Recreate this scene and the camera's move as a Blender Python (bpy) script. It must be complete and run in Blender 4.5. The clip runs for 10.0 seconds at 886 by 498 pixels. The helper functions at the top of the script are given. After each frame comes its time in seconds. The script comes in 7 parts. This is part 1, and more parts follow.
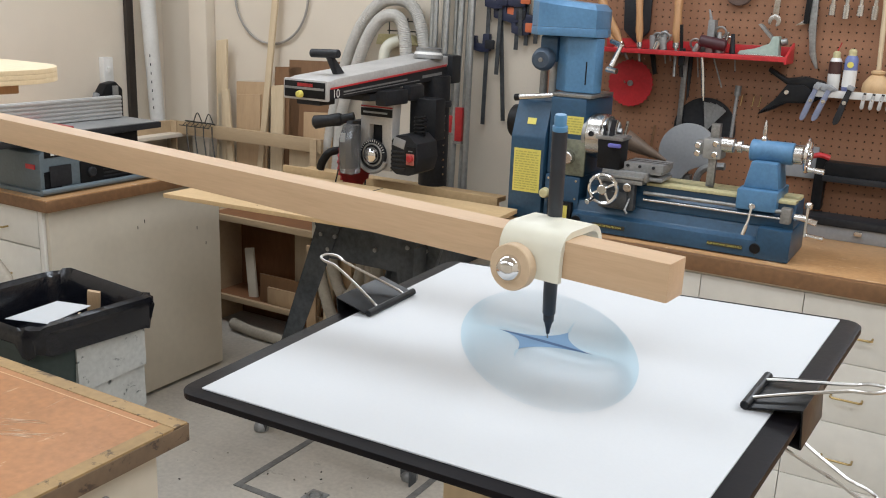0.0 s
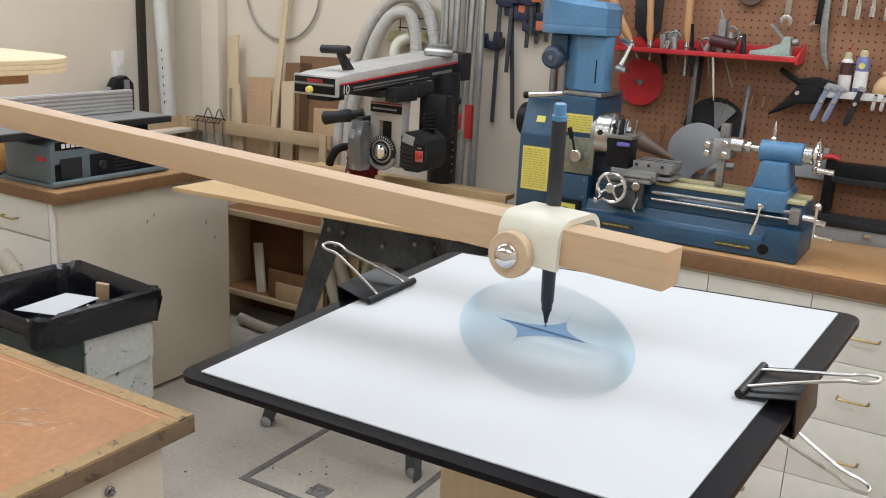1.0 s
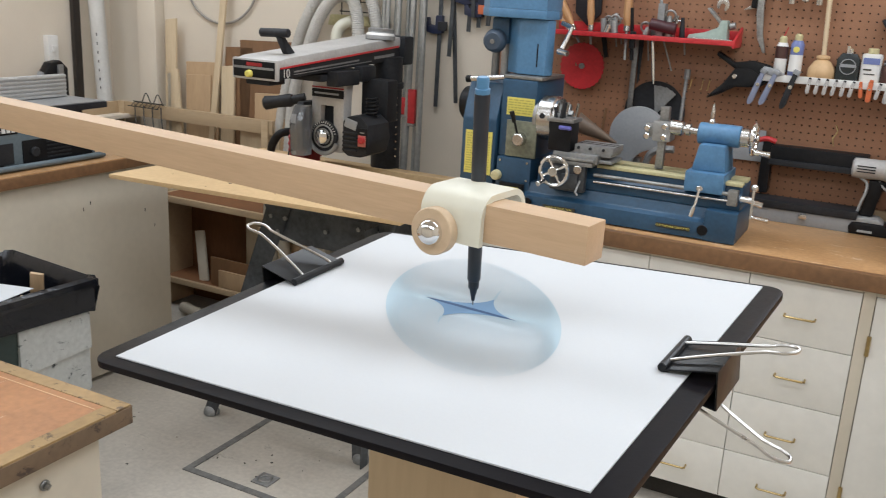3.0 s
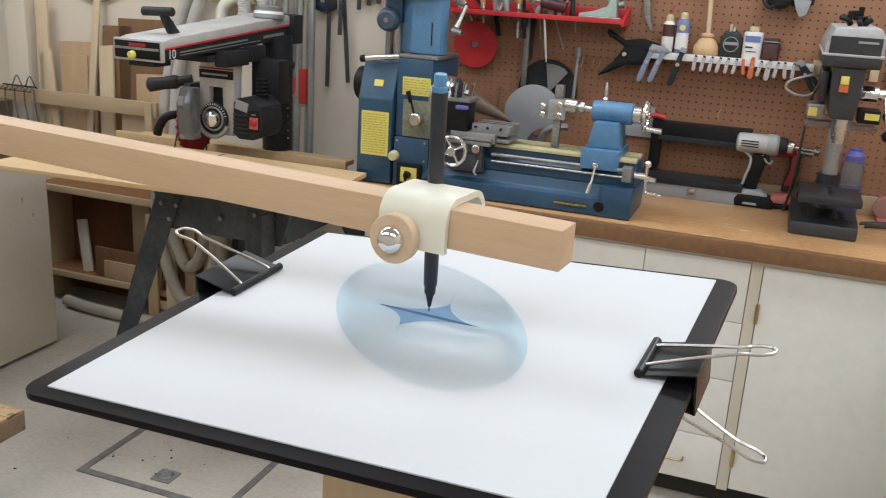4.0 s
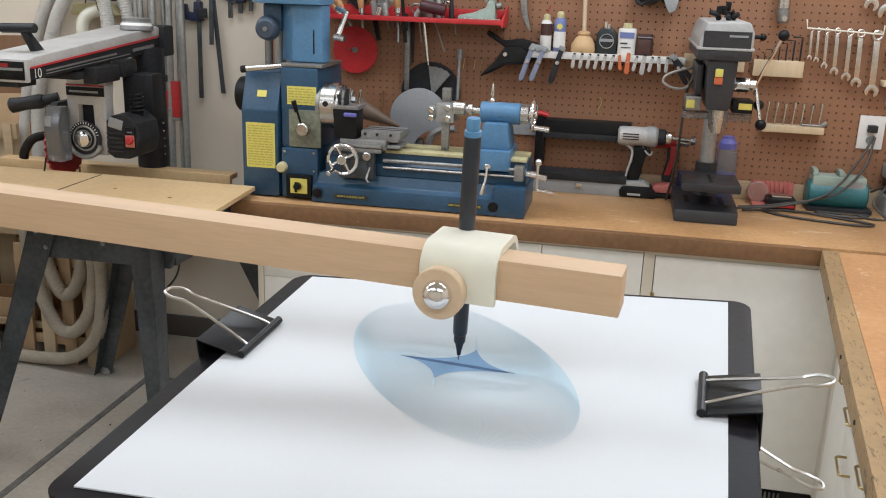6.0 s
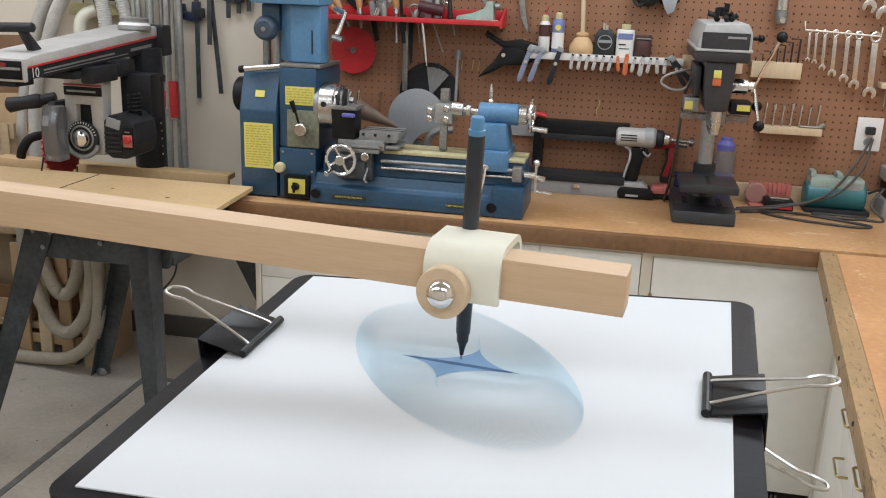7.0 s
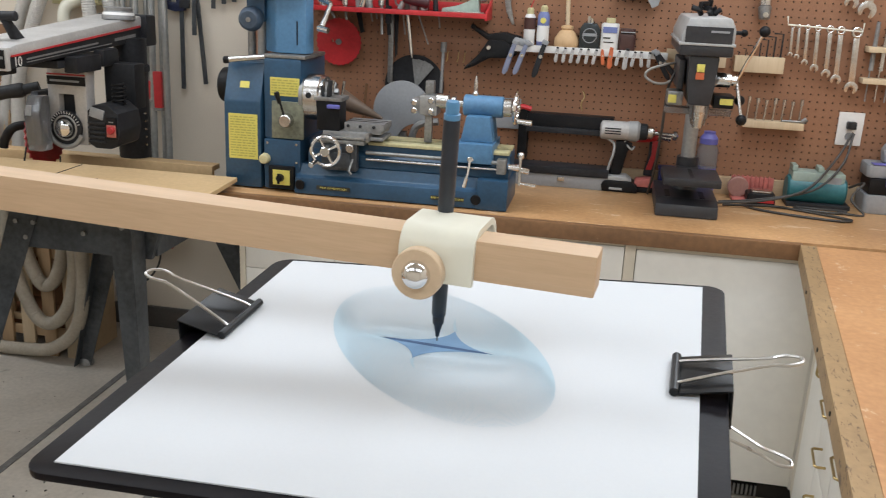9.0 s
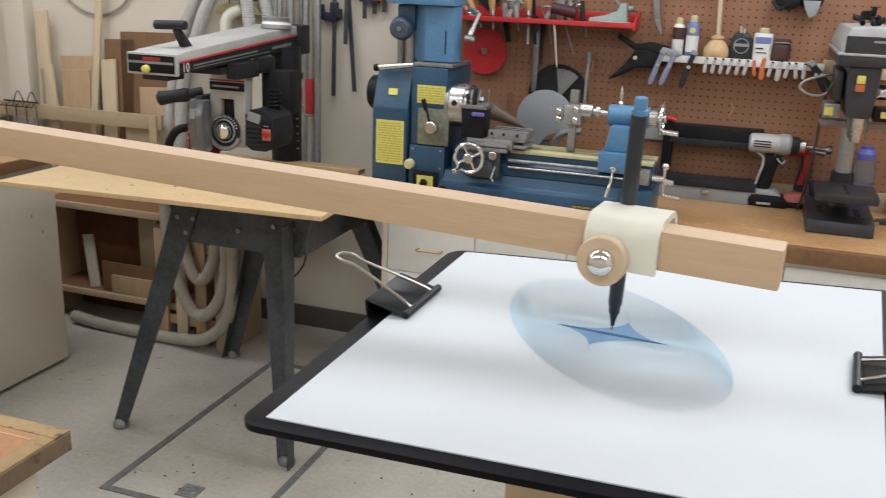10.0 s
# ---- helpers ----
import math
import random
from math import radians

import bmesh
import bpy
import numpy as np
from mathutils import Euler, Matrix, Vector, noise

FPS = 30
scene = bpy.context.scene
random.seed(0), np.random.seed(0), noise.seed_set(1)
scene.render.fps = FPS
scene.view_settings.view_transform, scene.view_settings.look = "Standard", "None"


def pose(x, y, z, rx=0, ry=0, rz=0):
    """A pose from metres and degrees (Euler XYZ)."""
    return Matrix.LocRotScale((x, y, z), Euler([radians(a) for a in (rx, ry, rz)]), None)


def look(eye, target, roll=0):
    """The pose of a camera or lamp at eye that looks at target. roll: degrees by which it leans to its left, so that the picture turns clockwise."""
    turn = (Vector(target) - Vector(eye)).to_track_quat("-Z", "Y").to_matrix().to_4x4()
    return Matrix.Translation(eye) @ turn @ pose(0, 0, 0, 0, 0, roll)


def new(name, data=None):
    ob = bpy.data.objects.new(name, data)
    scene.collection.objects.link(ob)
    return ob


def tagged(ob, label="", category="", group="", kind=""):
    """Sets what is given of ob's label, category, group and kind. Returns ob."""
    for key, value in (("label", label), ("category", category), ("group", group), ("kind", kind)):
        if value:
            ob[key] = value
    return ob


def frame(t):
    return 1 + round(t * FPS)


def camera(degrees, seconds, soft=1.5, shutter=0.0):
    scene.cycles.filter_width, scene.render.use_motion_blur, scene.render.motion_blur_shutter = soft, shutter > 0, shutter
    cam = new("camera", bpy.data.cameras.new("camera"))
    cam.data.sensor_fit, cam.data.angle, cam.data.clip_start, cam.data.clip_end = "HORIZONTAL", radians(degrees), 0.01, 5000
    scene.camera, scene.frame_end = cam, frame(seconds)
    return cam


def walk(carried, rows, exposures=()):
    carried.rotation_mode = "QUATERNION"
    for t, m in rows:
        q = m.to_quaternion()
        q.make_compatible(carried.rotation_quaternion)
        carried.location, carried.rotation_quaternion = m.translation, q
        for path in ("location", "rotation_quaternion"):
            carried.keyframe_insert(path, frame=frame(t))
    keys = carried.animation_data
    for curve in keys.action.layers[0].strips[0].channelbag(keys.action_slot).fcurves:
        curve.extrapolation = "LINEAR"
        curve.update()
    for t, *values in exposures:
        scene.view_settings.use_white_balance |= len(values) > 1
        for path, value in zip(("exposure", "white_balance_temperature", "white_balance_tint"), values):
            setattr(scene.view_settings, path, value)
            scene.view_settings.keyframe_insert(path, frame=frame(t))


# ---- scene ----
cam = camera(51.98, 10.0, soft=1.05, shutter=0.3)
PATH = [
    (0, (-0.4210, -0.6386, 1.6127), (-1.3798, 1.0385, 1.0948), 2.31),
    (0.5, (-0.4247, -0.6348, 1.6083), (-1.3939, 1.0359, 1.0893), 2.74),
    (1, (-0.4134, -0.6394, 1.6076), (-1.3893, 1.0266, 1.0861), 2.85),
    (1.5, (-0.4028, -0.6380, 1.6043), (-1.3871, 1.0232, 1.0831), 2.82),
    (2, (-0.3949, -0.6365, 1.6016), (-1.3821, 1.0217, 1.0766), 2.77),
    (3.5, (-0.4230, -0.6193, 1.6008), (-1.1822, 1.1435, 1.0386), 3.31),
    (4, (-0.4517, -0.6160, 1.6067), (-1.0926, 1.1877, 1.0271), 3.38),
    (4.5, (-0.4854, -0.6196, 1.6174), (-1.0108, 1.2234, 1.0452), 3.16),
    (5, (-0.5131, -0.6122, 1.6224), (-0.9234, 1.2607, 1.0534), 2.56),
    (5.5, (-0.5331, -0.6152, 1.6230), (-0.9040, 1.2653, 1.0520), 1.89),
    (7, (-0.5450, -0.6138, 1.6210), (-0.9082, 1.2692, 1.0532), 2.09),
    (7.5, (-0.5340, -0.6182, 1.6203), (-0.8806, 1.2676, 1.0515), 2.17),
    (8, (-0.5302, -0.6119, 1.6157), (-0.8358, 1.2786, 1.0389), 2.52),
    (8.5, (-0.5325, -0.6125, 1.6162), (-0.8160, 1.2808, 1.0374), 2.69),
    (9, (-0.5377, -0.6224, 1.6182), (-0.8694, 1.2627, 1.0380), 2.60),
    (9.5, (-0.5489, -0.6338, 1.6133), (-1.0048, 1.2246, 1.0315), 2.48),
    (10, (-0.5582, -0.6562, 1.6124), (-1.1681, 1.1615, 1.0432), 2.26),
]
walk(cam, [(t, look(eye, target, roll)) for t, eye, target, roll in PATH])

# ---- light ----
world = bpy.data.worlds.new("room_air")
world.use_nodes = True
world.node_tree.nodes["Background"].inputs["Color"].default_value = (0.9, 0.92, 1.0, 1)
world.node_tree.nodes["Background"].inputs["Strength"].default_value = 0.02
scene.world = world
scene.view_settings.exposure = 0.0
LAMP_COLOUR = (0.865, 0.955, 1.07)
CEILING = 2.75


# ---- materials ----
def mat(name, base, rough=0.5, metal=0.0, var=0.12, scale=6.0, fine=90.0, bump=0.08, stretch=(1, 1, 1), second=None, mix=0.5, rvar=0.1, coat=0.0, jitter=0.0):
    """Two scales of noise: wide stains and fine grain, on colour, gloss and relief."""
    m = bpy.data.materials.new(name)
    m.use_nodes = True
    nt = m.node_tree
    N, L = nt.nodes, nt.links
    b = N["Principled BSDF"]
    co = N.new("ShaderNodeTexCoord")
    mp = N.new("ShaderNodeMapping")
    mp.inputs["Scale"].default_value = stretch
    L.new(co.outputs["Object"], mp.inputs["Vector"])
    big = N.new("ShaderNodeTexNoise")
    big.inputs["Scale"].default_value, big.inputs["Detail"].default_value, big.inputs["Roughness"].default_value = scale, 5, 0.6
    sm = N.new("ShaderNodeTexNoise")
    sm.inputs["Scale"].default_value, sm.inputs["Detail"].default_value = fine, 4
    for n in (big, sm):
        L.new(mp.outputs[0], n.inputs["Vector"])
    add = N.new("ShaderNodeMath")
    add.operation = "MULTIPLY_ADD"
    add.inputs[1].default_value = 0.6
    L.new(big.outputs["Fac"], add.inputs[0])
    half = N.new("ShaderNodeMath")
    half.operation = "MULTIPLY"
    half.inputs[1].default_value = 0.4
    L.new(sm.outputs["Fac"], half.inputs[0])
    L.new(half.outputs[0], add.inputs[2])
    ramp = N.new("ShaderNodeValToRGB")
    lo = [max(0, c * (1 - var * 1.6)) for c in base]
    hi = [min(1, c * (1 + var)) for c in base]
    if second:
        lo = [c * (1 - mix) + d * mix for c, d in zip(base, second)]
    ramp.color_ramp.elements[0].position, ramp.color_ramp.elements[1].position = 0.33, 0.67
    ramp.color_ramp.elements[0].color, ramp.color_ramp.elements[1].color = (*lo, 1), (*hi, 1)
    L.new(add.outputs[0], ramp.inputs[0])
    out = ramp.outputs[0]
    if jitter:
        info = N.new("ShaderNodeObjectInfo")
        mr = N.new("ShaderNodeMapRange")
        mr.inputs["To Min"].default_value, mr.inputs["To Max"].default_value = 1 - jitter, 1 + jitter
        L.new(info.outputs["Random"], mr.inputs["Value"])
        hsv = N.new("ShaderNodeHueSaturation")
        L.new(mr.outputs[0], hsv.inputs["Value"])
        L.new(out, hsv.inputs["Color"])
        out = hsv.outputs[0]
    L.new(out, b.inputs["Base Color"])
    rr = N.new("ShaderNodeMapRange")
    rr.inputs["To Min"].default_value, rr.inputs["To Max"].default_value = max(0.02, rough - rvar), min(1, rough + rvar)
    L.new(add.outputs[0], rr.inputs["Value"])
    L.new(rr.outputs[0], b.inputs["Roughness"])
    b.inputs["Metallic"].default_value = metal
    b.inputs["Coat Weight"].default_value = coat
    if bump:
        bp = N.new("ShaderNodeBump")
        bp.inputs["Strength"].default_value, bp.inputs["Distance"].default_value = bump, 0.004
        L.new(add.outputs[0], bp.inputs["Height"])
        L.new(bp.outputs[0], b.inputs["Normal"])
    return m


def wood(name, base, dark, stretch, rough=0.55, bump=0.06, scale=5.0, fine=30.0, jitter=0.0):
    return mat(name, base, rough, 0, 0.1, scale, fine, bump, stretch, dark, 0.55, jitter=jitter)


def scuffed(name, base, mark, amount=0.62, scale=7.0, stretch=(1, 1, 1), rough=0.6, second=None):
    """A worn surface: stains, and pale or dark scratches with a shape of their own."""
    m = mat(name, base, rough, 0, 0.14, 3.0, 60.0, 0.1, (1, 1, 1), second, 0.7)
    nt = m.node_tree
    N, L = nt.nodes, nt.links
    b = N["Principled BSDF"]
    old = b.inputs["Base Color"].links[0].from_socket
    co = N.new("ShaderNodeTexCoord")
    mp = N.new("ShaderNodeMapping")
    mp.inputs["Scale"].default_value = stretch
    mp.inputs["Rotation"].default_value = (0, 0, 0.5)
    L.new(co.outputs["Object"], mp.inputs["Vector"])
    n = N.new("ShaderNodeTexNoise")
    n.inputs["Scale"].default_value, n.inputs["Detail"].default_value, n.inputs["Roughness"].default_value = scale, 8, 0.72
    n.inputs["Distortion"].default_value = 0.4
    L.new(mp.outputs[0], n.inputs["Vector"])
    r = N.new("ShaderNodeValToRGB")
    r.color_ramp.elements[0].position, r.color_ramp.elements[1].position = amount, amount + 0.06
    L.new(n.outputs["Fac"], r.inputs[0])
    mx = N.new("ShaderNodeMix")
    mx.data_type = "RGBA"
    L.new(r.outputs[0], mx.inputs[0])
    L.new(old, mx.inputs[6])
    mx.inputs[7].default_value = (*mark, 1)
    L.new(mx.outputs[2], b.inputs["Base Color"])
    return m


def glow(name, colour, strength):
    m = bpy.data.materials.new(name)
    m.use_nodes = True
    b = m.node_tree.nodes["Principled BSDF"]
    b.inputs["Base Color"].default_value = (*colour, 1)
    b.inputs["Emission Color"].default_value = (*colour, 1)
    b.inputs["Emission Strength"].default_value = strength
    return m


M_WALL = mat("cream_paint", (0.72, 0.64, 0.53), 0.6, var=0.06, scale=1.5, fine=200, bump=0.05, rvar=0.05)
M_CEIL = mat("ceiling_white", (0.78, 0.77, 0.73), 0.9, var=0.05, fine=160, bump=0.1)
M_FLOOR = scuffed("worn_floor_paint", (0.50, 0.455, 0.39), (0.33, 0.30, 0.255), 0.62, 9.0, rough=0.55)
M_TAPE = mat("grey_strip", (0.17, 0.165, 0.155), 0.6, var=0.25, scale=20)
M_PEG = mat("brown_hardboard", (0.30, 0.147, 0.080), 0.5, var=0.10, scale=2.0, fine=240, bump=0.03)
# Dark brown that stands for the shade behind the pegboard holes.
M_PEGBACK = mat("painted_gap_shade", (0.05, 0.026, 0.014), 0.9, var=0.1)
M_COUNTER = scuffed("worn_wooden_worktop", (0.53, 0.315, 0.150), (0.66, 0.48, 0.31), 0.585, 11.0, (0.7, 1.8, 1), rough=0.33, second=(0.31, 0.15, 0.058))
M_COUNTER_R = scuffed("worn_orange_board", (0.53, 0.292, 0.135), (0.62, 0.44, 0.28), 0.60, 14.0, (1.4, 1, 1), rough=0.5, second=(0.36, 0.165, 0.065))
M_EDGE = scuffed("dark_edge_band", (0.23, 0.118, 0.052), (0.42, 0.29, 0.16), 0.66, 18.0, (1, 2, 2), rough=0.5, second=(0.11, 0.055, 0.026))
M_EDGE_PALE = scuffed("worn_pale_edging", (0.36, 0.235, 0.115), (0.13, 0.08, 0.042), 0.56, 32.0, (3, 0.8, 1), rough=0.6)
M_CAB = mat("cream_laminate", (0.65, 0.585, 0.475), 0.42, var=0.04, scale=2.0, fine=30, bump=0.02)
M_CAB_W = mat("pale_laminate", (0.80, 0.775, 0.715), 0.42, var=0.04, scale=2.0, fine=30, bump=0.02)
M_CABIN = mat("raw_cabinet_board", (0.22, 0.17, 0.12), 0.8, var=0.15)
# Near-black colour for shade in gaps; also dark screws, kerfs and scuffs.
M_GAP = mat("gap_shade_and_dark_marks", (0.05, 0.045, 0.04), 0.9)
M_BRASS = mat("dull_brass", (0.50, 0.37, 0.17), 0.32, 1.0, 0.15, 12)
M_STEEL = mat("bright_steel", (0.62, 0.61, 0.59), 0.25, 1.0, 0.15, 14, 150, 0.04)
M_CHROME = mat("chrome", (0.80, 0.80, 0.80), 0.12, 1.0, 0.05, 10, 60, 0.0, rvar=0.04)
M_STEEL_DULL = mat("dull_grey_steel", (0.33, 0.33, 0.32), 0.45, 0.8, 0.25, 9, 120, 0.1)
M_CAST = mat("grey_cast_metal", (0.27, 0.27, 0.265), 0.5, 0.35, 0.2, 10, 120, 0.12)
M_BLACK = mat("black_plastic", (0.010, 0.010, 0.011), 0.45, var=0.3, scale=12)
M_CHAR = mat("charcoal_plastic", (0.028, 0.029, 0.032), 0.5, var=0.25, scale=10)
M_BLUE = mat("machine_blue", (0.024, 0.072, 0.134), 0.33, var=0.18, scale=7, second=(0.012, 0.034, 0.060), mix=0.6)
M_BLUE_L = mat("light_machine_blue", (0.095, 0.225, 0.385), 0.32, var=0.15, scale=7, second=(0.065, 0.155, 0.27), mix=0.7)
M_YELLOW = mat("yellow_label", (0.70, 0.62, 0.14), 0.5, var=0.08)
M_INK = mat("label_ink", (0.04, 0.04, 0.03), 0.6)
M_PRINT = mat("faded_label_print", (0.47, 0.42, 0.10), 0.6)
M_PRESS = mat("drill_press_grey", (0.030, 0.031, 0.035), 0.40, var=0.2, scale=10)
M_POLE = mat("dull_column_steel", (0.40, 0.40, 0.39), 0.42, 0.55, 0.15, 12)
M_NAVY = mat("navy_clamp_paint", (0.020, 0.026, 0.060), 0.4, var=0.2)
M_NAVYBIN = mat("navy_plastic", (0.018, 0.022, 0.095), 0.4, var=0.1)
M_LILAC = mat("grey_lilac_plastic", (0.22, 0.245, 0.34), 0.4, var=0.12)
M_CLAMP = mat("worn_pale_clamp", (0.50, 0.48, 0.46), 0.35, var=0.2, scale=30)
M_CREAM = mat("cream_way", (0.60, 0.54, 0.30), 0.5, var=0.15, scale=12)
M_RED = mat("red_paint", (0.52, 0.030, 0.035), 0.4, var=0.15, scale=9)
M_RED_D = mat("dark_red_blade", (0.36, 0.018, 0.022), 0.4, var=0.2, scale=14)
M_PLY = scuffed("sawn_plywood", (0.58, 0.41, 0.22), (0.42, 0.27, 0.13), 0.66, 5.0, (0.5, 3.0, 1), rough=0.6, second=(0.50, 0.33, 0.165))
M_ARM = wood("planed_pale_wood", (0.57, 0.395, 0.245), (0.49, 0.325, 0.19), (1.5, 22, 22), 0.5, 0.02, 6, 40)
M_WASHER = wood("turned_wood_washer", (0.60, 0.45, 0.30), (0.52, 0.37, 0.23), (8, 3, 8), 0.5, 0.02)
M_COLLAR = mat("ivory_plastic", (0.74, 0.72, 0.60), 0.38, var=0.03, scale=20, fine=120, bump=0.03)
M_PEN = mat("black_pen_barrel", (0.021, 0.026, 0.036), 0.38, var=0.15, scale=30)
M_PENBLUE = mat("blue_pen_plug", (0.10, 0.27, 0.47), 0.4, var=0.1)
M_PAPER = mat("white_drawing_paper", (0.612, 0.630, 0.645), 0.85, var=0.012, scale=9, fine=500, bump=0.02, rvar=0.03)
M_BOARD = mat("black_vinyl_board", (0.006, 0.0052, 0.0068), 0.42, var=0.2, scale=20, fine=300, bump=0.05)
M_CLIP = mat("black_enamel_steel", (0.010, 0.0105, 0.0115), 0.33, 0.0, 0.2, 20)
M_DISC = wood("pale_birch_disc", (0.76, 0.62, 0.40), (0.70, 0.53, 0.32), (3, 14, 20), 0.55, 0.02)
M_SILVER = mat("dusty_silver_paint", (0.50, 0.485, 0.465), 0.5, 0.1, 0.12, 10, 120, 0.1)
M_SAWGREY = mat("dark_grey_casting", (0.027, 0.028, 0.031), 0.5, 0.1, 0.25, 12)
M_LEG = mat("scuffed_steel_legs", (0.078, 0.085, 0.093), 0.48, 0.3, 0.35, 6, 60, 0.12)
M_HOSE = mat("grey_ribbed_hose", (0.52, 0.50, 0.46), 0.55, var=0.12, scale=9)
M_HOSE2 = mat("beige_hose", (0.42, 0.37, 0.295), 0.55, var=0.12, scale=9)
M_CONDUIT = mat("galvanised_pipe", (0.42, 0.43, 0.42), 0.38, 0.75, 0.2, 5, 60, 0.08)
M_PVC = mat("white_pipe", (0.66, 0.65, 0.62), 0.4, var=0.06)
M_BROWNCARD = wood("brown_offcut", (0.20, 0.105, 0.050), (0.14, 0.07, 0.032), (4, 4, 1))
M_TANCARD = wood("tan_offcut", (0.47, 0.325, 0.19), (0.38, 0.25, 0.14), (4, 4, 0.7))
M_PALE = wood("pale_plank", (0.60, 0.48, 0.32), (0.52, 0.39, 0.24), (6, 6, 0.6))
M_RAIL = wood("tan_rail", (0.46, 0.34, 0.21), (0.40, 0.28, 0.165), (0.8, 8, 8))
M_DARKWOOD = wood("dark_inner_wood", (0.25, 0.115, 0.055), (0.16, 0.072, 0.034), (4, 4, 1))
M_BASKET = mat("dark_wire", (0.06, 0.055, 0.05), 0.5, 0.6)
M_BAG = mat("black_bin_liner", (0.008, 0.009, 0.013), 0.2, var=0.3, scale=20, fine=45, bump=1.0)
M_BIN = scuffed("green_black_bin", (0.045, 0.062, 0.058), (0.36, 0.38, 0.37), 0.66, 16.0, (1, 1, 0.6), rough=0.45)
M_BINPALE = scuffed("pale_bin_panel", (0.50, 0.51, 0.49), (0.04, 0.05, 0.05), 0.60, 9.0, (1, 1.6, 2.5), rough=0.5)
M_JOINT = mat("grey_blue_machine", (0.125, 0.160, 0.180), 0.45, var=0.12, scale=8)
M_ALU = mat("ribbed_aluminium", (0.62, 0.62, 0.61), 0.4, 0.5, 0.08, 8, 90, 0.05)
M_BENCH = scuffed("scratched_bench_top", (0.46, 0.212, 0.085), (0.58, 0.40, 0.25), 0.60, 8.0, (4.5, 0.9, 1), rough=0.4, second=(0.25, 0.105, 0.032))
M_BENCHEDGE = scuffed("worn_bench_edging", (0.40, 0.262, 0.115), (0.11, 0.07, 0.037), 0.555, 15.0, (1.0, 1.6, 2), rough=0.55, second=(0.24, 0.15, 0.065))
# Weathered brown, darkened further because upright faces get less light.
M_NOSING = scuffed("weathered_shaded_nosing", (0.19, 0.125, 0.075), (0.07, 0.045, 0.03), 0.56, 12.0, (1, 1.5, 2), rough=0.65)
M_SCRATCH = mat("raw_scratch", (0.60, 0.44, 0.31), 0.7)
M_HANDLEWOOD = wood("turned_handle_wood", (0.46, 0.25, 0.11), (0.34, 0.17, 0.07), (12, 12, 2), 0.4)
M_TEAL = mat("teal_casting", (0.024, 0.145, 0.165), 0.4, var=0.15, scale=12)
M_TEALPALE = mat("pale_green_casting", (0.33, 0.41, 0.36), 0.45, var=0.12, scale=12)
M_GUARD = mat("pale_guard_paint", (0.40, 0.405, 0.40), 0.42, var=0.1, scale=12)
M_CASE = mat("grey_case_plastic", (0.30, 0.31, 0.32), 0.5, var=0.08)
M_PURPLE = mat("blue_violet_plastic", (0.13, 0.13, 0.42), 0.45, var=0.1)
M_WHITE = mat("white_plastic", (0.76, 0.75, 0.72), 0.4, var=0.03)
M_CLEAR = mat("cloudy_plastic", (0.55, 0.56, 0.58), 0.18, var=0.1)
M_CLEAR.node_tree.nodes["Principled BSDF"].inputs["Transmission Weight"].default_value = 0.8
M_ORANGE = mat("orange_rubber", (0.62, 0.15, 0.055), 0.5, var=0.1)
M_LABELBLUE = mat("blue_label", (0.16, 0.20, 0.42), 0.45)
M_AMBER = mat("brown_bottle", (0.075, 0.035, 0.03), 0.3)
M_GREENDARK = mat("dark_bottle", (0.022, 0.028, 0.03), 0.25)
M_CORD = mat("dark_flex", (0.05, 0.047, 0.043), 0.5)
M_CORDG = mat("grey_flex", (0.33, 0.31, 0.28), 0.5)
M_PINKRED = mat("faded_red_plastic", (0.50, 0.145, 0.12), 0.45, var=0.15)
M_TAPEPINK = mat("dusty_pink_roll", (0.33, 0.17, 0.14), 0.5, var=0.15)
M_INKBLUE = mat("blue_line_ink", (0.045, 0.095, 0.20), 0.8, var=0.02)
M_INKMID = mat("mid_blue_ink", (0.155, 0.275, 0.43), 0.8, var=0.03, fine=400)
M_INKPALE = mat("pale_blue_line_ink", (0.43, 0.545, 0.61), 0.85, var=0.02)
M_DIFFUSER = glow("lamp_diffuser", (0.95, 0.985, 1.03), 1.6)

M_HOODGREY = mat("dark_motor_paint", (0.055, 0.080, 0.115), 0.4, var=0.2)
M_WIRE = mat("dull_chrome_wire", (0.60, 0.59, 0.57), 0.3, 1.0, 0.1, 30, 200, 0.02)
M_INLAY = mat("cream_inlay", (0.66, 0.42, 0.24), 0.5, var=0.1)
M_DARKPIPE = mat("dark_brown_trim", (0.035, 0.027, 0.022), 0.5, var=0.2)
for dark in (M_BOARD, M_CLIP, M_BLACK, M_CHAR, M_SAWGREY, M_GAP, M_BIN, M_DARKWOOD):
    dark.node_tree.nodes["Principled BSDF"].inputs["Specular IOR Level"].default_value = 0.22
M_BOARD.node_tree.nodes["Principled BSDF"].inputs["Specular IOR Level"].default_value = 0.12


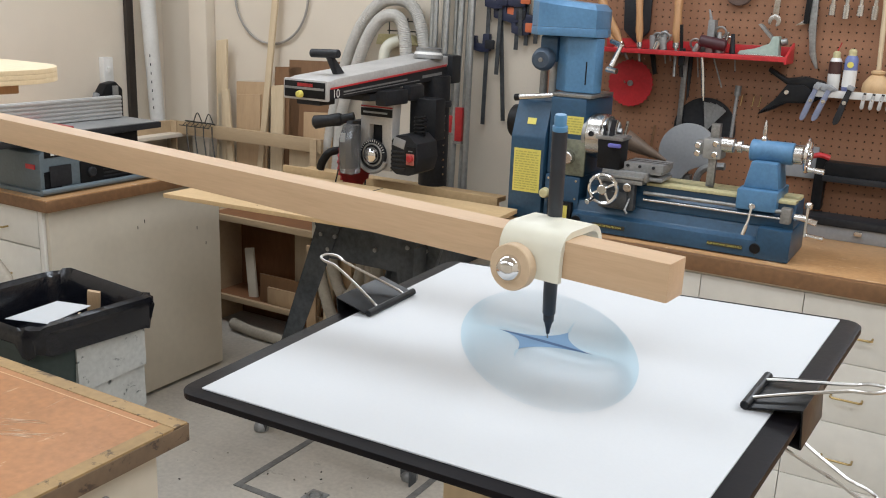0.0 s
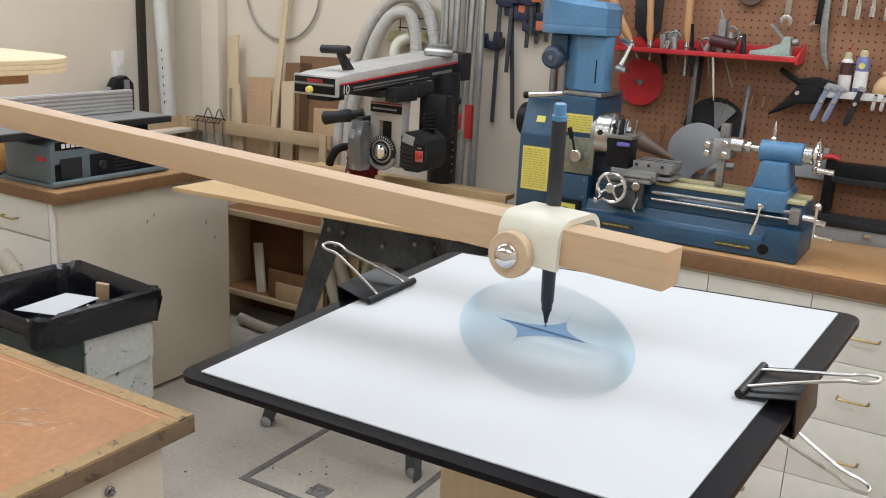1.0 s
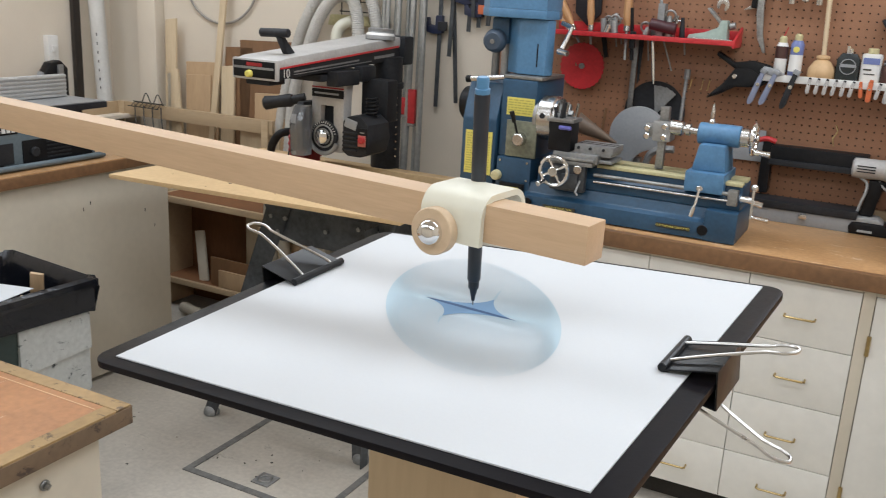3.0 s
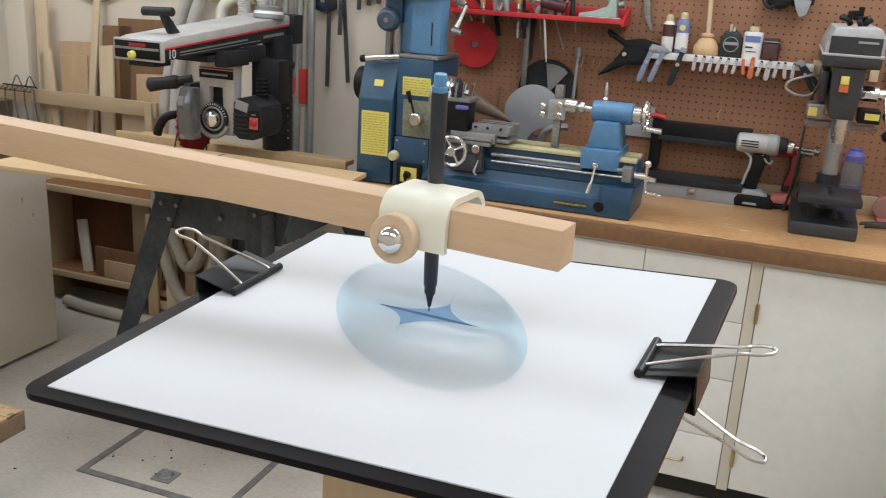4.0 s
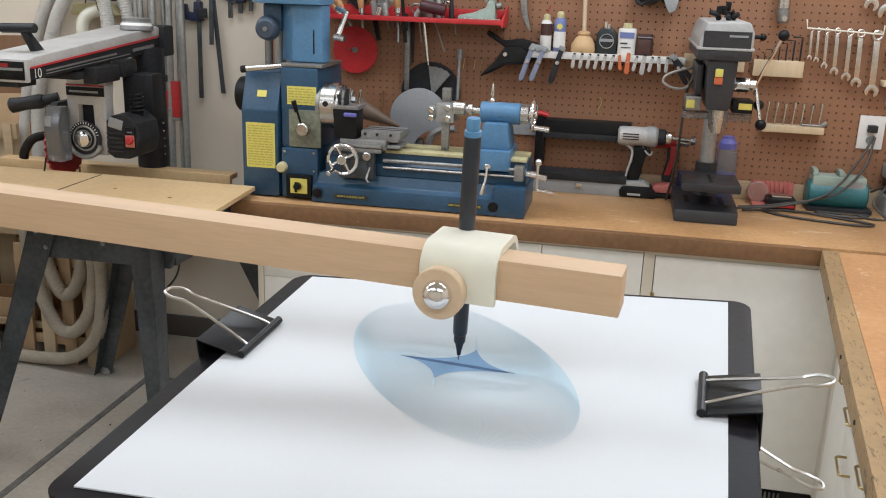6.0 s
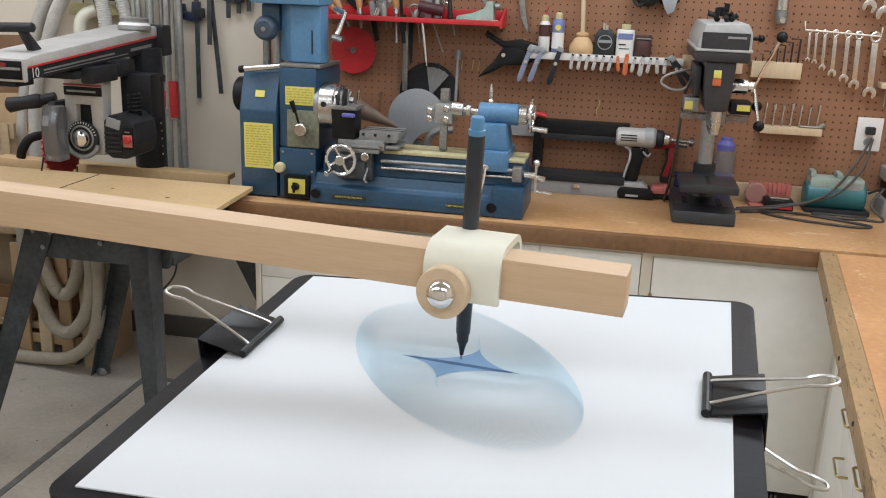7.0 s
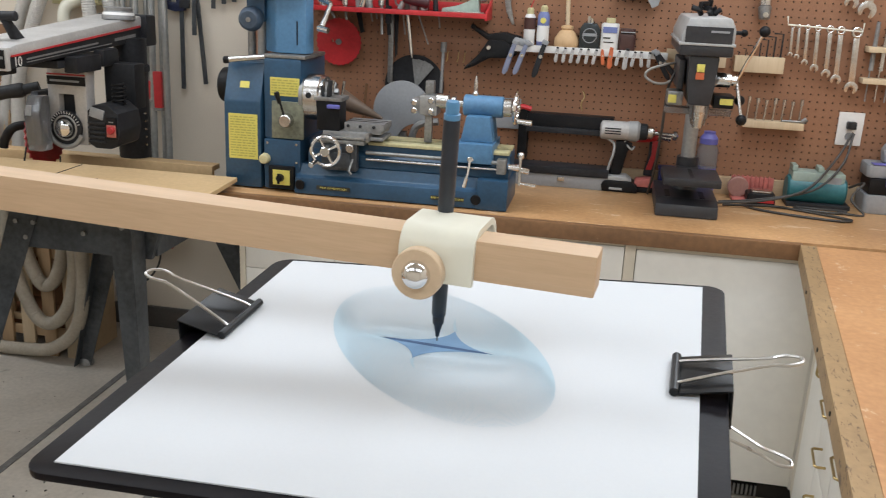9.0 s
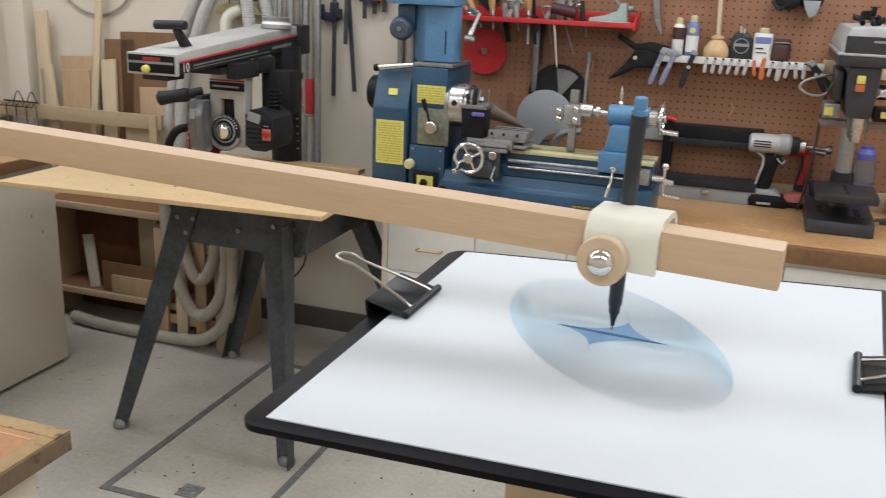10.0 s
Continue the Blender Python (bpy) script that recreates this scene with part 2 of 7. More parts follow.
# ---- building ----
class G:
    """A growing bmesh of simple shaped pieces."""

    def __init__(self):
        self.bm = bmesh.new()

    def _tidy(self, verts, bev, seg=2):
        if bev > 0:
            edges = {e for v in verts for e in v.link_edges}
            bmesh.ops.bevel(self.bm, geom=list(edges), offset=bev, segments=seg, affect="EDGES", profile=0.6)

    def box(self, x0, x1, y0, y1, z0, z1, bev=0.0, turn=None):
        vs = [self.bm.verts.new((x, y, z)) for z in (z0, z1) for x, y in ((x0, y0), (x1, y0), (x1, y1), (x0, y1))]
        for f in ((3, 2, 1, 0), (4, 5, 6, 7), (0, 1, 5, 4), (1, 2, 6, 5), (2, 3, 7, 6), (3, 0, 4, 7)):
            self.bm.faces.new([vs[i] for i in f])
        if turn is not None:
            bmesh.ops.transform(self.bm, matrix=turn, verts=vs)
        self._tidy(vs, bev)
        return self

    def prism(self, poly, axis, lo, hi, bev=0.0):
        """A polygon in the two other axes (in x, y, z order), pushed along axis."""
        def at(p, h):
            return {"x": (h, p[0], p[1]), "y": (p[0], h, p[1]), "z": (p[0], p[1], h)}[axis]
        a = [self.bm.verts.new(at(p, lo)) for p in poly]
        b = [self.bm.verts.new(at(p, hi)) for p in poly]
        n = len(poly)
        new_faces = [self.bm.faces.new(a[::-1]), self.bm.faces.new(b)]
        for i in range(n):
            new_faces.append(self.bm.faces.new((a[i], a[(i + 1) % n], b[(i + 1) % n], b[i])))
        bmesh.ops.recalc_face_normals(self.bm, faces=new_faces)
        self._tidy(a + b, bev)
        return self

    def spin(self, profile, base, way, seg=20):
        """Rings of (radius, height) round the way from base; the ends are closed."""
        base, way = Vector(base), Vector(way).normalized()
        side = way.orthogonal().normalized()
        up = way.cross(side)
        rings = []
        for r, h in profile:
            rings.append([self.bm.verts.new(base + way * h + (side * math.cos(k) + up * math.sin(k)) * max(r, 1e-4)) for k in [2 * math.pi * i / seg for i in range(seg)]])
        for p, q in zip(rings, rings[1:]):
            for i in range(seg):
                j = (i + 1) % seg
                self.bm.faces.new((p[i], p[j], q[j], q[i]))
        self.bm.faces.new(rings[0][::-1])
        self.bm.faces.new(rings[-1])
        return self

    def cyl(self, a, b, r, r2=None, seg=16, rim=0.0):
        a, b = Vector(a), Vector(b)
        L = (b - a).length
        r2 = r if r2 is None else r2
        prof = [(r, 0), (r2, L)] if rim <= 0 else [(r - rim, 0), (r, rim), (r2, L - rim), (r2 - rim, L)]
        return self.spin(prof, a, b - a, seg)

    def ball(self, c, r, seg=14, flat=1.0, way=(0, 0, 1)):
        prof = [(r * math.cos(k), flat * r * math.sin(k)) for k in [math.radians(-88 + 176 * i / 9) for i in range(10)]]
        return self.spin(prof, c, way, seg)

    def tube(self, pts, r, seg=8, closed=False, ridge=0.0):
        pts = [Vector(p) for p in pts]
        n = len(pts)
        rings, prev = [], None
        for i, p in enumerate(pts):
            t = (pts[(i + 1) % n] - pts[i - 1]) if closed else (pts[min(i + 1, n - 1)] - pts[max(i - 1, 0)])
            t = t.normalized() if t.length > 1e-9 else Vector((0, 0, 1))
            side = (prev - t * prev.dot(t)) if prev is not None else t.orthogonal()
            side = side.normalized() if side.length > 1e-6 else t.orthogonal().normalized()
            prev = side
            up = t.cross(side)
            rr = r * (1 + (ridge if i % 2 else 0))
            rings.append([self.bm.verts.new(p + (side * math.cos(k) + up * math.sin(k)) * rr) for k in [2 * math.pi * j / seg for j in range(seg)]])
        pairs = list(zip(rings, rings[1:])) + ([(rings[-1], rings[0])] if closed else [])
        for p, q in pairs:
            for i in range(seg):
                j = (i + 1) % seg
                self.bm.faces.new((p[i], p[j], q[j], q[i]))
        if not closed:
            self.bm.faces.new(rings[0][::-1])
            self.bm.faces.new(rings[-1])
        return self

    def ring(self, c, way, R, r, seg=28, tseg=8):
        way = Vector(way).normalized()
        side = way.orthogonal().normalized()
        up = way.cross(side)
        return self.tube([Vector(c) + (side * math.cos(k) + up * math.sin(k)) * R for k in [2 * math.pi * i / seg for i in range(seg)]], r, tseg, True)


def smooth_path(pts, n=8):
    """Points along a Catmull-Rom curve through pts."""
    P = [Vector(p) for p in pts]
    P = [P[0] * 2 - P[1]] + P + [P[-1] * 2 - P[-2]]
    out = []
    for i in range(1, len(P) - 2):
        a, b, c, d = P[i - 1:i + 3]
        for k in range(n):
            t = k / n
            out.append(0.5 * ((2 * b) + (c - a) * t + (2 * a - 5 * b + 4 * c - d) * t * t + (3 * b - a - 3 * c + d) * t ** 3))
    out.append(P[-2])
    return out


PLACED = {}


def thing(name, loc, label, category, group="", kind="", m=None):
    ob = new(name)
    ob.empty_display_size = 0.02
    ob.matrix_basis = m if m is not None else Matrix.Translation(loc)
    PLACED[ob.name] = ob.matrix_basis.copy()
    return tagged(ob, label, category, group, kind)


def finish(g, name, material, angle=35):
    bm = g.bm
    bmesh.ops.recalc_face_normals(bm, faces=bm.faces[:])
    me = bpy.data.meshes.new(name)
    bm.to_mesh(me)
    bm.free()
    me.materials.append(material)
    for p in me.polygons:
        p.use_smooth = True
    me.set_sharp_from_angle(angle=radians(angle))
    return me


def part(name, g, material, parent, label="", local=False):
    """Links g as one mesh under a thing or a part. Its places are in the world's metres, or, if local, in the thing's own."""
    if not local:
        bmesh.ops.transform(g.bm, matrix=PLACED[parent.name].inverted(), verts=g.bm.verts[:])
    ob = new(name, finish(g, name, material))
    ob.parent = parent
    PLACED[ob.name] = PLACED[parent.name]
    if label:
        ob["label"] = label
    return ob


def solo(name, g, material, label, category, group="", kind=""):
    """A thing that is one mesh."""
    ob = new(name, finish(g, name, material))
    PLACED[ob.name] = Matrix.Identity(4)
    return tagged(ob, label, category, group, kind)


def writing(body, size, m, material, parent, name="lettering"):
    cu = bpy.data.curves.new(name, "FONT")
    cu.body, cu.size, cu.align_x, cu.align_y, cu.extrude = body, size, "CENTER", "CENTER", 0.0002
    cu.materials.append(material)
    tmp = new(name + "_curve", cu)
    me = bpy.data.meshes.new_from_object(tmp.evaluated_get(bpy.context.evaluated_depsgraph_get()))
    bpy.data.objects.remove(tmp)
    me.name = name
    ob = new(name, me)
    ob.parent = parent
    ob.matrix_basis = PLACED[parent.name].inverted() @ m
    PLACED[ob.name] = m
    return ob


FACE_SOUTH = Euler((radians(90), 0, 0)).to_matrix().to_4x4()  # text that faces -y


def south(x, y, z):
    return Matrix.Translation((x, y, z)) @ FACE_SOUTH


def bars(name, parent, x0, x1, y, z0, z1, rows, material, seed=0):
    """Rows of short bars for small print, on a face towards -y."""
    rnd = random.Random(seed)
    g = G()
    step = (z1 - z0) / rows
    for i in range(rows):
        z = z1 - step * (i + 0.5)
        x = x0
        while x < x1 - 0.004:
            w = min(rnd.uniform(0.006, 0.02), x1 - x)
            g.box(x, x + w, y - 0.0008, y, z - step * 0.22, z + step * 0.22)
            x += w + 0.004
    return part(name, g, material, parent)


# ---- structure ----
solo("floor", G().box(-4.6, 2.2, -2.6, 3.2, -0.1, 0.0), M_FLOOR, "worn beige painted concrete workshop floor with stains", "floor", kind="structure")
solo("wall_north", G().box(-4.5, 2.2, 3.0, 3.1, 0, CEILING), M_WALL, "cream painted workshop wall behind the saw", "wall", kind="structure")
# Solid backing added so the holes look dark; the gap's shade is its colour.
solo("wall_furred", G().box(-1.905, 0.95, 2.76, 2.998, 0, CEILING), M_PEGBACK, "backing behind the brown pegboard, coloured dark to stand for shade in the gap", "wall", kind="structure")
solo("wall_west", G().box(-4.5, -4.32, -2.6, 2.998, 0, CEILING), M_WALL, "cream painted plain side wall", "wall", kind="structure")
solo("wall_east", G().box(0.95, 1.05, -2.6, 2.998, 0, CEILING), M_WALL, "cream painted plain side wall", "wall", kind="structure")
solo("wall_south", G().box(-4.5, 1.05, -2.6, -2.5, 0, CEILING), M_WALL, "cream painted plain wall behind the camera", "wall", kind="structure")
solo("ceiling", G().box(-4.5, 1.05, -2.6, 3.1, CEILING, CEILING + 0.1), M_CEIL, "white workshop ceiling", "ceiling", kind="structure")
solo("wall_pilaster", G().box(-4.055, -3.93, 2.93, 2.999, 0, CEILING, 0.01), M_WALL, "shallow cream painted pilaster on the wall", "pilaster", kind="structure")
solo("baseboard", G().box(-4.3, -1.91, 2.985, 2.999, 0, 0.1, 0.003), mat("dark_rubber_base", (0.10, 0.09, 0.08), 0.6), "dark rubber baseboard along the wall", "baseboard", kind="structure")


def pegboard():
    """A hardboard sheet with a real hole in every cell."""
    step, r, x0, x1, z0, z1, y0, y1 = 0.0254, 0.0031, -1.905, 0.94, 0.955, 2.05, 2.73, 2.737
    nx, nz = int((x1 - x0) / step), int((z1 - z0) / step)
    verts, faces = [], []
    ang = [math.radians(22.5 + 45 * k) for k in range(8)]
    for i in range(nx):
        for j in range(nz):
            cx, cz = x0 + (i + 0.5) * step, z0 + (j + 0.5) * step
            b = len(verts)
            h = step / 2
            verts += [(cx + h, y0, cz + h), (cx - h, y0, cz + h), (cx - h, y0, cz - h), (cx + h, y0, cz - h)]
            verts += [(cx + r * math.cos(a), y0, cz + r * math.sin(a)) for a in ang]
            verts += [(cx + r * math.cos(a), y1, cz + r * math.sin(a)) for a in ang]
            o = b + 4
            faces += [(b, b + 1, o + 1, o), (b + 1, b + 2, o + 3, o + 2), (b + 2, b + 3, o + 5, o + 4), (b + 3, b, o + 7, o + 6)]
            faces += [(b + 1, o + 2, o + 1), (b + 2, o + 4, o + 3), (b + 3, o + 6, o + 5), (b, o, o + 7)]
            faces += [(o + k, o + (k + 1) % 8, o + 8 + (k + 1) % 8, o + 8 + k) for k in range(8)]
    me = bpy.data.meshes.new("pegboard")
    me.from_pydata(verts, [], faces)
    me.materials.append(M_PEG)
    tagged(new("pegboard", me), "brown perforated hardboard tool panel on the wall", "pegboard", kind="structure")


pegboard()
solo("wall_above_pegboard", G().box(-1.905, 0.94, 2.74, 2.759, 2.05, CEILING), M_WALL, "cream painted wall above the pegboard", "wall", kind="structure")
solo("backsplash", G().box(-1.79, 0.94, 2.712, 2.729, 0.9, 0.965, 0.003), M_RAIL, "thin wooden strip under the pegboard", "trim", kind="structure")


def ceiling_light(x, y, watts):
    t = thing("ceiling_light", (x, y, CEILING), "white fluorescent ceiling light with a glowing diffuser", "ceiling light", "ceiling lights")
    part("frame", G().box(x - 0.64, x + 0.64, y - 0.31, y + 0.31, CEILING - 0.055, CEILING - 0.001, 0.004), M_WHITE, t)
    part("diffuser", G().box(x - 0.60, x + 0.60, y - 0.28, y + 0.28, CEILING - 0.062, CEILING - 0.053, 0.002), M_DIFFUSER, t, "glowing diffuser")
    lamp = bpy.data.lights.new("ceiling_lamp", "AREA")
    lamp.shape, lamp.size, lamp.size_y, lamp.energy, lamp.color = "RECTANGLE", 1.2, 0.56, watts, LAMP_COLOUR
    ob = new("ceiling_lamp", lamp)
    ob.matrix_basis = pose(x, y, CEILING - 0.07)


for lx, ly, lw in ((-3.4, 1.85, 14.5), (-1.7, 1.85, 10.5), (0.1, 1.85, 17.5), (-3.4, 0.4, 9.0), (-1.7, 0.4, 5.5), (0.1, 0.4, 11.0), (-3.3, -1.3, 11.0), (-1.6, -1.3, 5.5), (0.1, -1.3, 13.0)):
    ceiling_light(lx, ly, lw)

# crumbs of sawdust and chips on the floor
rnd = random.Random(77)
g = G()
for k in range(240):
    x, y, s = rnd.uniform(-3.1, -0.9), rnd.uniform(0.2, 2.3), rnd.choice((0.0012, 0.0015, 0.002, 0.0025, 0.004))
    g.box(-s, s, -s * 0.6, s * 0.6, 0.0004, 0.0004 + s * 0.5, 0.0, pose(x, y, 0, 0, 0, rnd.uniform(0, 180)))
solo("floor_debris", g, M_DARKPIPE, "scattered crumbs and wood chips on the floor", "debris", kind="stuff")

# floor hatch: flush grey strips and a square pull
hatch = thing("floor_hatch", (-2.1, 1.9, 0), "grey metal-edged floor hatch with a recessed square pull", "floor hatch")
for a in ((-2.397, -2.372, 1.44, 2.55), (-1.862, -1.838, 1.44, 2.55), (-2.372, -1.862, 1.44, 1.465), (-2.372, -1.862, 2.525, 2.55)):
    part("edge_strip", G().box(*a, 0.0, 0.004), M_TAPE, hatch)
part("pull_plate", G().box(-2.155, -2.085, 1.50, 1.57, 0.0, 0.005, 0.002), M_CAST, hatch)
part("pull_ring", G().ring((-2.12, 1.535, 0.006), (0, 0, 1), 0.022, 0.004), M_STEEL_DULL, hatch)

# ---- back worktop and its cabinets ----
solo("worktop", G().box(-1.79, 0.94, 2.125, 2.73, 0.856, 0.9, 0.002), M_COUNTER, "worn brown wooden worktop with scratches along the wall", "worktop")
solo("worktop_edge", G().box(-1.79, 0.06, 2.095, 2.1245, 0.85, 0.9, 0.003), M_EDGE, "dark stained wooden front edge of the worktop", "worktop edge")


def bow_handle(parent, c, along, out, length=0.085, r=0.0035, material=M_BRASS):
    c, along, out = Vector(c), Vector(along).normalized(), Vector(out).normalized()
    a, b = c - along * length / 2, c + along * length / 2
    o = out * 0.026
    pts = [a, a + o * 0.8, a + o + along * 0.006, b + o - along * 0.006, b + o * 0.8, b]
    return part("handle", G().tube(pts, r, 8), material, parent, "bent brass wire handle")


def drawer_unit(x0, x1):
    t = thing("drawer_cabinet", ((x0 + x1) / 2, 2.4, 0), "cream laminate cabinet with four drawers and brass handles", "cabinet", "drawer cabinets under the worktop")
    part("body", G().box(x0, x1, 2.142, 2.70, 0.08, 0.85), M_CABIN, t)
    part("rail", G().box(x0, x1, 2.122, 2.141, 0.838, 0.85), M_CAB, t)
    # The shade of the toe space is in this board's colour.
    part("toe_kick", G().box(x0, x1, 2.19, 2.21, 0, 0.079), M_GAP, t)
    for z0, z1 in ((0.6465, 0.8365), (0.4540, 0.6445), (0.2545, 0.4520), (0.09, 0.2525)):
        d = part("drawer", G().box(x0 + 0.0006, x1 - 0.0006, 2.12, 2.1415, z0, z1, 0.0015), M_CAB_W, t)
        bow_handle(d, ((x0 + x1) / 2, 2.12, (z0 + z1) / 2 - 0.008), (1, 0, 0), (0, -1, 0))


for a, b in ((-1.69, -1.3805), (-1.3795, -1.0705), (-1.0695, -0.7645), (-0.7635, -0.4525)):
    drawer_unit(a, b)

door_cab = thing("corner_cabinet", (-0.2, 2.4, 0), "cream laminate corner cabinet with one hinged door", "cabinet")
part("body", G().box(-0.451, 0.14, 2.142, 2.70, 0.08, 0.85), M_CABIN, door_cab)
part("stile", G().box(-0.451, -0.418, 2.12, 2.141, 0.08, 0.85, 0.002), M_CAB, door_cab)
part("corner_filler", G().box(0.1395, 0.215, 2.121, 2.141, 0.08, 0.848), M_CAB_W, door_cab)
part("rail", G().box(-0.418, 0.139, 2.122, 2.141, 0.834, 0.85), M_CAB, door_cab)
part("door", G().box(-0.4155, 0.1385, 2.12, 2.1415, 0.09, 0.8325, 0.0015), M_CAB_W, door_cab)
for z in (0.685, 0.2):
    part("hinge", G().cyl((-0.416, 2.116, z - 0.03), (-0.416, 2.116, z + 0.03), 0.006, seg=10), M_BRASS, door_cab)
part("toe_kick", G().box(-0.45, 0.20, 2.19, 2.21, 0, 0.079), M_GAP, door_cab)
vent = thing("toe_vent", (-0.2, 2.19, 0.02), "black slatted floor vent in the toe space", "vent")
part("vent_frame", G().box(-0.16, 0.055, 2.182, 2.1895, 0.004, 0.05, 0.002), M_BLACK, vent)
for k in range(16):
    part("slat", G().box(-0.154 + 0.0135 * k, -0.148 + 0.0135 * k, 2.176, 2.1815, 0.008, 0.046), M_CAST, vent)
solo("cabinet_end_panel", G().box(-1.712, -1.692, 2.12, 2.70, 0, 0.85, 0.002), M_CAB, "cream laminate end panel of the cabinet run", "end panel")

# ---- side worktop on the right, a little out of square ----
SLOPE = 0.1245


def edge_x(y):
    return 0.05 - SLOPE * (2.1 - y)


def strip(d0, d1, y0, y1, z0, z1, bev=0.002):
    """A piece that follows the skewed inner edge, between two distances from it."""
    return G().prism([(edge_x(y0) + d0, y0), (edge_x(y0) + d1, y0), (edge_x(y1) + d1, y1), (edge_x(y1) + d0, y1)], "z", z0, z1, bev)


solo("side_worktop", G().prism([(edge_x(-0.45) + 0.046, -0.45), (0.945, -0.45), (0.945, 2.092), (edge_x(2.092) + 0.046, 2.092)], "z", 0.858, 0.9, 0.0), M_COUNTER_R, "scuffed orange-brown board worktop along the side", "worktop")
solo("side_worktop_edge", strip(0.0, 0.045, -0.45, 2.09, 0.848, 0.902), M_EDGE_PALE, "worn pale wooden edging with dents and screws", "worktop edge")
g = G()
for yy in (0.66, 1.0, 1.32, 1.72):
    g.cyl((edge_x(yy) - 0.002, yy, 0.875), (edge_x(yy) + 0.001, yy, 0.875), 0.005, seg=10)
solo("edge_screws", g, M_GAP, "dark countersunk screws in the worktop edging", "screws", kind="stuff")
side_cab = thing("side_cabinet", (0.3, 1.2, 0), "cream laminate side cabinets with drawers and brass handles", "cabinet")
part("body", strip(0.115, 0.5, -0.4, 2.116, 0.08, 0.848, 0), M_CABIN, side_cab)
part("toe_kick", strip(0.16, 0.18, -0.4, 2.11, 0.0, 0.079, 0), M_GAP, side_cab)
part("stile", strip(0.092, 0.114, 2.045, 2.118, 0.08, 0.845), M_CAB, side_cab)
side_door = part("door", strip(0.090, 0.114, 1.697, 2.043, 0.09, 0.842), M_CAB_W, side_cab)
bow_handle(side_door, (edge_x(1.76) + 0.090, 1.76, 0.68), (0, 0, 1), (-1, 0, 0), 0.1)
for y0, y1 in ((1.42, 1.695), (1.10, 1.415), (0.60, 1.095), (0.10, 0.595)):
    for z0, z1 in ((0.6990, 0.842), (0.5640, 0.697), (0.4290, 0.562), (0.2890, 0.427), (0.09, 0.287)):
        d = part("drawer", strip(0.090, 0.114, y0 - 0.001, y1 - 0.001, z0, z1), M_CAB_W, side_cab)
        ym = (y0 + y1) / 2
        bow_handle(d, (edge_x(ym) + 0.090, ym, (z0 + z1) / 2), (SLOPE, 1, 0), (-1, 0, 0), 0.1)

# ---- the drawing machine: swinging board, paper, clips, arm, pen ----
BU, BV = Vector((0.99429, -0.08489, 0.06467)), Vector((0.08021, 0.99419, 0.07173))
BN = BU.cross(BV).normalized()
BOARD_C = Vector((-0.6183, -0.1809, 1.42))
BM = Matrix.Translation(BOARD_C) @ Matrix((BU, BV, BN)).transposed().to_4x4()


def rounded(x0, x1, y0, y1, r, n=6):
    pts = []
    for cx, cy, a0 in ((x1 - r, y1 - r, 0), (x0 + r, y1 - r, 90), (x0 + r, y0 + r, 180), (x1 - r, y0 + r, 270)):
        pts += [(cx + r * math.cos(radians(a0 + 90 * k / n)), cy + r * math.sin(radians(a0 + 90 * k / n))) for k in range(n + 1)]
    return pts


machine = thing("drawing_table", None, "black vinyl-covered drawing board with rounded corners, swinging on a wooden post", "drawing board", m=BM)
part("board", G().prism(rounded(-0.1530, 0.1515, -0.1375, 0.1345, 0.012), "z", -0.0052, -0.0012, 0.0007), M_BOARD, machine, local=True)
part("mount_block", G().box(-0.045, 0.045, -0.045, 0.045, -0.03, -0.0054, 0.003), M_PALE, machine, "wooden mounting block", local=True)
post = thing("pendulum_post", (-0.62, -0.18, 0), "tapered pale wooden pendulum post under the drawing board", "post")
part("shaft", G().prism([(-0.05, -0.012), (0.05, -0.012), (0.05, 0.012), (-0.05, 0.012)], "z", 0.0, 1.385, 0.003), M_PALE, post, local=True)

paper = thing("drawing_paper", None, "white sheet of drawing paper with a pale blue harmonograph figure", "paper", m=BM)
part("sheet", G().box(-0.1395, 0.1382, -0.129, 0.129, -0.0010, -0.0002), M_PAPER, paper, local=True)


def ribbon(verts, faces, pts, w, z):
    """A closed ink line of width w along pts, on the sheet."""
    n = len(pts)
    b = len(verts)
    for i, (x, y) in enumerate(pts):
        px, py = pts[i - 1]
        qx, qy = pts[(i + 1) % n]
        dx, dy = qx - px, qy - py
        L = math.hypot(dx, dy) or 1
        nx, ny = -dy / L * w / 2, dx / L * w / 2
        verts += [(x + nx, y + ny, z), (x - nx, y - ny, z)]
    for i in range(n):
        j = (i + 1) % n
        faces.append((b + 2 * i, b + 2 * i + 1, b + 2 * j + 1, b + 2 * j))


# the two swings of the pendulums: conjugate half diameters of the widest loop
FIG_C = Vector((-0.0036, 0.0178))
LONG, WIDE = Vector((0.0632, -0.0721)), Vector((0.0369, 0.0323))
FIG_TURN = radians(104)
SWING_U = LONG * math.cos(FIG_TURN) + WIDE * math.sin(FIG_TURN)
SWING_V = WIDE * math.cos(FIG_TURN) - LONG * math.sin(FIG_TURN)
END_SIZE = 0.375


def swing_loop(u, n):
    """One loop of the fading swing: u 0 is the widest, at u 1 it has closed to a blade."""
    size, lag = END_SIZE ** u, radians(-90 * u)
    pts = []
    for k in range(n):
        s = 2 * math.pi * k / n
        p = FIG_C + (SWING_U * math.cos(s) + SWING_V * math.sin(s + lag)) * size
        pts.append((p.x, p.y))
    return pts


def ink(name, verts, faces, material, label):
    me = bpy.data.meshes.new(name)
    me.from_pydata(verts, [], faces)
    me.materials.append(material)
    ob = new(name, me)
    ob.parent = paper
    ob["kind"] = "stuff"
    ob["label"] = label


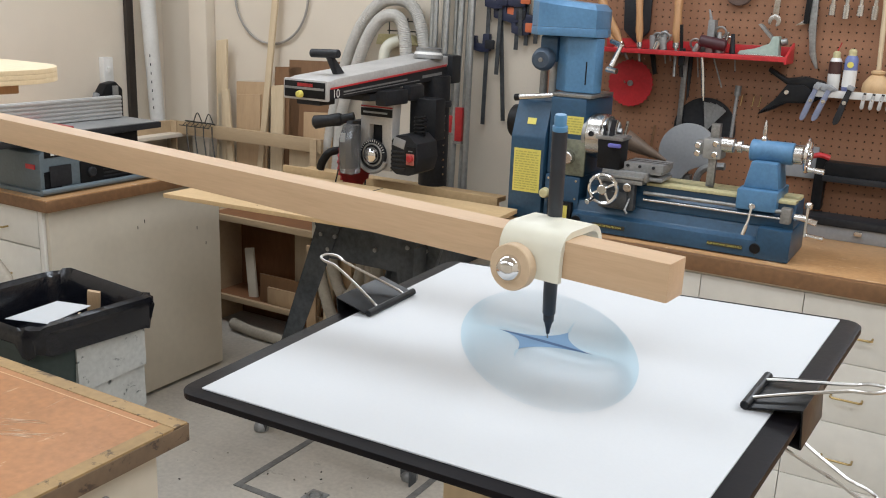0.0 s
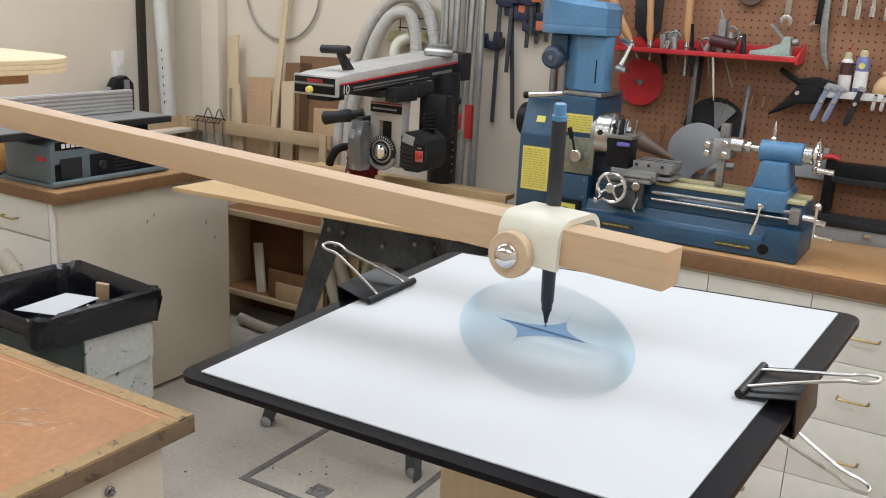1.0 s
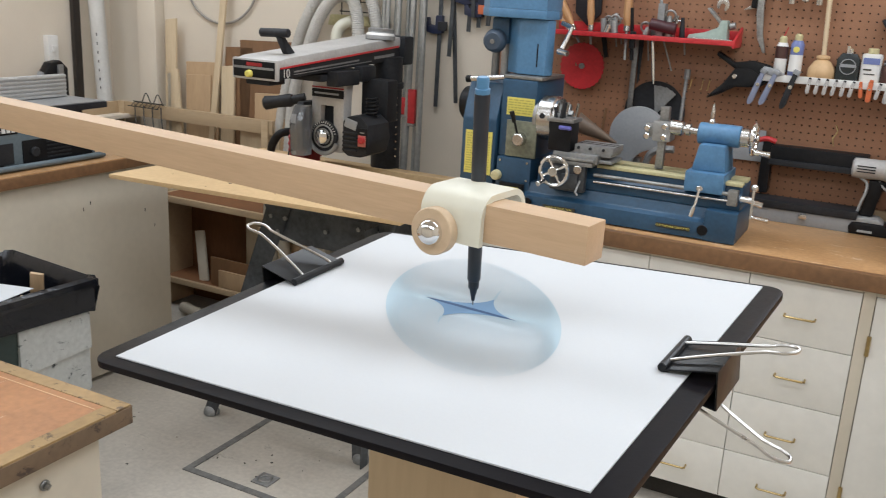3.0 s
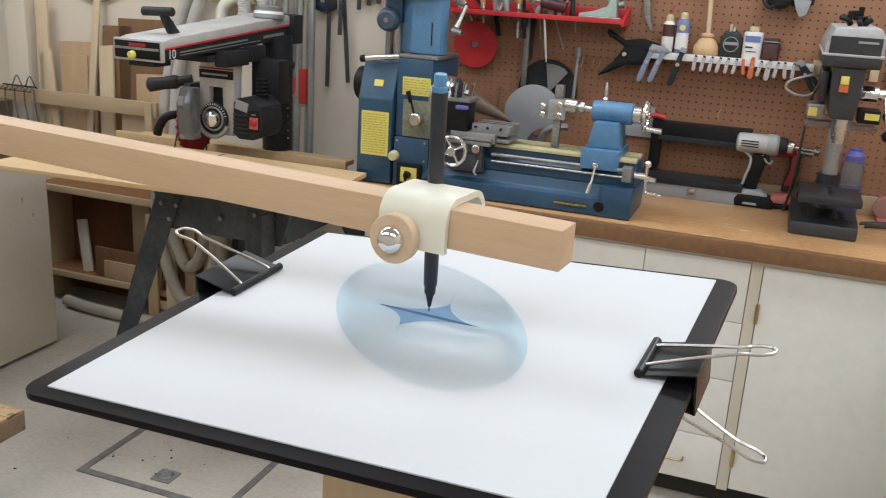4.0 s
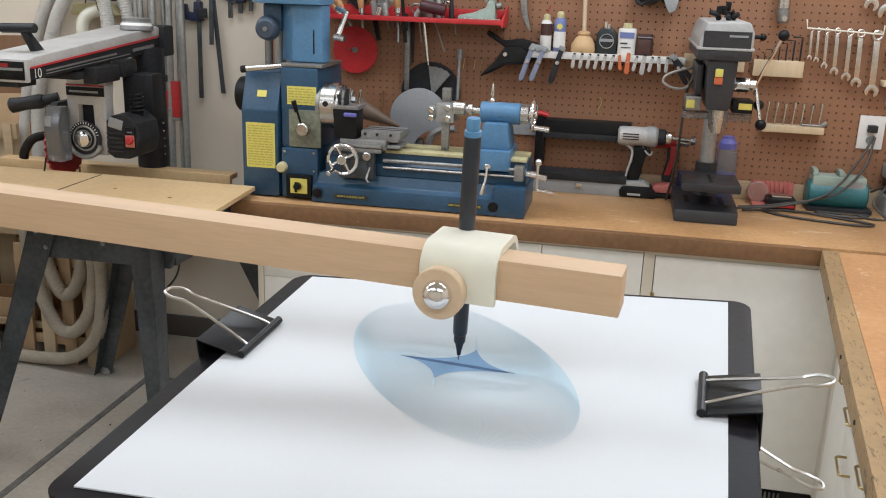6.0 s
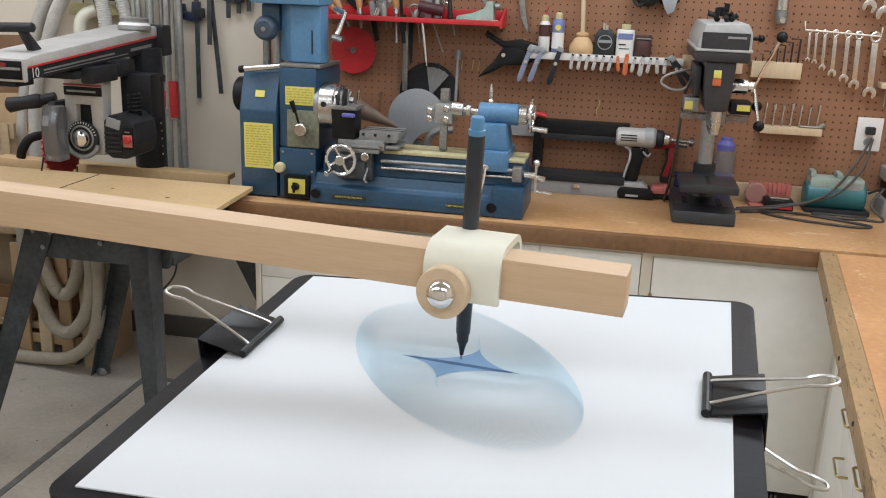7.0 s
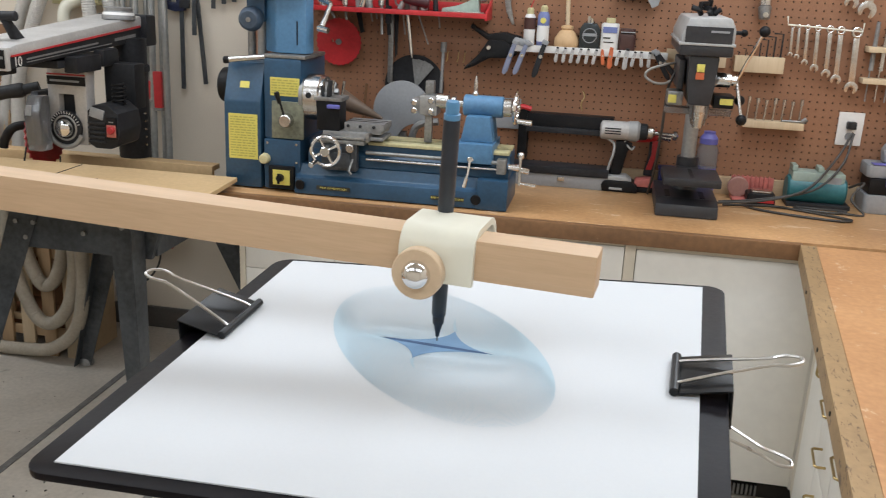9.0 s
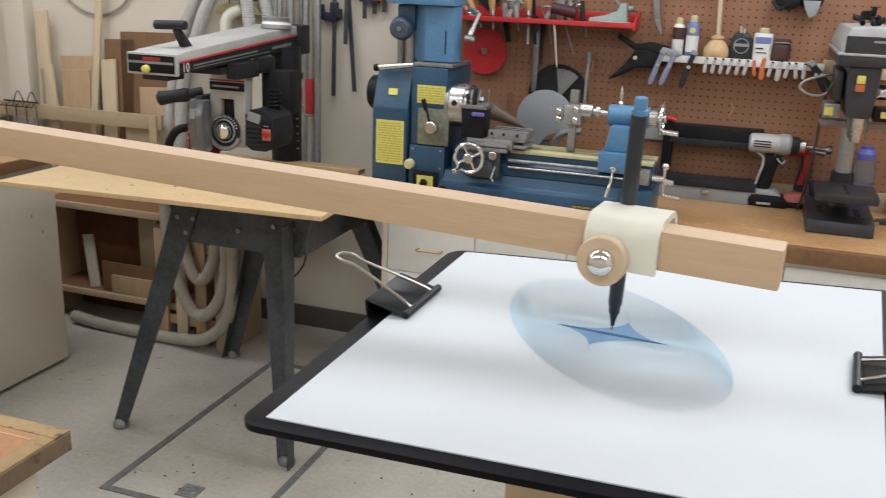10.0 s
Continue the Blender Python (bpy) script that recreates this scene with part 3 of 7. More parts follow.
def harmonograph():
    """Fine loops from the slanted ellipse to the blade, and the dense star that they close on."""
    verts, faces = [], []
    for i in range(125):
        ribbon(verts, faces, swing_loop(0.97 * i / 124, 110), 0.00018, 0.00002 + 0.0000012 * i)
    ink("ink_ring_pattern", verts, faces, M_INKPALE, "pale blue ellipses of fine ink lines")
    tips = [Vector((-0.0372, 0.0215)), Vector((0.0030, 0.0365)), Vector((0.0302, 0.0116)), Vector((-0.0112, -0.0008))]
    hollow = [Vector((-0.0010, 0.0190)), Vector((0.0095, 0.0180)), Vector((-0.0050, 0.0140)), Vector((-0.0160, 0.0160))]
    rim = []
    for i in range(4):
        a, c, b = tips[i], hollow[i], tips[(i + 1) % 4]
        for k in range(14):
            t = k / 14
            p = a * (1 - t) ** 2 + c * 2 * t * (1 - t) + b * t * t
            rim.append((p.x, p.y, 0.00019))
    hub = (-0.0035, 0.0166, 0.00019)
    ink("star_body", [hub] + rim, [(0, 1 + k, 1 + (k + 1) % len(rim)) for k in range(len(rim))], M_INKMID, "dense blue four-pointed star of ink")
    verts, faces = [], []
    for a, c, b in ((tips[1], Vector((0.0000, 0.0450)), Vector((-0.0016, 0.0545))), (tips[3], Vector((-0.0098, -0.0080)), Vector((-0.0060, -0.0125)))):
        start = len(verts)
        for k in range(9):
            t = k / 8
            p = a * (1 - t) ** 2 + c * 2 * t * (1 - t) + b * t * t
            w = 0.0011 * (1 - t) + 0.0001
            verts += [(p.x - w, p.y, 0.000186), (p.x + w, p.y, 0.000186)]
        faces += [(start + 2 * k, start + 2 * k + 1, start + 2 * k + 3, start + 2 * k + 2) for k in range(8)]
    ink("cusp_wisp", verts, faces, M_INKPALE, "faint ink wisps that run out of the star's short points")
    verts, faces = [], []
    way = (tips[2] - tips[0]) / 2
    mid = (tips[2] + tips[0]) / 2
    side = Vector((-way.y, way.x)).normalized()
    for i in range(7):
        half = 0.0002 + 0.00019 * i
        pts = [mid + way * (1.0 - 0.012 * i) * math.cos(2 * math.pi * k / 90) + side * half * math.sin(2 * math.pi * k / 90) for k in range(90)]
        ribbon(verts, faces, [(p.x, p.y) for p in pts], 0.00034 if i in (0, 6) else 0.00018, 0.00023 + 0.000002 * i)
    ink("dark_blade", verts, faces, M_INKBLUE, "dark blue blade of closed ink lines")


harmonograph()


def binder_clip(x, y, turn, label, raised, rise, w):
    """Width along the local y, jaws towards local -x, on the sheet's edge."""
    m = BM @ pose(x, y, 0, 0, 0, turn)
    t = thing("binder_clip", None, label, "binder clip", "binder clips on the drawing board", m=m)
    # spring body: a folded sheet, wide at the back
    def sheet(p, q, th):
        d = (Vector(q) - Vector(p)).normalized()
        n = Vector((-d.y, d.x)) * th / 2
        return [tuple(Vector(p) + n), tuple(Vector(q) + n), tuple(Vector(q) - n), tuple(Vector(p) - n)]
    top = [(-0.026, 0.0015), (0.0, rise)]
    low = [(-0.026, -0.0085), (0.0, -0.0145)]
    part("upper_jaw", G().prism(sheet(*top, 0.0009), "y", -w, w, 0.0002), M_CLIP, t, local=True)
    part("lower_jaw", G().prism(sheet(*low, 0.0009), "y", -w, w, 0.0002), M_CLIP, t, local=True)
    part("spine", G().prism(sheet((0.0, rise + 0.0003), (0.0, -0.0148), 0.001), "y", -w, w, 0.0003), M_CLIP, t, local=True)
    for z in (0.0024, -0.0095):
        part("roll", G().cyl((-0.027, -w, z), (-0.027, w, z), 0.0024, seg=12, rim=0.0004), M_CLIP, t, local=True)
    for z, lift in ((0.0028, 0.012 + 0.016 * raised), (-0.010, -0.030)):
        k = 1 if z > 0 else -1
        a = 0.57 * w
        pts = [(-0.027, -a, z), (-0.022, -a * 0.97, z + 0.15 * lift), (-0.002, -a * 0.62, z + 0.55 * lift), (0.016, -a * 0.36, z + 0.88 * lift), (0.021, -a * 0.42, z + 0.97 * lift), (0.026, -a * 0.46, z + 1.03 * lift),
               (0.031, -a * 0.27, z + 1.08 * lift), (0.032, 0, z + 1.09 * lift)]
        full = pts + [(p[0], -p[1], p[2]) for p in reversed(pts[:-1])]
        part("wire_handle", G().tube(smooth_path(full, 5), 0.00092, 8), M_WIRE, t, "bent chrome wire handle", local=True)
    return t


binder_clip(-0.1535, 0.026, 180, "large black binder clip with raised chrome handles on the board's edge", 0.72, 0.0095, 0.0250)
binder_clip(0.153, 0.0045, 0, "large black binder clip holding paper to the board, chrome handles", -0.02, 0.0055, 0.0200)

# the arm: a square stick with the pen's collar near its end
AD = Vector((-0.99447, 0.10424, 0.01253))  # from the end towards the pivot
AS = Vector((0.10425, 0.99455, 0.0))
AU = Vector((0.01246, -0.00131, 0.99992))
ARM_P = Vector((-0.5370, -0.2113, 1.4742))
AM = Matrix.Translation(ARM_P) @ Matrix((-AD, AS, AU)).transposed().to_4x4()
arm = thing("wooden_beam", None, "long square pale wooden stick that carries the pen", "wooden arm", m=AM)
part("stick", G().box(-1.05, 0.0, 0.0, 0.0205, 0.0, 0.0205, 0.0009), M_ARM, arm, local=True)
part("end_pad", G().box(-1.12, -1.0, -0.02, 0.04, -0.02, -0.0003, 0.003), M_ARM, arm, local=True)
arm_post = thing("arm_post", (-1.6, -0.1, 0), "wooden post that carries the pen arm", "post")
part("shaft", G().box(-1.63, -1.57, -0.14, -0.08, 0, 1.46, 0.004), M_TANCARD, arm_post)
part("foot", G().box(-1.75, -1.45, -0.26, 0.04, 0, 0.03, 0.004), M_TANCARD, arm_post)

collar = thing("pen_collar", None, "ivory plastic collar clamped on the wooden arm with a wooden washer", "collar", m=AM)
cx0, cx1 = -0.0965, -0.0585


def u_shape(r_out, th):
    """Cross-section of the collar in y, z: flat-topped, round-shouldered, open below."""
    y0, y1, z0, z1 = -0.0045, 0.0435, -0.0022, 0.0245
    out = []
    for cy, cz, a0 in ((y1 - r_out, z1 - r_out, 0), (y0 + r_out, z1 - r_out, 90)):
        out += [(cy + r_out * math.cos(radians(a0 + 90 * k / 8)), cz + r_out * math.sin(radians(a0 + 90 * k / 8))) for k in range(9)]
    outer = [(y1, z0)] + out + [(y0, z0)]
    ri = r_out - th
    inn = []
    for cy, cz, a0 in ((y1 - r_out, z1 - r_out, 0), (y0 + r_out, z1 - r_out, 90)):
        inn += [(cy + ri * math.cos(radians(a0 + 90 * k / 8)), cz + ri * math.sin(radians(a0 + 90 * k / 8))) for k in range(9)]
    inner = [(y1 - th, z0)] + inn + [(y0 + th, z0)]
    return outer, inner


outer, inner = u_shape(0.013, 0.0036)
g = G()
vo = [[g.bm.verts.new((x, p[0], p[1])) for p in outer] for x in (cx0, cx1)]
vi = [[g.bm.verts.new((x, p[0], p[1])) for p in inner] for x in (cx0, cx1)]
n = len(outer)
for i in range(n - 1):
    g.bm.faces.new((vo[0][i], vo[0][i + 1], vo[1][i + 1], vo[1][i]))
    g.bm.faces.new((vi[0][i], vi[1][i], vi[1][i + 1], vi[0][i + 1]))
    for s in (0, 1):
        g.bm.faces.new((vo[s][i], vi[s][i], vi[s][i + 1], vo[s][i + 1]))
for i in (0, n - 1):
    g.bm.faces.new((vo[0][i], vo[1][i], vi[1][i], vi[0][i]))
part("shell", g, M_COLLAR, collar, local=True)
part("washer", G().spin([(0.0124, 0), (0.0129, 0.0006), (0.0129, 0.0064), (0.0124, 0.0070)], (-0.0845, -0.0046, 0.0030), (0, -1, 0), 32), M_WASHER, collar, "turned pale wooden washer", local=True)
part("dome_nut", G().spin([(0.0073, 0.0), (0.0071, 0.0016), (0.0062, 0.0038), (0.0046, 0.0054), (0.0025, 0.0063), (0.0003, 0.0066)], (-0.0845, -0.0116, 0.0030), (0, -1, 0), 28), M_CHROME, collar, "polished steel dome nut", local=True)

pen_tip = BM @ Vector((-0.0038, 0.0217, 0.0004))
pw = Vector((0.045, -0.135, 0.990)).normalized()
pen = thing("pen", pen_tip, "black fineliner pen with a blue end plug, held upright", "pen")
part("nib", G().spin([(0.0002, 0), (0.0005, 0.0006), (0.0005, 0.0030), (0.0010, 0.0036)], pen_tip, pw, 14), M_STEEL_DULL, pen)
part("nib_cone", G().spin([(0.0011, 0.0034), (0.0014, 0.006), (0.0024, 0.0105), (0.0026, 0.0115)], pen_tip, pw, 18), M_PEN, pen)
part("grip_section", G().spin([(0.0030, 0.0115), (0.0032, 0.0120), (0.0033, 0.0160), (0.0031, 0.0165)], pen_tip, pw, 18), M_PEN, pen)
part("barrel", G().spin([(0.0034, 0.0165), (0.0039, 0.0172), (0.0041, 0.030), (0.0042, 0.060), (0.0043, 0.1285)], pen_tip, pw, 22), M_PEN, pen)
part("end_plug", G().spin([(0.0042, 0.1285), (0.0042, 0.1312), (0.0034, 0.1315), (0.0035, 0.1366), (0.0030, 0.1376)], pen_tip, pw, 20), M_PENBLUE, pen, "blue plug")

# round-ended plywood weight plate behind the arm
plate = thing("weight_plate", (-1.65, 0.07, 1.476), "pale birch plywood plate with rounded corners", "plywood plate")
for k in range(3):
    part("ply_disc", G().prism(rounded(-1.85, -1.462, -0.06, 0.2, 0.1, 8), "z", 1.4945 + 0.0062 * k, 1.5005 + 0.0062 * k, 0.0006), M_DISC, plate)
part("bearer", G().box(-1.85, -1.53, -0.02, 0.14, 1.476, 1.4943, 0.002), M_HANDLEWOOD, plate)
plate_post = thing("plate_post", (-1.67, 0.06, 0), "wooden post under the plywood plate", "post")
part("shaft", G().box(-1.70, -1.64, 0.03, 0.09, 0, 1.4758, 0.004), M_TANCARD, plate_post)

# ---- machines on the back worktop ----
TOP = 0.9


def wheel(name, parent, c, way, R, r, spokes, material, hub=0.012):
    """A handwheel: rim, hub and spokes in one casting."""
    g = G().ring(c, way, R, r)
    w = Vector(way).normalized()
    side = w.orthogonal().normalized()
    up = w.cross(side)
    c = Vector(c)
    g.cyl(c - w * hub, c + w * hub, hub, seg=14, rim=0.002)
    for k in range(spokes):
        a = 2 * math.pi * k / spokes + 0.3
        g.cyl(c, c + (side * math.cos(a) + up * math.sin(a)) * R, r * 0.75, seg=8)
    return part(name, g, material, parent)


lathe = thing("metal_lathe", (-1.3, 2.3, TOP), "blue bench metalworking lathe with a milling column, oily and worn", "lathe")
# left gear cover, its upper front leaning back
cover = part("gear_cover", G().prism([(2.19, 0.905), (2.19, 1.19), (2.235, 1.312), (2.47, 1.312), (2.47, 0.905)], "x", -1.785, -1.658, 0.006), M_BLUE, lathe)
part("pulley_cap", G().cyl((-1.838, 2.31, 1.225), (-1.786, 2.31, 1.225), 0.058, 0.062, 24, 0.006), M_BLACK, lathe)
lab = part("instruction_label", G().box(-1.769, -1.669, 2.1875, 2.1895, 1.0, 1.149), M_YELLOW, lathe, "yellow instruction label")
bars("small_print", lab, -1.763, -1.676, 2.1874, 1.006, 1.143, 16, M_PRINT, 3)
g = G().box(-0.016, 0.016, -0.0008, 0.0008, -0.011, 0.011)
bmesh.ops.transform(g.bm, matrix=Matrix.Translation((-1.718, 2.2075, 1.243)) @ pose(0, 0, 0, -20.2), verts=g.bm.verts[:])
part("small_label", g, M_YELLOW, lathe)
# headstock
part("headstock", G().box(-1.652, -1.525, 2.205, 2.46, 1.072, 1.332, 0.008), M_BLUE, lathe)
part("gearbox", G().box(-1.648, -1.522, 2.19, 2.45, 0.906, 1.073, 0.006), M_BLUE, lathe)
lab = part("speed_label", G().box(-1.629, -1.53, 2.2025, 2.2045, 1.214, 1.273), M_YELLOW, lathe, "yellow speed chart")
bars("small_print", lab, -1.624, -1.536, 2.2024, 1.218, 1.269, 6, M_PRINT, 5)
part("gear_plate", G().box(-1.622, -1.512, 2.194, 2.2045, 1.076, 1.198, 0.004), mat("greasy_grey_plate", (0.22, 0.23, 0.17), 0.45, 0.3, 0.3, 14), lathe)
part("lever_boss", G().cyl((-1.568, 2.194, 1.138), (-1.568, 2.165, 1.138), 0.024, 0.021, 20, 0.003), M_STEEL, lathe)
part("lever", G().tube([(-1.570, 2.172, 1.15), (-1.580, 2.168, 1.19), (-1.585, 2.166, 1.205)], 0.004).cyl((-1.583, 2.166, 1.195), (-1.592, 2.160, 1.232), 0.007, 0.0085, 12, 0.002), M_BLACK, lathe)
for x, z in ((-1.635, 1.06), (-1.535, 1.06), (-1.535, 1.0)):
    part("bolt_head", G().cyl((x, 2.19, z), (x, 2.187, z), 0.004, seg=10), M_STEEL, lathe)
sw = part("switch_box", G().box(-1.626, -1.538, 2.17, 2.1895, 0.914, 0.988, 0.004), M_BLACK, lathe, "black switch box with a yellow plate")
part("switch_plate", G().box(-1.610, -1.552, 2.1685, 2.1705, 0.926, 0.976), M_YELLOW, sw)
part("switch_knob", G().cyl((-1.583, 2.1685, 0.951), (-1.583, 2.150, 0.951), 0.013, 0.011, 16, 0.002).box(-1.587, -1.579, 2.145, 2.151, 0.934, 0.968, 0.001), M_BLACK, sw)
part("feed_knob", G().cyl((-1.642, 2.19, 1.008), (-1.642, 2.165, 1.008), 0.018, 0.016, 18, 0.003), M_CREAM, lathe, "yellowed knob")
# chuck with jaws
CY, CZ = 2.25, 1.212
part("spindle_flange", G().cyl((-1.53, CY, CZ), (-1.512, CY, CZ), 0.06, seg=28), M_STEEL_DULL, lathe)
part("chuck", G().spin([(0.070, 0), (0.075, 0.004), (0.075, 0.05), (0.069, 0.055), (0.069, 0.062), (0.026, 0.064), (0.026, 0.05)], (-1.514, CY, CZ), (1, 0, 0), 36), M_STEEL, lathe, "steel three-jaw chuck")
for k in range(3):
    a = radians(75 + 120 * k)
    m = Matrix.Translation((-1.452, CY, CZ)) @ Matrix.Rotation(a, 4, "X")
    g = G().box(-0.002, 0.022, -0.011, 0.011, 0.016, 0.058, 0.002).box(0.02, 0.036, -0.009, 0.009, 0.016, 0.034, 0.002)
    bmesh.ops.transform(g.bm, matrix=m, verts=g.bm.verts[:])
    part("jaw", g, M_STEEL_DULL, lathe)
part("chuck_key_hole", G().cyl((-1.49, 2.178, 1.225), (-1.49, 2.1735, 1.226), 0.009, seg=14), M_BLACK, lathe)
part("cone", G().cyl((-1.45, 2.40, 1.19), (-1.31, 2.44, 1.125), 0.036, 0.005, 20), mat("brown_oiled_cone", (0.15, 0.105, 0.075), 0.45), lathe)
# bed
part("bed", G().prism([(2.205, 0.999), (2.205, 1.035), (2.222, 1.048), (2.222, 1.072), (2.36, 1.072), (2.36, 0.999)], "x", -1.50, -0.835, 0.002), M_BLUE, lathe)
part("bed_way", G().box(-1.30, -0.838, 2.215, 2.262, 1.0725, 1.083, 0.002).box(-1.30, -0.838, 2.30, 2.36, 1.0725, 1.083, 0.002), M_CREAM, lathe, "yellowed bed way")
part("lead_screw", G().cyl((-1.30, 2.192, 1.052), (-0.86, 2.192, 1.052), 0.0065, seg=12), M_STEEL_DULL, lathe)
part("feed_rod", G().cyl((-1.30, 2.194, 1.030), (-0.86, 2.194, 1.030), 0.005, seg=12), M_STEEL, lathe)
part("rod_bracket", G().box(-0.872, -0.842, 2.178, 2.21, 1.018, 1.066, 0.004), M_STEEL_DULL, lathe)
part("base", G().prism([(2.165, 0.904), (2.172, 0.955), (2.19, 0.965), (2.20, 0.998), (2.40, 0.998), (2.42, 0.904)], "x", -1.535, -0.832, 0.004), M_BLUE, lathe)
part("end_foot", G().box(-0.93, -0.830, 2.163, 2.41, 0.902, 1.0, 0.006), M_BLUE, lathe)
for x in (-0.93, -1.515):
    part("drain_plug", G().cyl((x, 2.166, 0.934), (x, 2.160, 0.934), 0.0165, seg=20, rim=0.002), M_BLACK, lathe)
for x0, x1, body in ((-1.458, -1.345, "WEAR EYE PROTECTION"), (-1.075, -0.968, "KEEP MACHINE LUBRICATED")):
    s = part("embossed_strip", G().box(x0, x1, 2.1625, 2.1665, 0.923, 0.936), M_INK, lathe, "black and yellow embossed strip")
    writing(body, 0.0082, south((x0 + x1) / 2, 2.162, 0.9295), M_YELLOW, s)
# carriage
part("apron", G().box(-1.445, -1.325, 2.170, 2.20, 0.99, 1.080, 0.006).box(-1.40, -1.345, 2.158, 2.169, 1.0, 1.05, 0.004), M_LEG, lathe)
part("saddle", G().box(-1.47, -1.300, 2.165, 2.40, 1.078, 1.092, 0.004), M_STEEL_DULL, lathe)
part("compound_body", G().box(-1.362, -1.244, 2.186, 2.302, 1.0925, 1.1035, 0.003), M_CAST, lathe)
part("compound_base", G().cyl((-1.325, 2.25, 1.104), (-1.325, 2.25, 1.1129), 0.044, seg=26, rim=0.002), M_STEEL, lathe)
part("compound_slide", G().prism([(-1.380, 1.113), (-1.380, 1.122), (-1.374, 1.125), (-1.374, 1.146), (-1.244, 1.146), (-1.244, 1.125), (-1.250, 1.122), (-1.250, 1.113)], "y", 2.19, 2.30, 0.0015), M_CAST, lathe, "worn steel compound slide")
for sx in (-1.36, -1.32, -1.275):
    part("gib_screw", G().cyl((sx, 2.19, 1.136), (sx, 2.184, 1.136), 0.0048, seg=10), M_CHAR, lathe)
part("top_groove", G().box(-1.376, -1.240, 2.226, 2.233, 1.1462, 1.1468).box(-1.372, -1.246, 2.258, 2.265, 1.1462, 1.1468), M_GAP, lathe)
part("cross_slide", G().box(-1.44, -1.295, 2.17, 2.36, 1.092, 1.118, 0.003), M_CAST, lathe)
part("slide_gib", G().box(-1.44, -1.298, 2.160, 2.1695, 1.096, 1.104, 0.001), M_STEEL_DULL, lathe)
part("slide_end", G().box(-1.2945, -1.285, 2.165, 2.37, 1.090, 1.119, 0.002), M_STEEL_DULL, lathe)
wheel("carriage_wheel", lathe, (-1.418, 2.135, 1.058), (0, 1, 0.05), 0.047, 0.0065, 4, M_CHROME, 0.016)
part("wheel_handle", G().cyl((-1.448, 2.13, 1.023), (-1.454, 2.09, 1.017), 0.007, 0.009, 12, 0.002), M_CHROME, lathe)
part("tool_post", G().box(-1.462, -1.385, 2.175, 2.25, 1.118, 1.212, 0.003), M_BLACK, lathe, "black tool post")
part("tool_clamp", G().box(-1.47, -1.378, 2.17, 2.255, 1.212, 1.224, 0.002), M_STEEL_DULL, lathe)
rnd = random.Random(4)
for k in range(9):
    x, y = rnd.uniform(-1.46, -1.39), rnd.uniform(2.18, 2.245)
    h = rnd.uniform(0.02, 0.055)
    part("tool_screw", G().cyl((x, y, 1.224), (x + rnd.uniform(-0.012, 0.012), y, 1.224 + h), rnd.uniform(0.004, 0.009), seg=8), M_STEEL if k % 2 else M_CHAR, lathe)
part("blue_rag", G().box(-1.425, -1.382, 2.158, 2.174, 1.19, 1.203, 0.006), M_PURPLE, lathe)
part("feed_screw_dial", G().cyl((-1.345, 2.185, 1.068), (-1.345, 2.150, 1.068), 0.014, seg=16, rim=0.002), M_STEEL, lathe)
part("clamp_lever", G().tube([(-1.34, 2.172, 1.03), (-1.345, 2.15, 0.995), (-1.337, 2.15, 0.985)], 0.004), M_STEEL_DULL, lathe)
# tailstock
TY = 2.28
part("tail_foot", G().box(-1.008, -0.888, 2.185, 2.37, 1.045, 1.108, 0.005), M_BLUE_L, lathe)
part("tail_pedestal", G().prism([(-0.998, 1.108), (-0.893, 1.108), (-0.905, 1.19), (-0.982, 1.19)], "y", 2.215, 2.345, 0.006), M_BLUE_L, lathe)
part("tail_barrel", G().cyl((-1.0, TY, 1.216), (-0.872, TY, 1.216), 0.034, seg=28, rim=0.003), M_BLUE_L, lathe)
part("tail_sleeve", G().cyl((-0.872, TY, 1.216), (-0.845, TY, 1.216), 0.029, seg=24, rim=0.002), M_STEEL, lathe)
part("quill", G().cyl((-1.05, TY, 1.222), (-1.0, TY, 1.218), 0.011, seg=16).cyl((-1.092, TY, 1.224), (-1.05, TY, 1.222), 0.024, seg=20, rim=0.003).cyl((-1.040, TY, 1.222), (-1.028, TY, 1.222), 0.02, seg=18), M_STEEL, lathe)
wheel("tail_wheel", lathe, (-0.832, TY, 1.216), (1, 0, 0), 0.048, 0.006, 4, M_CHROME, 0.014)
part("tail_wheel_handle", G().cyl((-0.825, TY - 0.03, 1.180), (-0.775, TY - 0.032, 1.176), 0.008, 0.0095, 12, 0.002), M_CHROME, lathe)
part("oiler", G().spin([(0.011, 0), (0.011, 0.008), (0.006, 0.014), (0.0075, 0.028), (0.006, 0.045), (0.0025, 0.062)], (-0.965, TY, 1.248), (0, 0, 1), 16), M_STEEL, lathe)
part("tail_lock", G().cyl((-0.955, 2.185, 1.062), (-0.955, 2.165, 1.06), 0.01, seg=14, rim=0.002).tube([(-0.955, 2.168, 1.06), (-0.958, 2.155, 1.02), (-0.962, 2.148, 1.0)], 0.0045).cyl((-0.961, 2.15, 1.005), (-0.967, 2.142, 0.975), 0.006, 0.007, 10, 0.001), M_CHROME, lathe)
# feed crank on the far end
part("end_crank", G().cyl((-0.835, 2.2, 1.04), (-0.80, 2.2, 1.04), 0.011, seg=14).box(-0.803, -0.794, 2.19, 2.21, 0.985, 1.08, 0.003).cyl((-0.80, 2.2, 0.99), (-0.745, 2.2, 0.985), 0.006, 0.0075, 12, 0.002).ball((-0.798, 2.2, 1.08), 0.012).cyl((-0.80, 2.2, 1.035), (-0.77, 2.2, 1.03), 0.009, seg=12), M_CHROME, lathe)
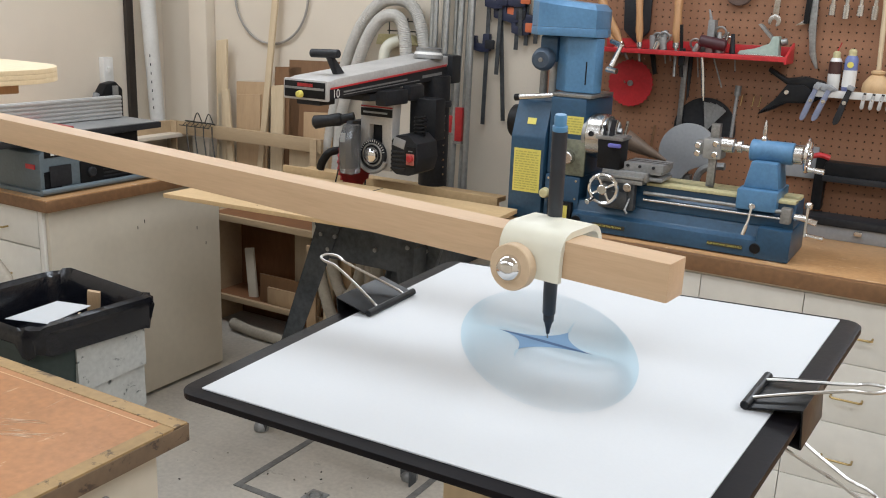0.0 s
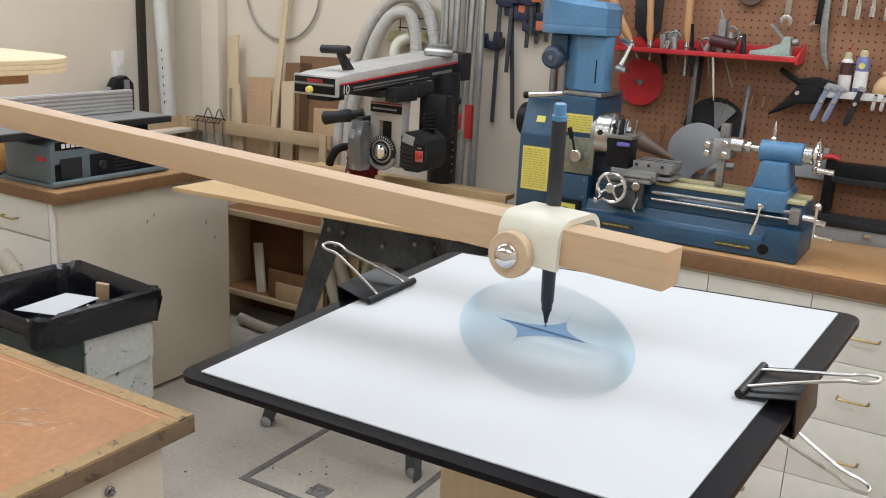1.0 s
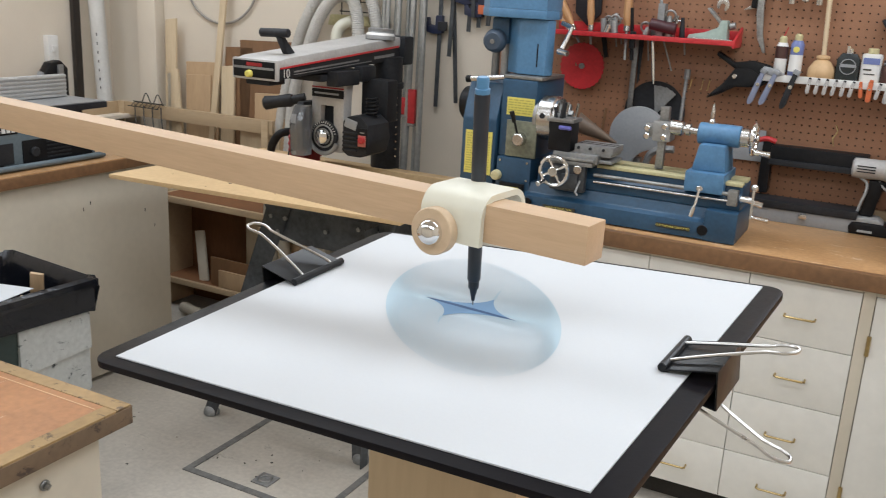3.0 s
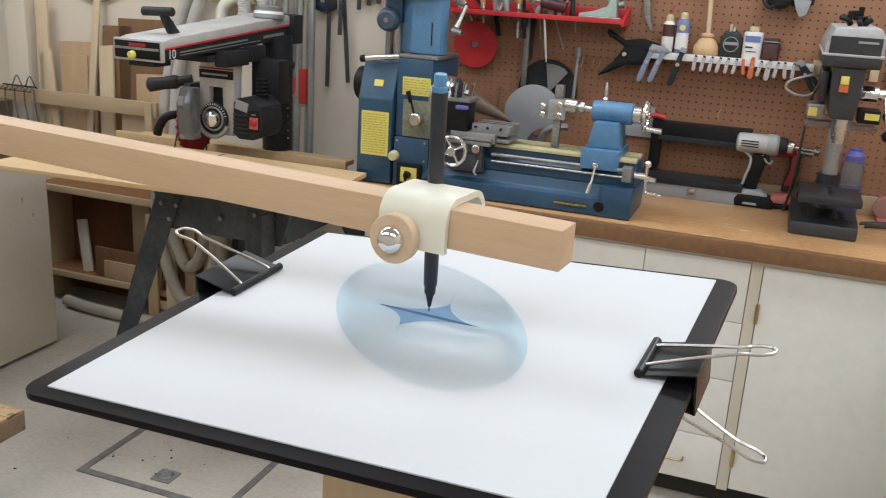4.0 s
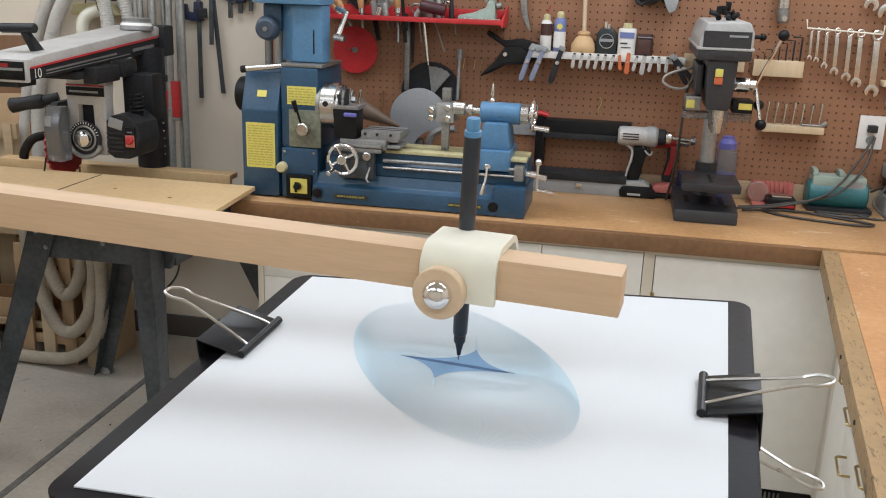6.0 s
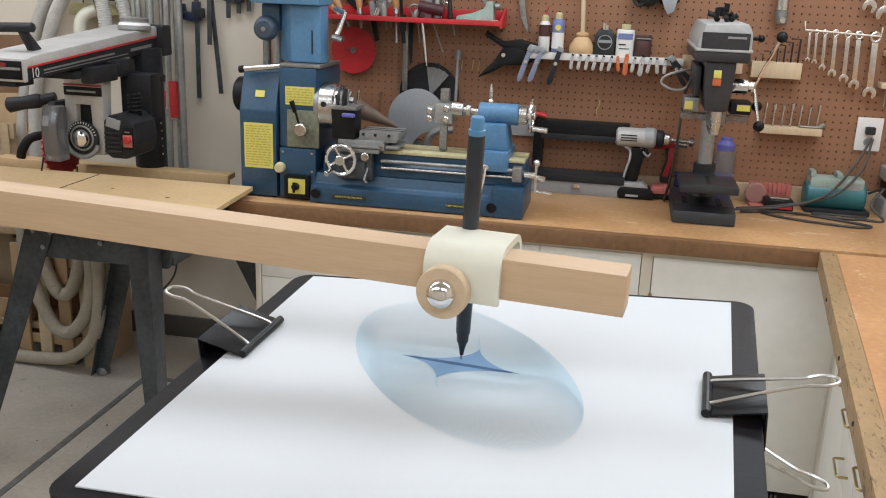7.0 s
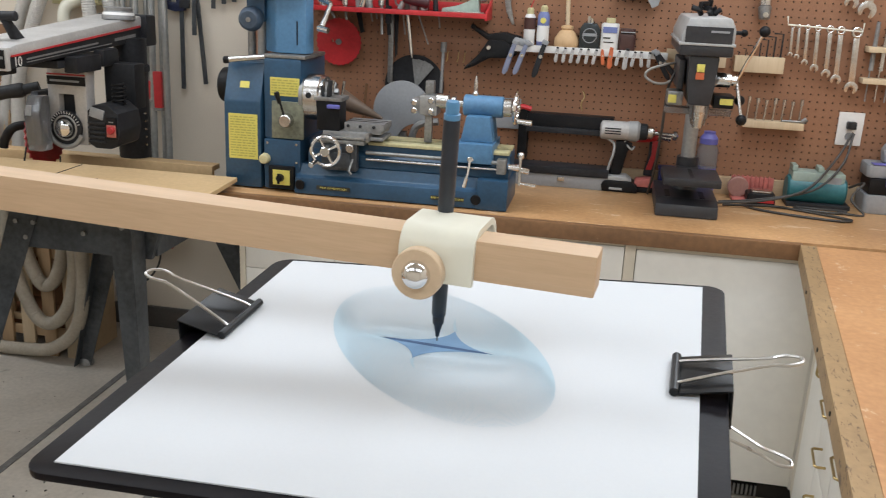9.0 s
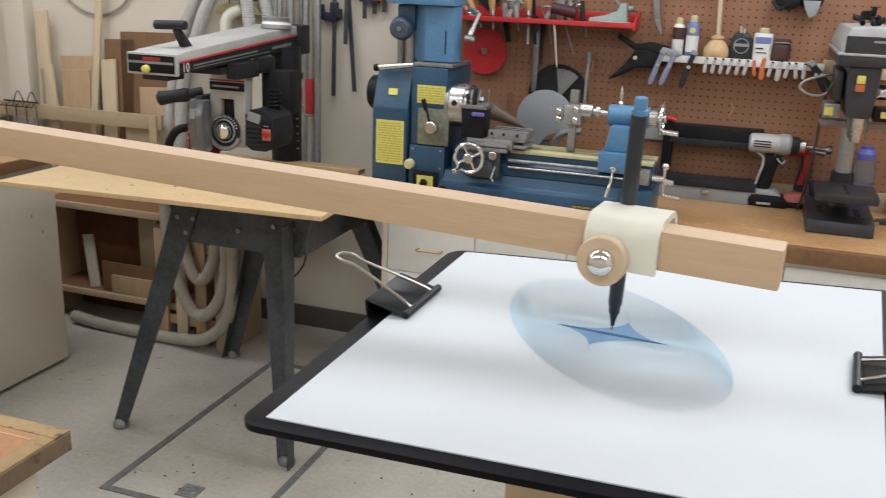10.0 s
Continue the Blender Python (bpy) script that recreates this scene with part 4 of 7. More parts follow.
# milling column and motor head on the headstock
part("column_flange", G().box(-1.652, -1.512, 2.21, 2.42, 1.333, 1.345, 0.003), M_STEEL_DULL, lathe)
BODY = [(-1.675, 2.29), (-1.622, 2.245), (-1.522, 2.245), (-1.511, 2.29), (-1.54, 2.36), (-1.675, 2.36)]
HOOD = [(-1.785, 2.30), (-1.73, 2.228), (-1.622, 2.215), (-1.520, 2.225), (-1.505, 2.30), (-1.54, 2.42), (-1.785, 2.42)]
part("mill_body", G().prism(BODY, "z", 1.347, 1.528, 0.006), M_BLUE_L, lathe)
part("mill_slot", G().box(-1.553, -1.549, 2.2435, 2.246, 1.375, 1.45), M_BLACK, lathe)
part("mill_hood_skirt", G().prism(HOOD, "z", 1.529, 1.558, 0.004), M_BLUE_L, lathe)
g = G()
low = [g.bm.verts.new((x * 0.985 - 0.0245, y * 0.985 + 0.0347, 1.5585)) for x, y in HOOD]
mid = [g.bm.verts.new((x * 0.985 - 0.0245, y * 0.985 + 0.0347, 1.615 + 0.10 * (-1.52 - x))) for x, y in HOOD]
top = [g.bm.verts.new((x * 0.86 - 0.23, y * 0.80 + 0.463, 1.634 + 0.08 * (-1.52 - x))) for x, y in HOOD]
for a, b in ((low, mid), (mid, top)):
    for k in range(len(HOOD)):
        q = (k + 1) % len(HOOD)
        g.bm.faces.new((a[k], a[q], b[q], b[k]))
g.bm.faces.new(low[::-1])
g.bm.faces.new(top)
part("mill_hood", g, M_BLUE_L, lathe)
for x, r in ((-1.752, 0.014), (-1.712, 0.019)):
    part("mill_column", G().cyl((x, 2.36, 1.312), (x, 2.36, 1.45), r, seg=18), M_POLE if x > -1.72 else M_STEEL_DULL, lathe)
part("motor_neck", G().box(-1.735, -1.67, 2.27, 2.40, 1.44, 1.528, 0.01), M_BLUE, lathe)
part("motor_cap", G().cyl((-1.715, 2.27, 1.450), (-1.71, 2.228, 1.448), 0.041, 0.035, 24, 0.008), M_HOODGREY, lathe, "dark domed motor cap")
part("cap_screw", G().cyl((-1.71, 2.229, 1.448), (-1.71, 2.224, 1.448), 0.008, seg=12), M_STEEL_DULL, lathe)
part("mill_lever", G().cyl((-1.64, 2.23, 1.335), (-1.77, 2.206, 1.320), 0.0085, 0.0105, seg=12), M_STEEL, lathe)
part("mill_lever_grip", G().cyl((-1.768, 2.2065, 1.3203), (-1.788, 2.203, 1.3175), 0.012, 0.012, 14, 0.003), M_BLACK, lathe)
part("quill_lever", G().cyl((-1.492, 2.3, 1.52), (-1.45, 2.28, 1.51), 0.008, seg=10).cyl((-1.45, 2.28, 1.51), (-1.468, 2.25, 1.44), 0.007, 0.009, 10).cyl((-1.492, 2.28, 1.43), (-1.455, 2.27, 1.425), 0.01, seg=10), M_STEEL, lathe)

# steady rest / grinder stones standing behind the bed
stone = thing("guard_plate", (-1.30, 2.56, TOP), "large arched grey steel guard plate standing behind the lathe", "guard plate")
arch = [(-1.272 + 0.104 * math.cos(radians(a)), 1.142 + 0.104 * math.sin(radians(a))) for a in range(-15, 181, 8)]
arch += [(-1.376, 0.925), (-1.292, 0.925)]
arch += [(-1.205 + 0.087 * math.cos(radians(a)), 1.012 + 0.087 * math.sin(radians(a))) for a in range(180, 69, -10)]
part("plate", G().prism(arch, "y", 2.56, 2.58, 0.003), M_CASE, stone)
part("base", G().box(-1.34, -1.16, 2.53, 2.66, 0.9, 0.92, 0.004).box(-1.29, -1.26, 2.585, 2.62, 0.92, 1.06, 0.003), M_CAST, stone)
part("guard", G().tube(smooth_path([(-1.225, 2.53, 0.925), (-1.222, 2.53, 1.06), (-1.19, 2.53, 1.105), (-1.13, 2.53, 1.115)], 6), 0.013, 8), M_CAST, stone)
steady = thing("tool_holder", (-1.11, 2.30, 1.16), "bolted grey steel tool holder clamped on the tailstock spindle", "tool holder")
part("block", G().box(-1.145, -1.085, 2.26, 2.33, 1.175, 1.24, 0.008), M_POLE, steady)
part("clamp_ear", G().box(-1.172, -1.1455, 2.27, 2.32, 1.185, 1.228, 0.006), M_POLE, steady)
part("bar", G().box(-1.130, -1.102, 2.28, 2.308, 1.24, 1.285, 0.003), M_STEEL_DULL, steady)
part("foot", G().box(-1.130, -1.105, 2.285, 2.305, 1.083, 1.175, 0.003), M_STEEL_DULL, steady)
for x, z in ((-1.160, 1.215), (-1.160, 1.19), (-1.105, 1.225), (-1.105, 1.19)):
    part("bolt", G().cyl((x, 2.268, z), (x, 2.250, z), 0.010, seg=12, rim=0.002), M_CHROME, steady)

# ---- drill press ----
dp = thing("drill_press", (-0.265, 2.45, TOP), "grey benchtop drill press with a yellow switch and three-arm feed lever", "drill press")
part("base", G().prism([(2.30, 0.901), (2.31, 0.94), (2.36, 0.952), (2.62, 0.952), (2.62, 0.901)], "x", -0.365, -0.168, 0.006), M_PRESS, dp)
for x in (-0.325, -0.215):
    part("base_slot", G().box(x - 0.008, x + 0.008, 2.37, 2.47, 0.9515, 0.9535), M_BLACK, dp)
part("table_slot", G().box(-0.268, -0.256, 2.30, 2.43, 1.0342, 1.0352), M_BLACK, dp)
part("table", G().box(-0.352, -0.172, 2.27, 2.46, 1.008, 1.034, 0.006), M_PRESS, dp)
part("table_arm", G().box(-0.30, -0.225, 2.44, 2.56, 0.985, 1.03, 0.008).cyl((-0.263, 2.53, 0.95), (-0.263, 2.53, 1.06), 0.036, seg=20), M_PRESS, dp)
part("column", G().cyl((-0.263, 2.53, 0.95), (-0.263, 2.53, 1.44), 0.024, seg=24), M_POLE, dp)
part("column_foot", G().cyl((-0.263, 2.53, 0.95), (-0.263, 2.53, 0.985), 0.045, 0.036, 20), M_PRESS, dp)
part("head", G().prism([(-0.310, 1.272), (-0.246, 1.272), (-0.238, 1.33), (-0.234, 1.42), (-0.322, 1.42), (-0.318, 1.33)], "y", 2.20, 2.58, 0.008), M_PRESS, dp)
part("head_cheek", G().box(-0.345, -0.3255, 2.26, 2.50, 1.31, 1.40, 0.006), M_PRESS, dp)
part("guard_rim", G().box(-0.358, -0.196, 2.181, 2.664, 1.4485, 1.4575, 0.003), M_GUARD, dp, "pale rim of the belt guard")
part("quill", G().cyl((-0.272, 2.25, 1.25), (-0.272, 2.25, 1.305), 0.02, seg=18).cyl((-0.272, 2.25, 1.2), (-0.272, 2.25, 1.25), 0.016, 0.021, 18), M_STEEL, dp)
part("depth_collar", G().box(-0.372, -0.170, 2.30, 2.36, 1.232, 1.252, 0.004), M_CLEAR, dp)
part("stop_block", G().box(-0.232, -0.172, 2.25, 2.34, 1.262, 1.300, 0.004), M_BLACK, dp)
part("stop_clamp", G().box(-0.370, -0.322, 2.26, 2.34, 1.262, 1.305, 0.005), M_STEEL_DULL, dp)
part("chuck_sleeve", G().cyl((-0.270, 2.27, 1.225), (-0.270, 2.27, 1.275), 0.027, 0.029, 22, 0.003), M_STEEL_DULL, dp)
part("chuck_band", G().cyl((-0.270, 2.27, 1.205), (-0.270, 2.27, 1.2245), 0.021, 0.025, 20, 0.002), M_STEEL, dp)
part("belt_guard_lower", G().box(-0.354, -0.200, 2.185, 2.66, 1.418, 1.45, 0.008), M_PRESS, dp)
part("belt_guard", G().prism([(-0.352, 1.452), (-0.352, 1.475), (-0.334, 1.525), (-0.215, 1.53), (-0.200, 1.50), (-0.200, 1.452)], "y", 2.185, 2.66, 0.008), M_GUARD, dp, "pale grey belt guard")
part("front_panel", G().box(-0.342, -0.208, 2.1815, 2.1845, 1.456, 1.503), M_PRESS, dp)
part("name_bar", G().box(-0.27, -0.218, 2.1800, 2.1816, 1.487, 1.493), M_CASE, dp)
part("knob", G().cyl((-0.200, 2.30, 1.485), (-0.165, 2.30, 1.485), 0.006, seg=10).ball((-0.163, 2.30, 1.485), 0.011), M_BLACK, dp)
part("switch", G().box(-0.297, -0.275, 2.188, 2.20, 1.372, 1.395, 0.002), M_YELLOW, dp, "yellow rocker switch")
part("switch_base", G().box(-0.298, -0.274, 2.192, 2.2, 1.35, 1.371, 0.002), M_ORANGE, dp)
part("side_label", G().box(-0.214, -0.176, 2.2465, 2.2495, 1.274, 1.292), M_YELLOW, dp)
part("side_label", G().box(-0.366, -0.342, 2.2565, 2.2595, 1.270, 1.294), M_YELLOW, dp)
HUB = Vector((-0.170, 2.28, 1.345))
part("hub", G().spin([(0.020, 0), (0.022, 0.004), (0.022, 0.046), (0.016, 0.050), (0.016, 0.064), (0.010, 0.068)], (-0.235, 2.28, 1.345), (1, 0, 0), 20), M_CHROME, dp)
for v in (Vector((0.058, -0.03, 0.150)), Vector((0.024, -0.04, -0.112)), Vector((0.03, 0.10, -0.07))):
    arm_ob = part("feed_arm", G().cyl(HUB, HUB + v, 0.0052, 0.0046, seg=10), M_CHROME, dp)
    part("ball_grip", G().ball(HUB + v, 0.0165), M_BLACK, arm_ob)
part("motor", G().cyl((-0.27, 2.66, 1.36), (-0.27, 2.66, 1.50), 0.055, seg=24, rim=0.006), M_PRESS, dp)
part("cord_loop", G().tube(smooth_path([(-0.335, 2.45, 1.375), (-0.375, 2.40, 1.372), (-0.425, 2.38, 1.355), (-0.437, 2.38, 1.333), (-0.410, 2.38, 1.315), (-0.375, 2.39, 1.312), (-0.352, 2.40, 1.325)], 7), 0.0042, 8), M_CORDG, dp, "pale grey looped flex")
part("power_cord", G().tube(smooth_path([(-0.322, 2.42, 1.41), (-0.345, 2.40, 1.35), (-0.362, 2.40, 1.29), (-0.366, 2.42, 1.15), (-0.372, 2.50, 1.0), (-0.38, 2.60, 0.905)], 7), 0.0045, 8), M_CORD, dp)
rnd = random.Random(31)
for k in range(9):
    x, y = -0.275 + rnd.uniform(-0.035, 0.035), 2.36 + rnd.uniform(-0.03, 0.03)
    part("chain_link", G().box(-0.014, 0.014, -0.007, 0.007, -0.006, 0.006, 0.003, pose(x, y, 1.535 + rnd.uniform(0, 0.035), rnd.uniform(0, 90), rnd.uniform(0, 90), rnd.uniform(0, 180))), M_BLACK, dp)

# ---- loose things on the worktop ----
drill = thing("cordless_drill", (-0.47, 2.62, TOP), "white and black cordless drill standing on its battery", "drill")
part("battery", G().prism([(-0.541, 0.901), (-0.545, 0.925), (-0.535, 0.940), (-0.440, 0.940), (-0.418, 0.925), (-0.416, 0.901)], "y", 2.595, 2.685, 0.005), M_BLACK, drill)
part("battery_top", G().prism([(-0.533, 0.9405), (-0.525, 0.956), (-0.460, 0.956), (-0.438, 0.9405)], "y", 2.600, 2.680, 0.004), M_GUARD, drill, "pale battery cap")
part("battery_trim", G().box(-0.515, -0.470, 2.5925, 2.5948, 0.909, 0.917, 0.0005), M_GUARD, drill)
part("grip", G().prism([(-0.508, 1.078), (-0.458, 1.078), (-0.461, 1.045), (-0.470, 1.005), (-0.478, 0.9565), (-0.522, 0.9565), (-0.512, 1.01), (-0.505, 1.045)], "y", 2.628, 2.664, 0.009), M_BLACK, drill)
part("grip_edge", G().tube(smooth_path([(-0.535, 2.640, 1.082), (-0.512, 2.634, 1.066), (-0.511, 2.628, 1.035), (-0.520, 2.626, 1.00), (-0.528, 2.630, 0.958)], 6), 0.0045, 8), M_GUARD, drill, "white moulded handle edge")
part("motor_housing", G().spin([(0.022, 0), (0.032, 0.006), (0.0335, 0.02), (0.033, 0.09), (0.034, 0.10)], (-0.565, 2.645, 1.112), (1, 0, 0.01), 22), M_SILVER, drill, "scuffed white housing")
part("gearbox", G().spin([(0.035, 0), (0.036, 0.006), (0.036, 0.030), (0.030, 0.038)], (-0.465, 2.645, 1.1135), (1, 0, 0), 22), M_GUARD, drill)
for k in range(3):
    part("vent_slot", G().box(-0.548, -0.492, 2.6105 + 0.0012 * abs(k - 1), 2.6140 + 0.0012 * abs(k - 1), 1.103 + 0.009 * k, 1.107 + 0.009 * k), M_CHAR, drill)
part("clutch_ring", G().spin([(0.029, 0), (0.030, 0.004), (0.029, 0.024), (0.024, 0.028)], (-0.428, 2.645, 1.1135), (1, 0, 0), 20), M_CHAR, drill)
part("chuck", G().spin([(0.021, 0), (0.022, 0.003), (0.022, 0.018), (0.013, 0.024), (0.008, 0.026), (0.008, 0.085), (0.017, 0.088), (0.017, 0.100), (0.010, 0.106)], (-0.400, 2.645, 1.1130), (1, 0, -0.05), 20), M_STEEL, drill)
part("trigger", G().box(-0.463, -0.449, 2.638, 2.656, 1.045, 1.074, 0.004), M_CHAR, drill)
part("trigger_bow", G().tube(smooth_path([(-0.476, 2.634, 1.078), (-0.462, 2.630, 1.060), (-0.448, 2.632, 1.050), (-0.440, 2.638, 1.062)], 5), 0.0035, 8), M_GUARD, drill)

red_drill = thing("impact_driver", (-0.40, 2.68, TOP), "red and black cordless impact driver lying at the wall", "driver")
part("housing", G().cyl((-0.44, 2.69, 1.095), (-0.36, 2.69, 1.095), 0.028, 0.022, 16, 0.006), M_RED, red_drill)
part("grip", G().prism([(-0.400, 0.951), (-0.362, 0.951), (-0.350, 1.03), (-0.348, 1.085), (-0.388, 1.085), (-0.386, 1.03)], "y", 2.675, 2.71, 0.008), M_CHAR, red_drill)
part("grip_panel", G().prism([(-0.392, 0.975), (-0.372, 0.975), (-0.360, 1.03), (-0.358, 1.08), (-0.378, 1.08), (-0.377, 1.03)], "y", 2.6715, 2.676, 0.001), M_RED_D, red_drill)
part("battery", G().box(-0.43, -0.35, 2.62, 2.70, 0.9, 0.918, 0.006), M_BLACK, red_drill)
part("foot_cap", G().prism([(-0.432, 0.9185), (-0.425, 0.942), (-0.37, 0.950), (-0.352, 0.9185)], "y", 2.625, 2.695, 0.005), M_PINKRED, red_drill)
part("nose", G().cyl((-0.36, 2.69, 1.095), (-0.315, 2.69, 1.09), 0.012, seg=12), M_STEEL, red_drill)

tray = thing("steel_tool_tray", (-0.7, 2.60, TOP), "long grey steel rule box lying on the worktop", "tool box")
part("box", G().box(-0.90, -0.525, 2.60, 2.70, 0.9, 0.945, 0.003), M_CASE, tray)
part("lid", G().box(-0.90, -0.522, 2.595, 2.705, 0.946, 0.972, 0.003), M_CHAR, tray)
part("latch", G().box(-0.70, -0.675, 2.590, 2.599, 0.925, 0.94, 0.002), M_STEEL, tray)

level = thing("black_tool_rack", (-0.68, 2.69, 1.1), "long black magnetic tool holder fixed on the pegboard", "tool holder")
part("bar", G().box(-0.83, -0.52, 2.665, 2.729, 1.085, 1.15, 0.004), M_BLACK, level)
part("end_bracket", G().box(-0.86, -0.825, 2.675, 2.729, 0.98, 1.16, 0.004), M_BLACK, level)
part("red_pliers", G().tube(smooth_path([(-0.87, 2.66, 1.165), (-0.845, 2.655, 1.172), (-0.815, 2.655, 1.165)], 4), 0.009), M_RED, level)
part("lip", G().box(-0.83, -0.52, 2.655, 2.665, 1.085, 1.105, 0.002), M_CHAR, level)

bottle = thing("spray_bottle", (-0.185, 2.675, TOP), "cloudy plastic bottle with a blue violet lid and label", "bottle")
part("body", G().spin([(0.034, 0), (0.036, 0.004), (0.036, 0.165), (0.03, 0.18), (0.03, 0.185)], (-0.185, 2.675, 0.9), (0, 0, 1), 20), M_CLEAR, bottle)
part("label", G().spin([(0.0365, 0.02), (0.0365, 0.10)], (-0.185, 2.675, 0.9), (0, 0, 1), 20), M_PURPLE, bottle)
part("lid", G().spin([(0.031, 0.185), (0.031, 0.205), (0.02, 0.22), (0.02, 0.228)], (-0.185, 2.675, 0.9), (0, 0, 1), 20), M_PURPLE, bottle)

navy = thing("parts_bin", (-0.29, 2.69, TOP), "dark blue plastic parts bin behind the drill press", "parts bin")
part("tub", G().prism([(2.66, 0.9005), (2.645, 0.985), (2.70, 0.985), (2.70, 0.9005)], "x", -0.345, -0.235, 0.003), M_NAVYBIN, navy)
part("rim", G().box(-0.349, -0.231, 2.640, 2.703, 0.985, 0.992, 0.002), M_NAVYBIN, navy)
crate = thing("red_plastic_tray", (0.0, 2.68, TOP), "faded red plastic parts tray against the wall", "tray")
g = G().box(-0.09, 0.055, 2.685, 2.70, 0.9, 0.975, 0.003).box(-0.09, 0.055, 2.60, 2.685, 0.9, 0.912, 0.003)
for k in range(9):
    g.box(-0.085 + 0.015 * k, -0.080 + 0.015 * k, 2.68, 2.685, 0.945, 0.982, 0.001)
part("tray", g, M_PINKRED, crate)
batt = thing("drill_battery", (0.0, 2.61, TOP), "black and red tool battery with silver contacts", "battery")
part("case", G().box(-0.045, 0.05, 2.575, 2.65, 0.9, 0.94, 0.008), M_BLACK, batt)
part("contacts", G().box(-0.03, 0.035, 2.585, 2.64, 0.94, 0.948, 0.003), M_STEEL, batt)
part("stripe", G().box(-0.04, 0.045, 2.573, 2.576, 0.91, 0.92), M_RED, batt)
roll = thing("tape_roll", (-0.07, 2.64, TOP), "pink paper tape roll on its edge", "tape roll")
part("roll", G().cyl((-0.07, 2.66, 0.945), (-0.07, 2.64, 0.945), 0.036, seg=24, rim=0.003), M_TAPEPINK, roll)

motor = thing("teal_motor", (0.19, 2.66, TOP), "teal and pale green electric motor lying on the worktop", "motor")
part("drum", G().cyl((0.09, 2.655, 0.955), (0.285, 2.655, 0.955), 0.048, seg=28, rim=0.006), M_TEAL, motor)
part("top_casting", G().box(0.10, 0.275, 2.62, 2.70, 0.975, 1.02, 0.008).box(0.10, 0.118, 2.63, 2.69, 1.02, 1.04, 0.004).box(0.185, 0.203, 2.63, 2.69, 1.02, 1.038, 0.004), M_TEALPALE, motor)
part("name_plate", G().box(0.215, 0.262, 2.6175, 2.6195, 0.985, 1.008), M_CASE, motor)
part("cradle", G().box(0.09, 0.30, 2.60, 2.70, 0.9, 0.915, 0.003), M_CHAR, motor)

case = thing("rotary_tool_case", (0.42, 2.6, TOP), "open grey plastic tool case with a blue violet latch", "tool case")
part("tub", G().prism(rounded(0.335, 0.56, 2.585, 2.72, 0.02), "z", 0.9, 0.965, 0.006), M_CASE, case)
part("inside", G().box(0.345, 0.55, 2.592, 2.71, 0.9655, 1.02, 0.004), M_BLACK, case)
part("lid", G().prism(rounded(0.335, 0.56, 2.60, 2.72, 0.02), "z", 1.0205, 1.065, 0.008), M_CASE, case)
part("latch", G().box(0.395, 0.435, 2.578, 2.60, 0.995, 1.05, 0.005), M_PURPLE, case)
part("lid_label", G().box(0.35, 0.44, 2.60, 2.64, 1.0652, 1.068, 0.001), M_PURPLE, case)
jig = thing("hand_saw_handle", (0.45, 2.66, 1.07), "pale grey power tool with a looped handle on the case", "power tool")
g = G().prism([(0.39, 1.068), (0.385, 1.11), (0.41, 1.15), (0.44, 1.16), (0.47, 1.12), (0.56, 1.10), (0.56, 1.068)], "y", 2.64, 2.69, 0.008)
part("body", g, M_CASE, jig)
part("handle", G().tube(smooth_path([(0.41, 2.665, 1.15), (0.45, 2.665, 1.19), (0.52, 2.665, 1.20), (0.57, 2.665, 1.16)], 6), 0.016, 10), M_CHAR, jig)

for pts in ([(0.29, 2.70, 1.155), (0.245, 2.66, 1.07), (0.14, 2.55, 0.975), (0.0, 2.52, 0.93), (-0.15, 2.50, 0.915)],
            [(0.295, 2.70, 1.15), (0.26, 2.64, 1.05), (0.16, 2.56, 0.97), (-0.02, 2.53, 0.93), (-0.14, 2.56, 0.906)],
            [(-0.13, 2.52, 0.905), (0.03, 2.56, 0.905), (0.14, 2.52, 0.905), (0.24, 2.47, 0.905), (0.27, 2.44, 0.905), (0.22, 2.42, 0.905), (0.08, 2.45, 0.905), (-0.03, 2.50, 0.905), (-0.06, 2.57, 0.905), (0.03, 2.60, 0.905)],
            [(0.12, 2.58, 0.905), (0.2, 2.56, 0.908), (0.28, 2.57, 0.905), (0.24, 2.53, 0.905), (0.14, 2.545, 0.905), (0.11, 2.57, 0.905)],
            [(0.30, 2.66, 0.97), (0.33, 2.60, 1.0), (0.29, 2.57, 0.95), (0.33, 2.54, 0.905), (0.28, 2.53, 0.905), (0.25, 2.56, 0.905)]):
    solo("cable", G().tube(smooth_path(pts, 8), 0.0042, 8), M_CORD, "dark flex lying loose over the worktop", "power cord", "power cords on the worktop")

# ---- radial arm saw on its leg stand ----
ZT = 0.88
ZP = 0.938  # the loose sheet that lies on the table frame
saw = thing("radial_arm_saw", (-2.4, 2.2, 0), "grey radial arm saw with a plywood table on steel legs", "radial arm saw")
ply = part("table_board", G().prism([(-2.828, 1.578), (-1.708, 1.650), (-1.736, 2.172), (-2.815, 2.172)], "z", ZP - 0.015, ZP, 0.0015), M_PLY, saw, "pale plywood table")
part("table_frame", G().box(-2.30, -1.84, 1.865, 2.14, 0.8635, ZP - 0.0155, 0.002), M_DARKWOOD, saw)
part("fence", G().box(-2.98, -1.93, 2.401, 2.42, ZT - 0.016, ZT + 0.034, 0.002), M_PLY, saw)
part("rear_board", G().box(-2.98, -1.99, 2.421, 2.60, ZT - 0.016, ZT + 0.004, 0.002), M_PLY, saw)
for a in ((-2.296, -2.291, 1.77, 2.16), (-2.43, -2.416, 1.726, 1.732), (-2.11, -2.094, 1.836, 1.842), (-1.924, -1.912, 1.928, 1.934)):
    part("saw_kerf", G().box(*a, ZP + 0.0002, ZP + 0.001), M_GAP, saw)
g = G()
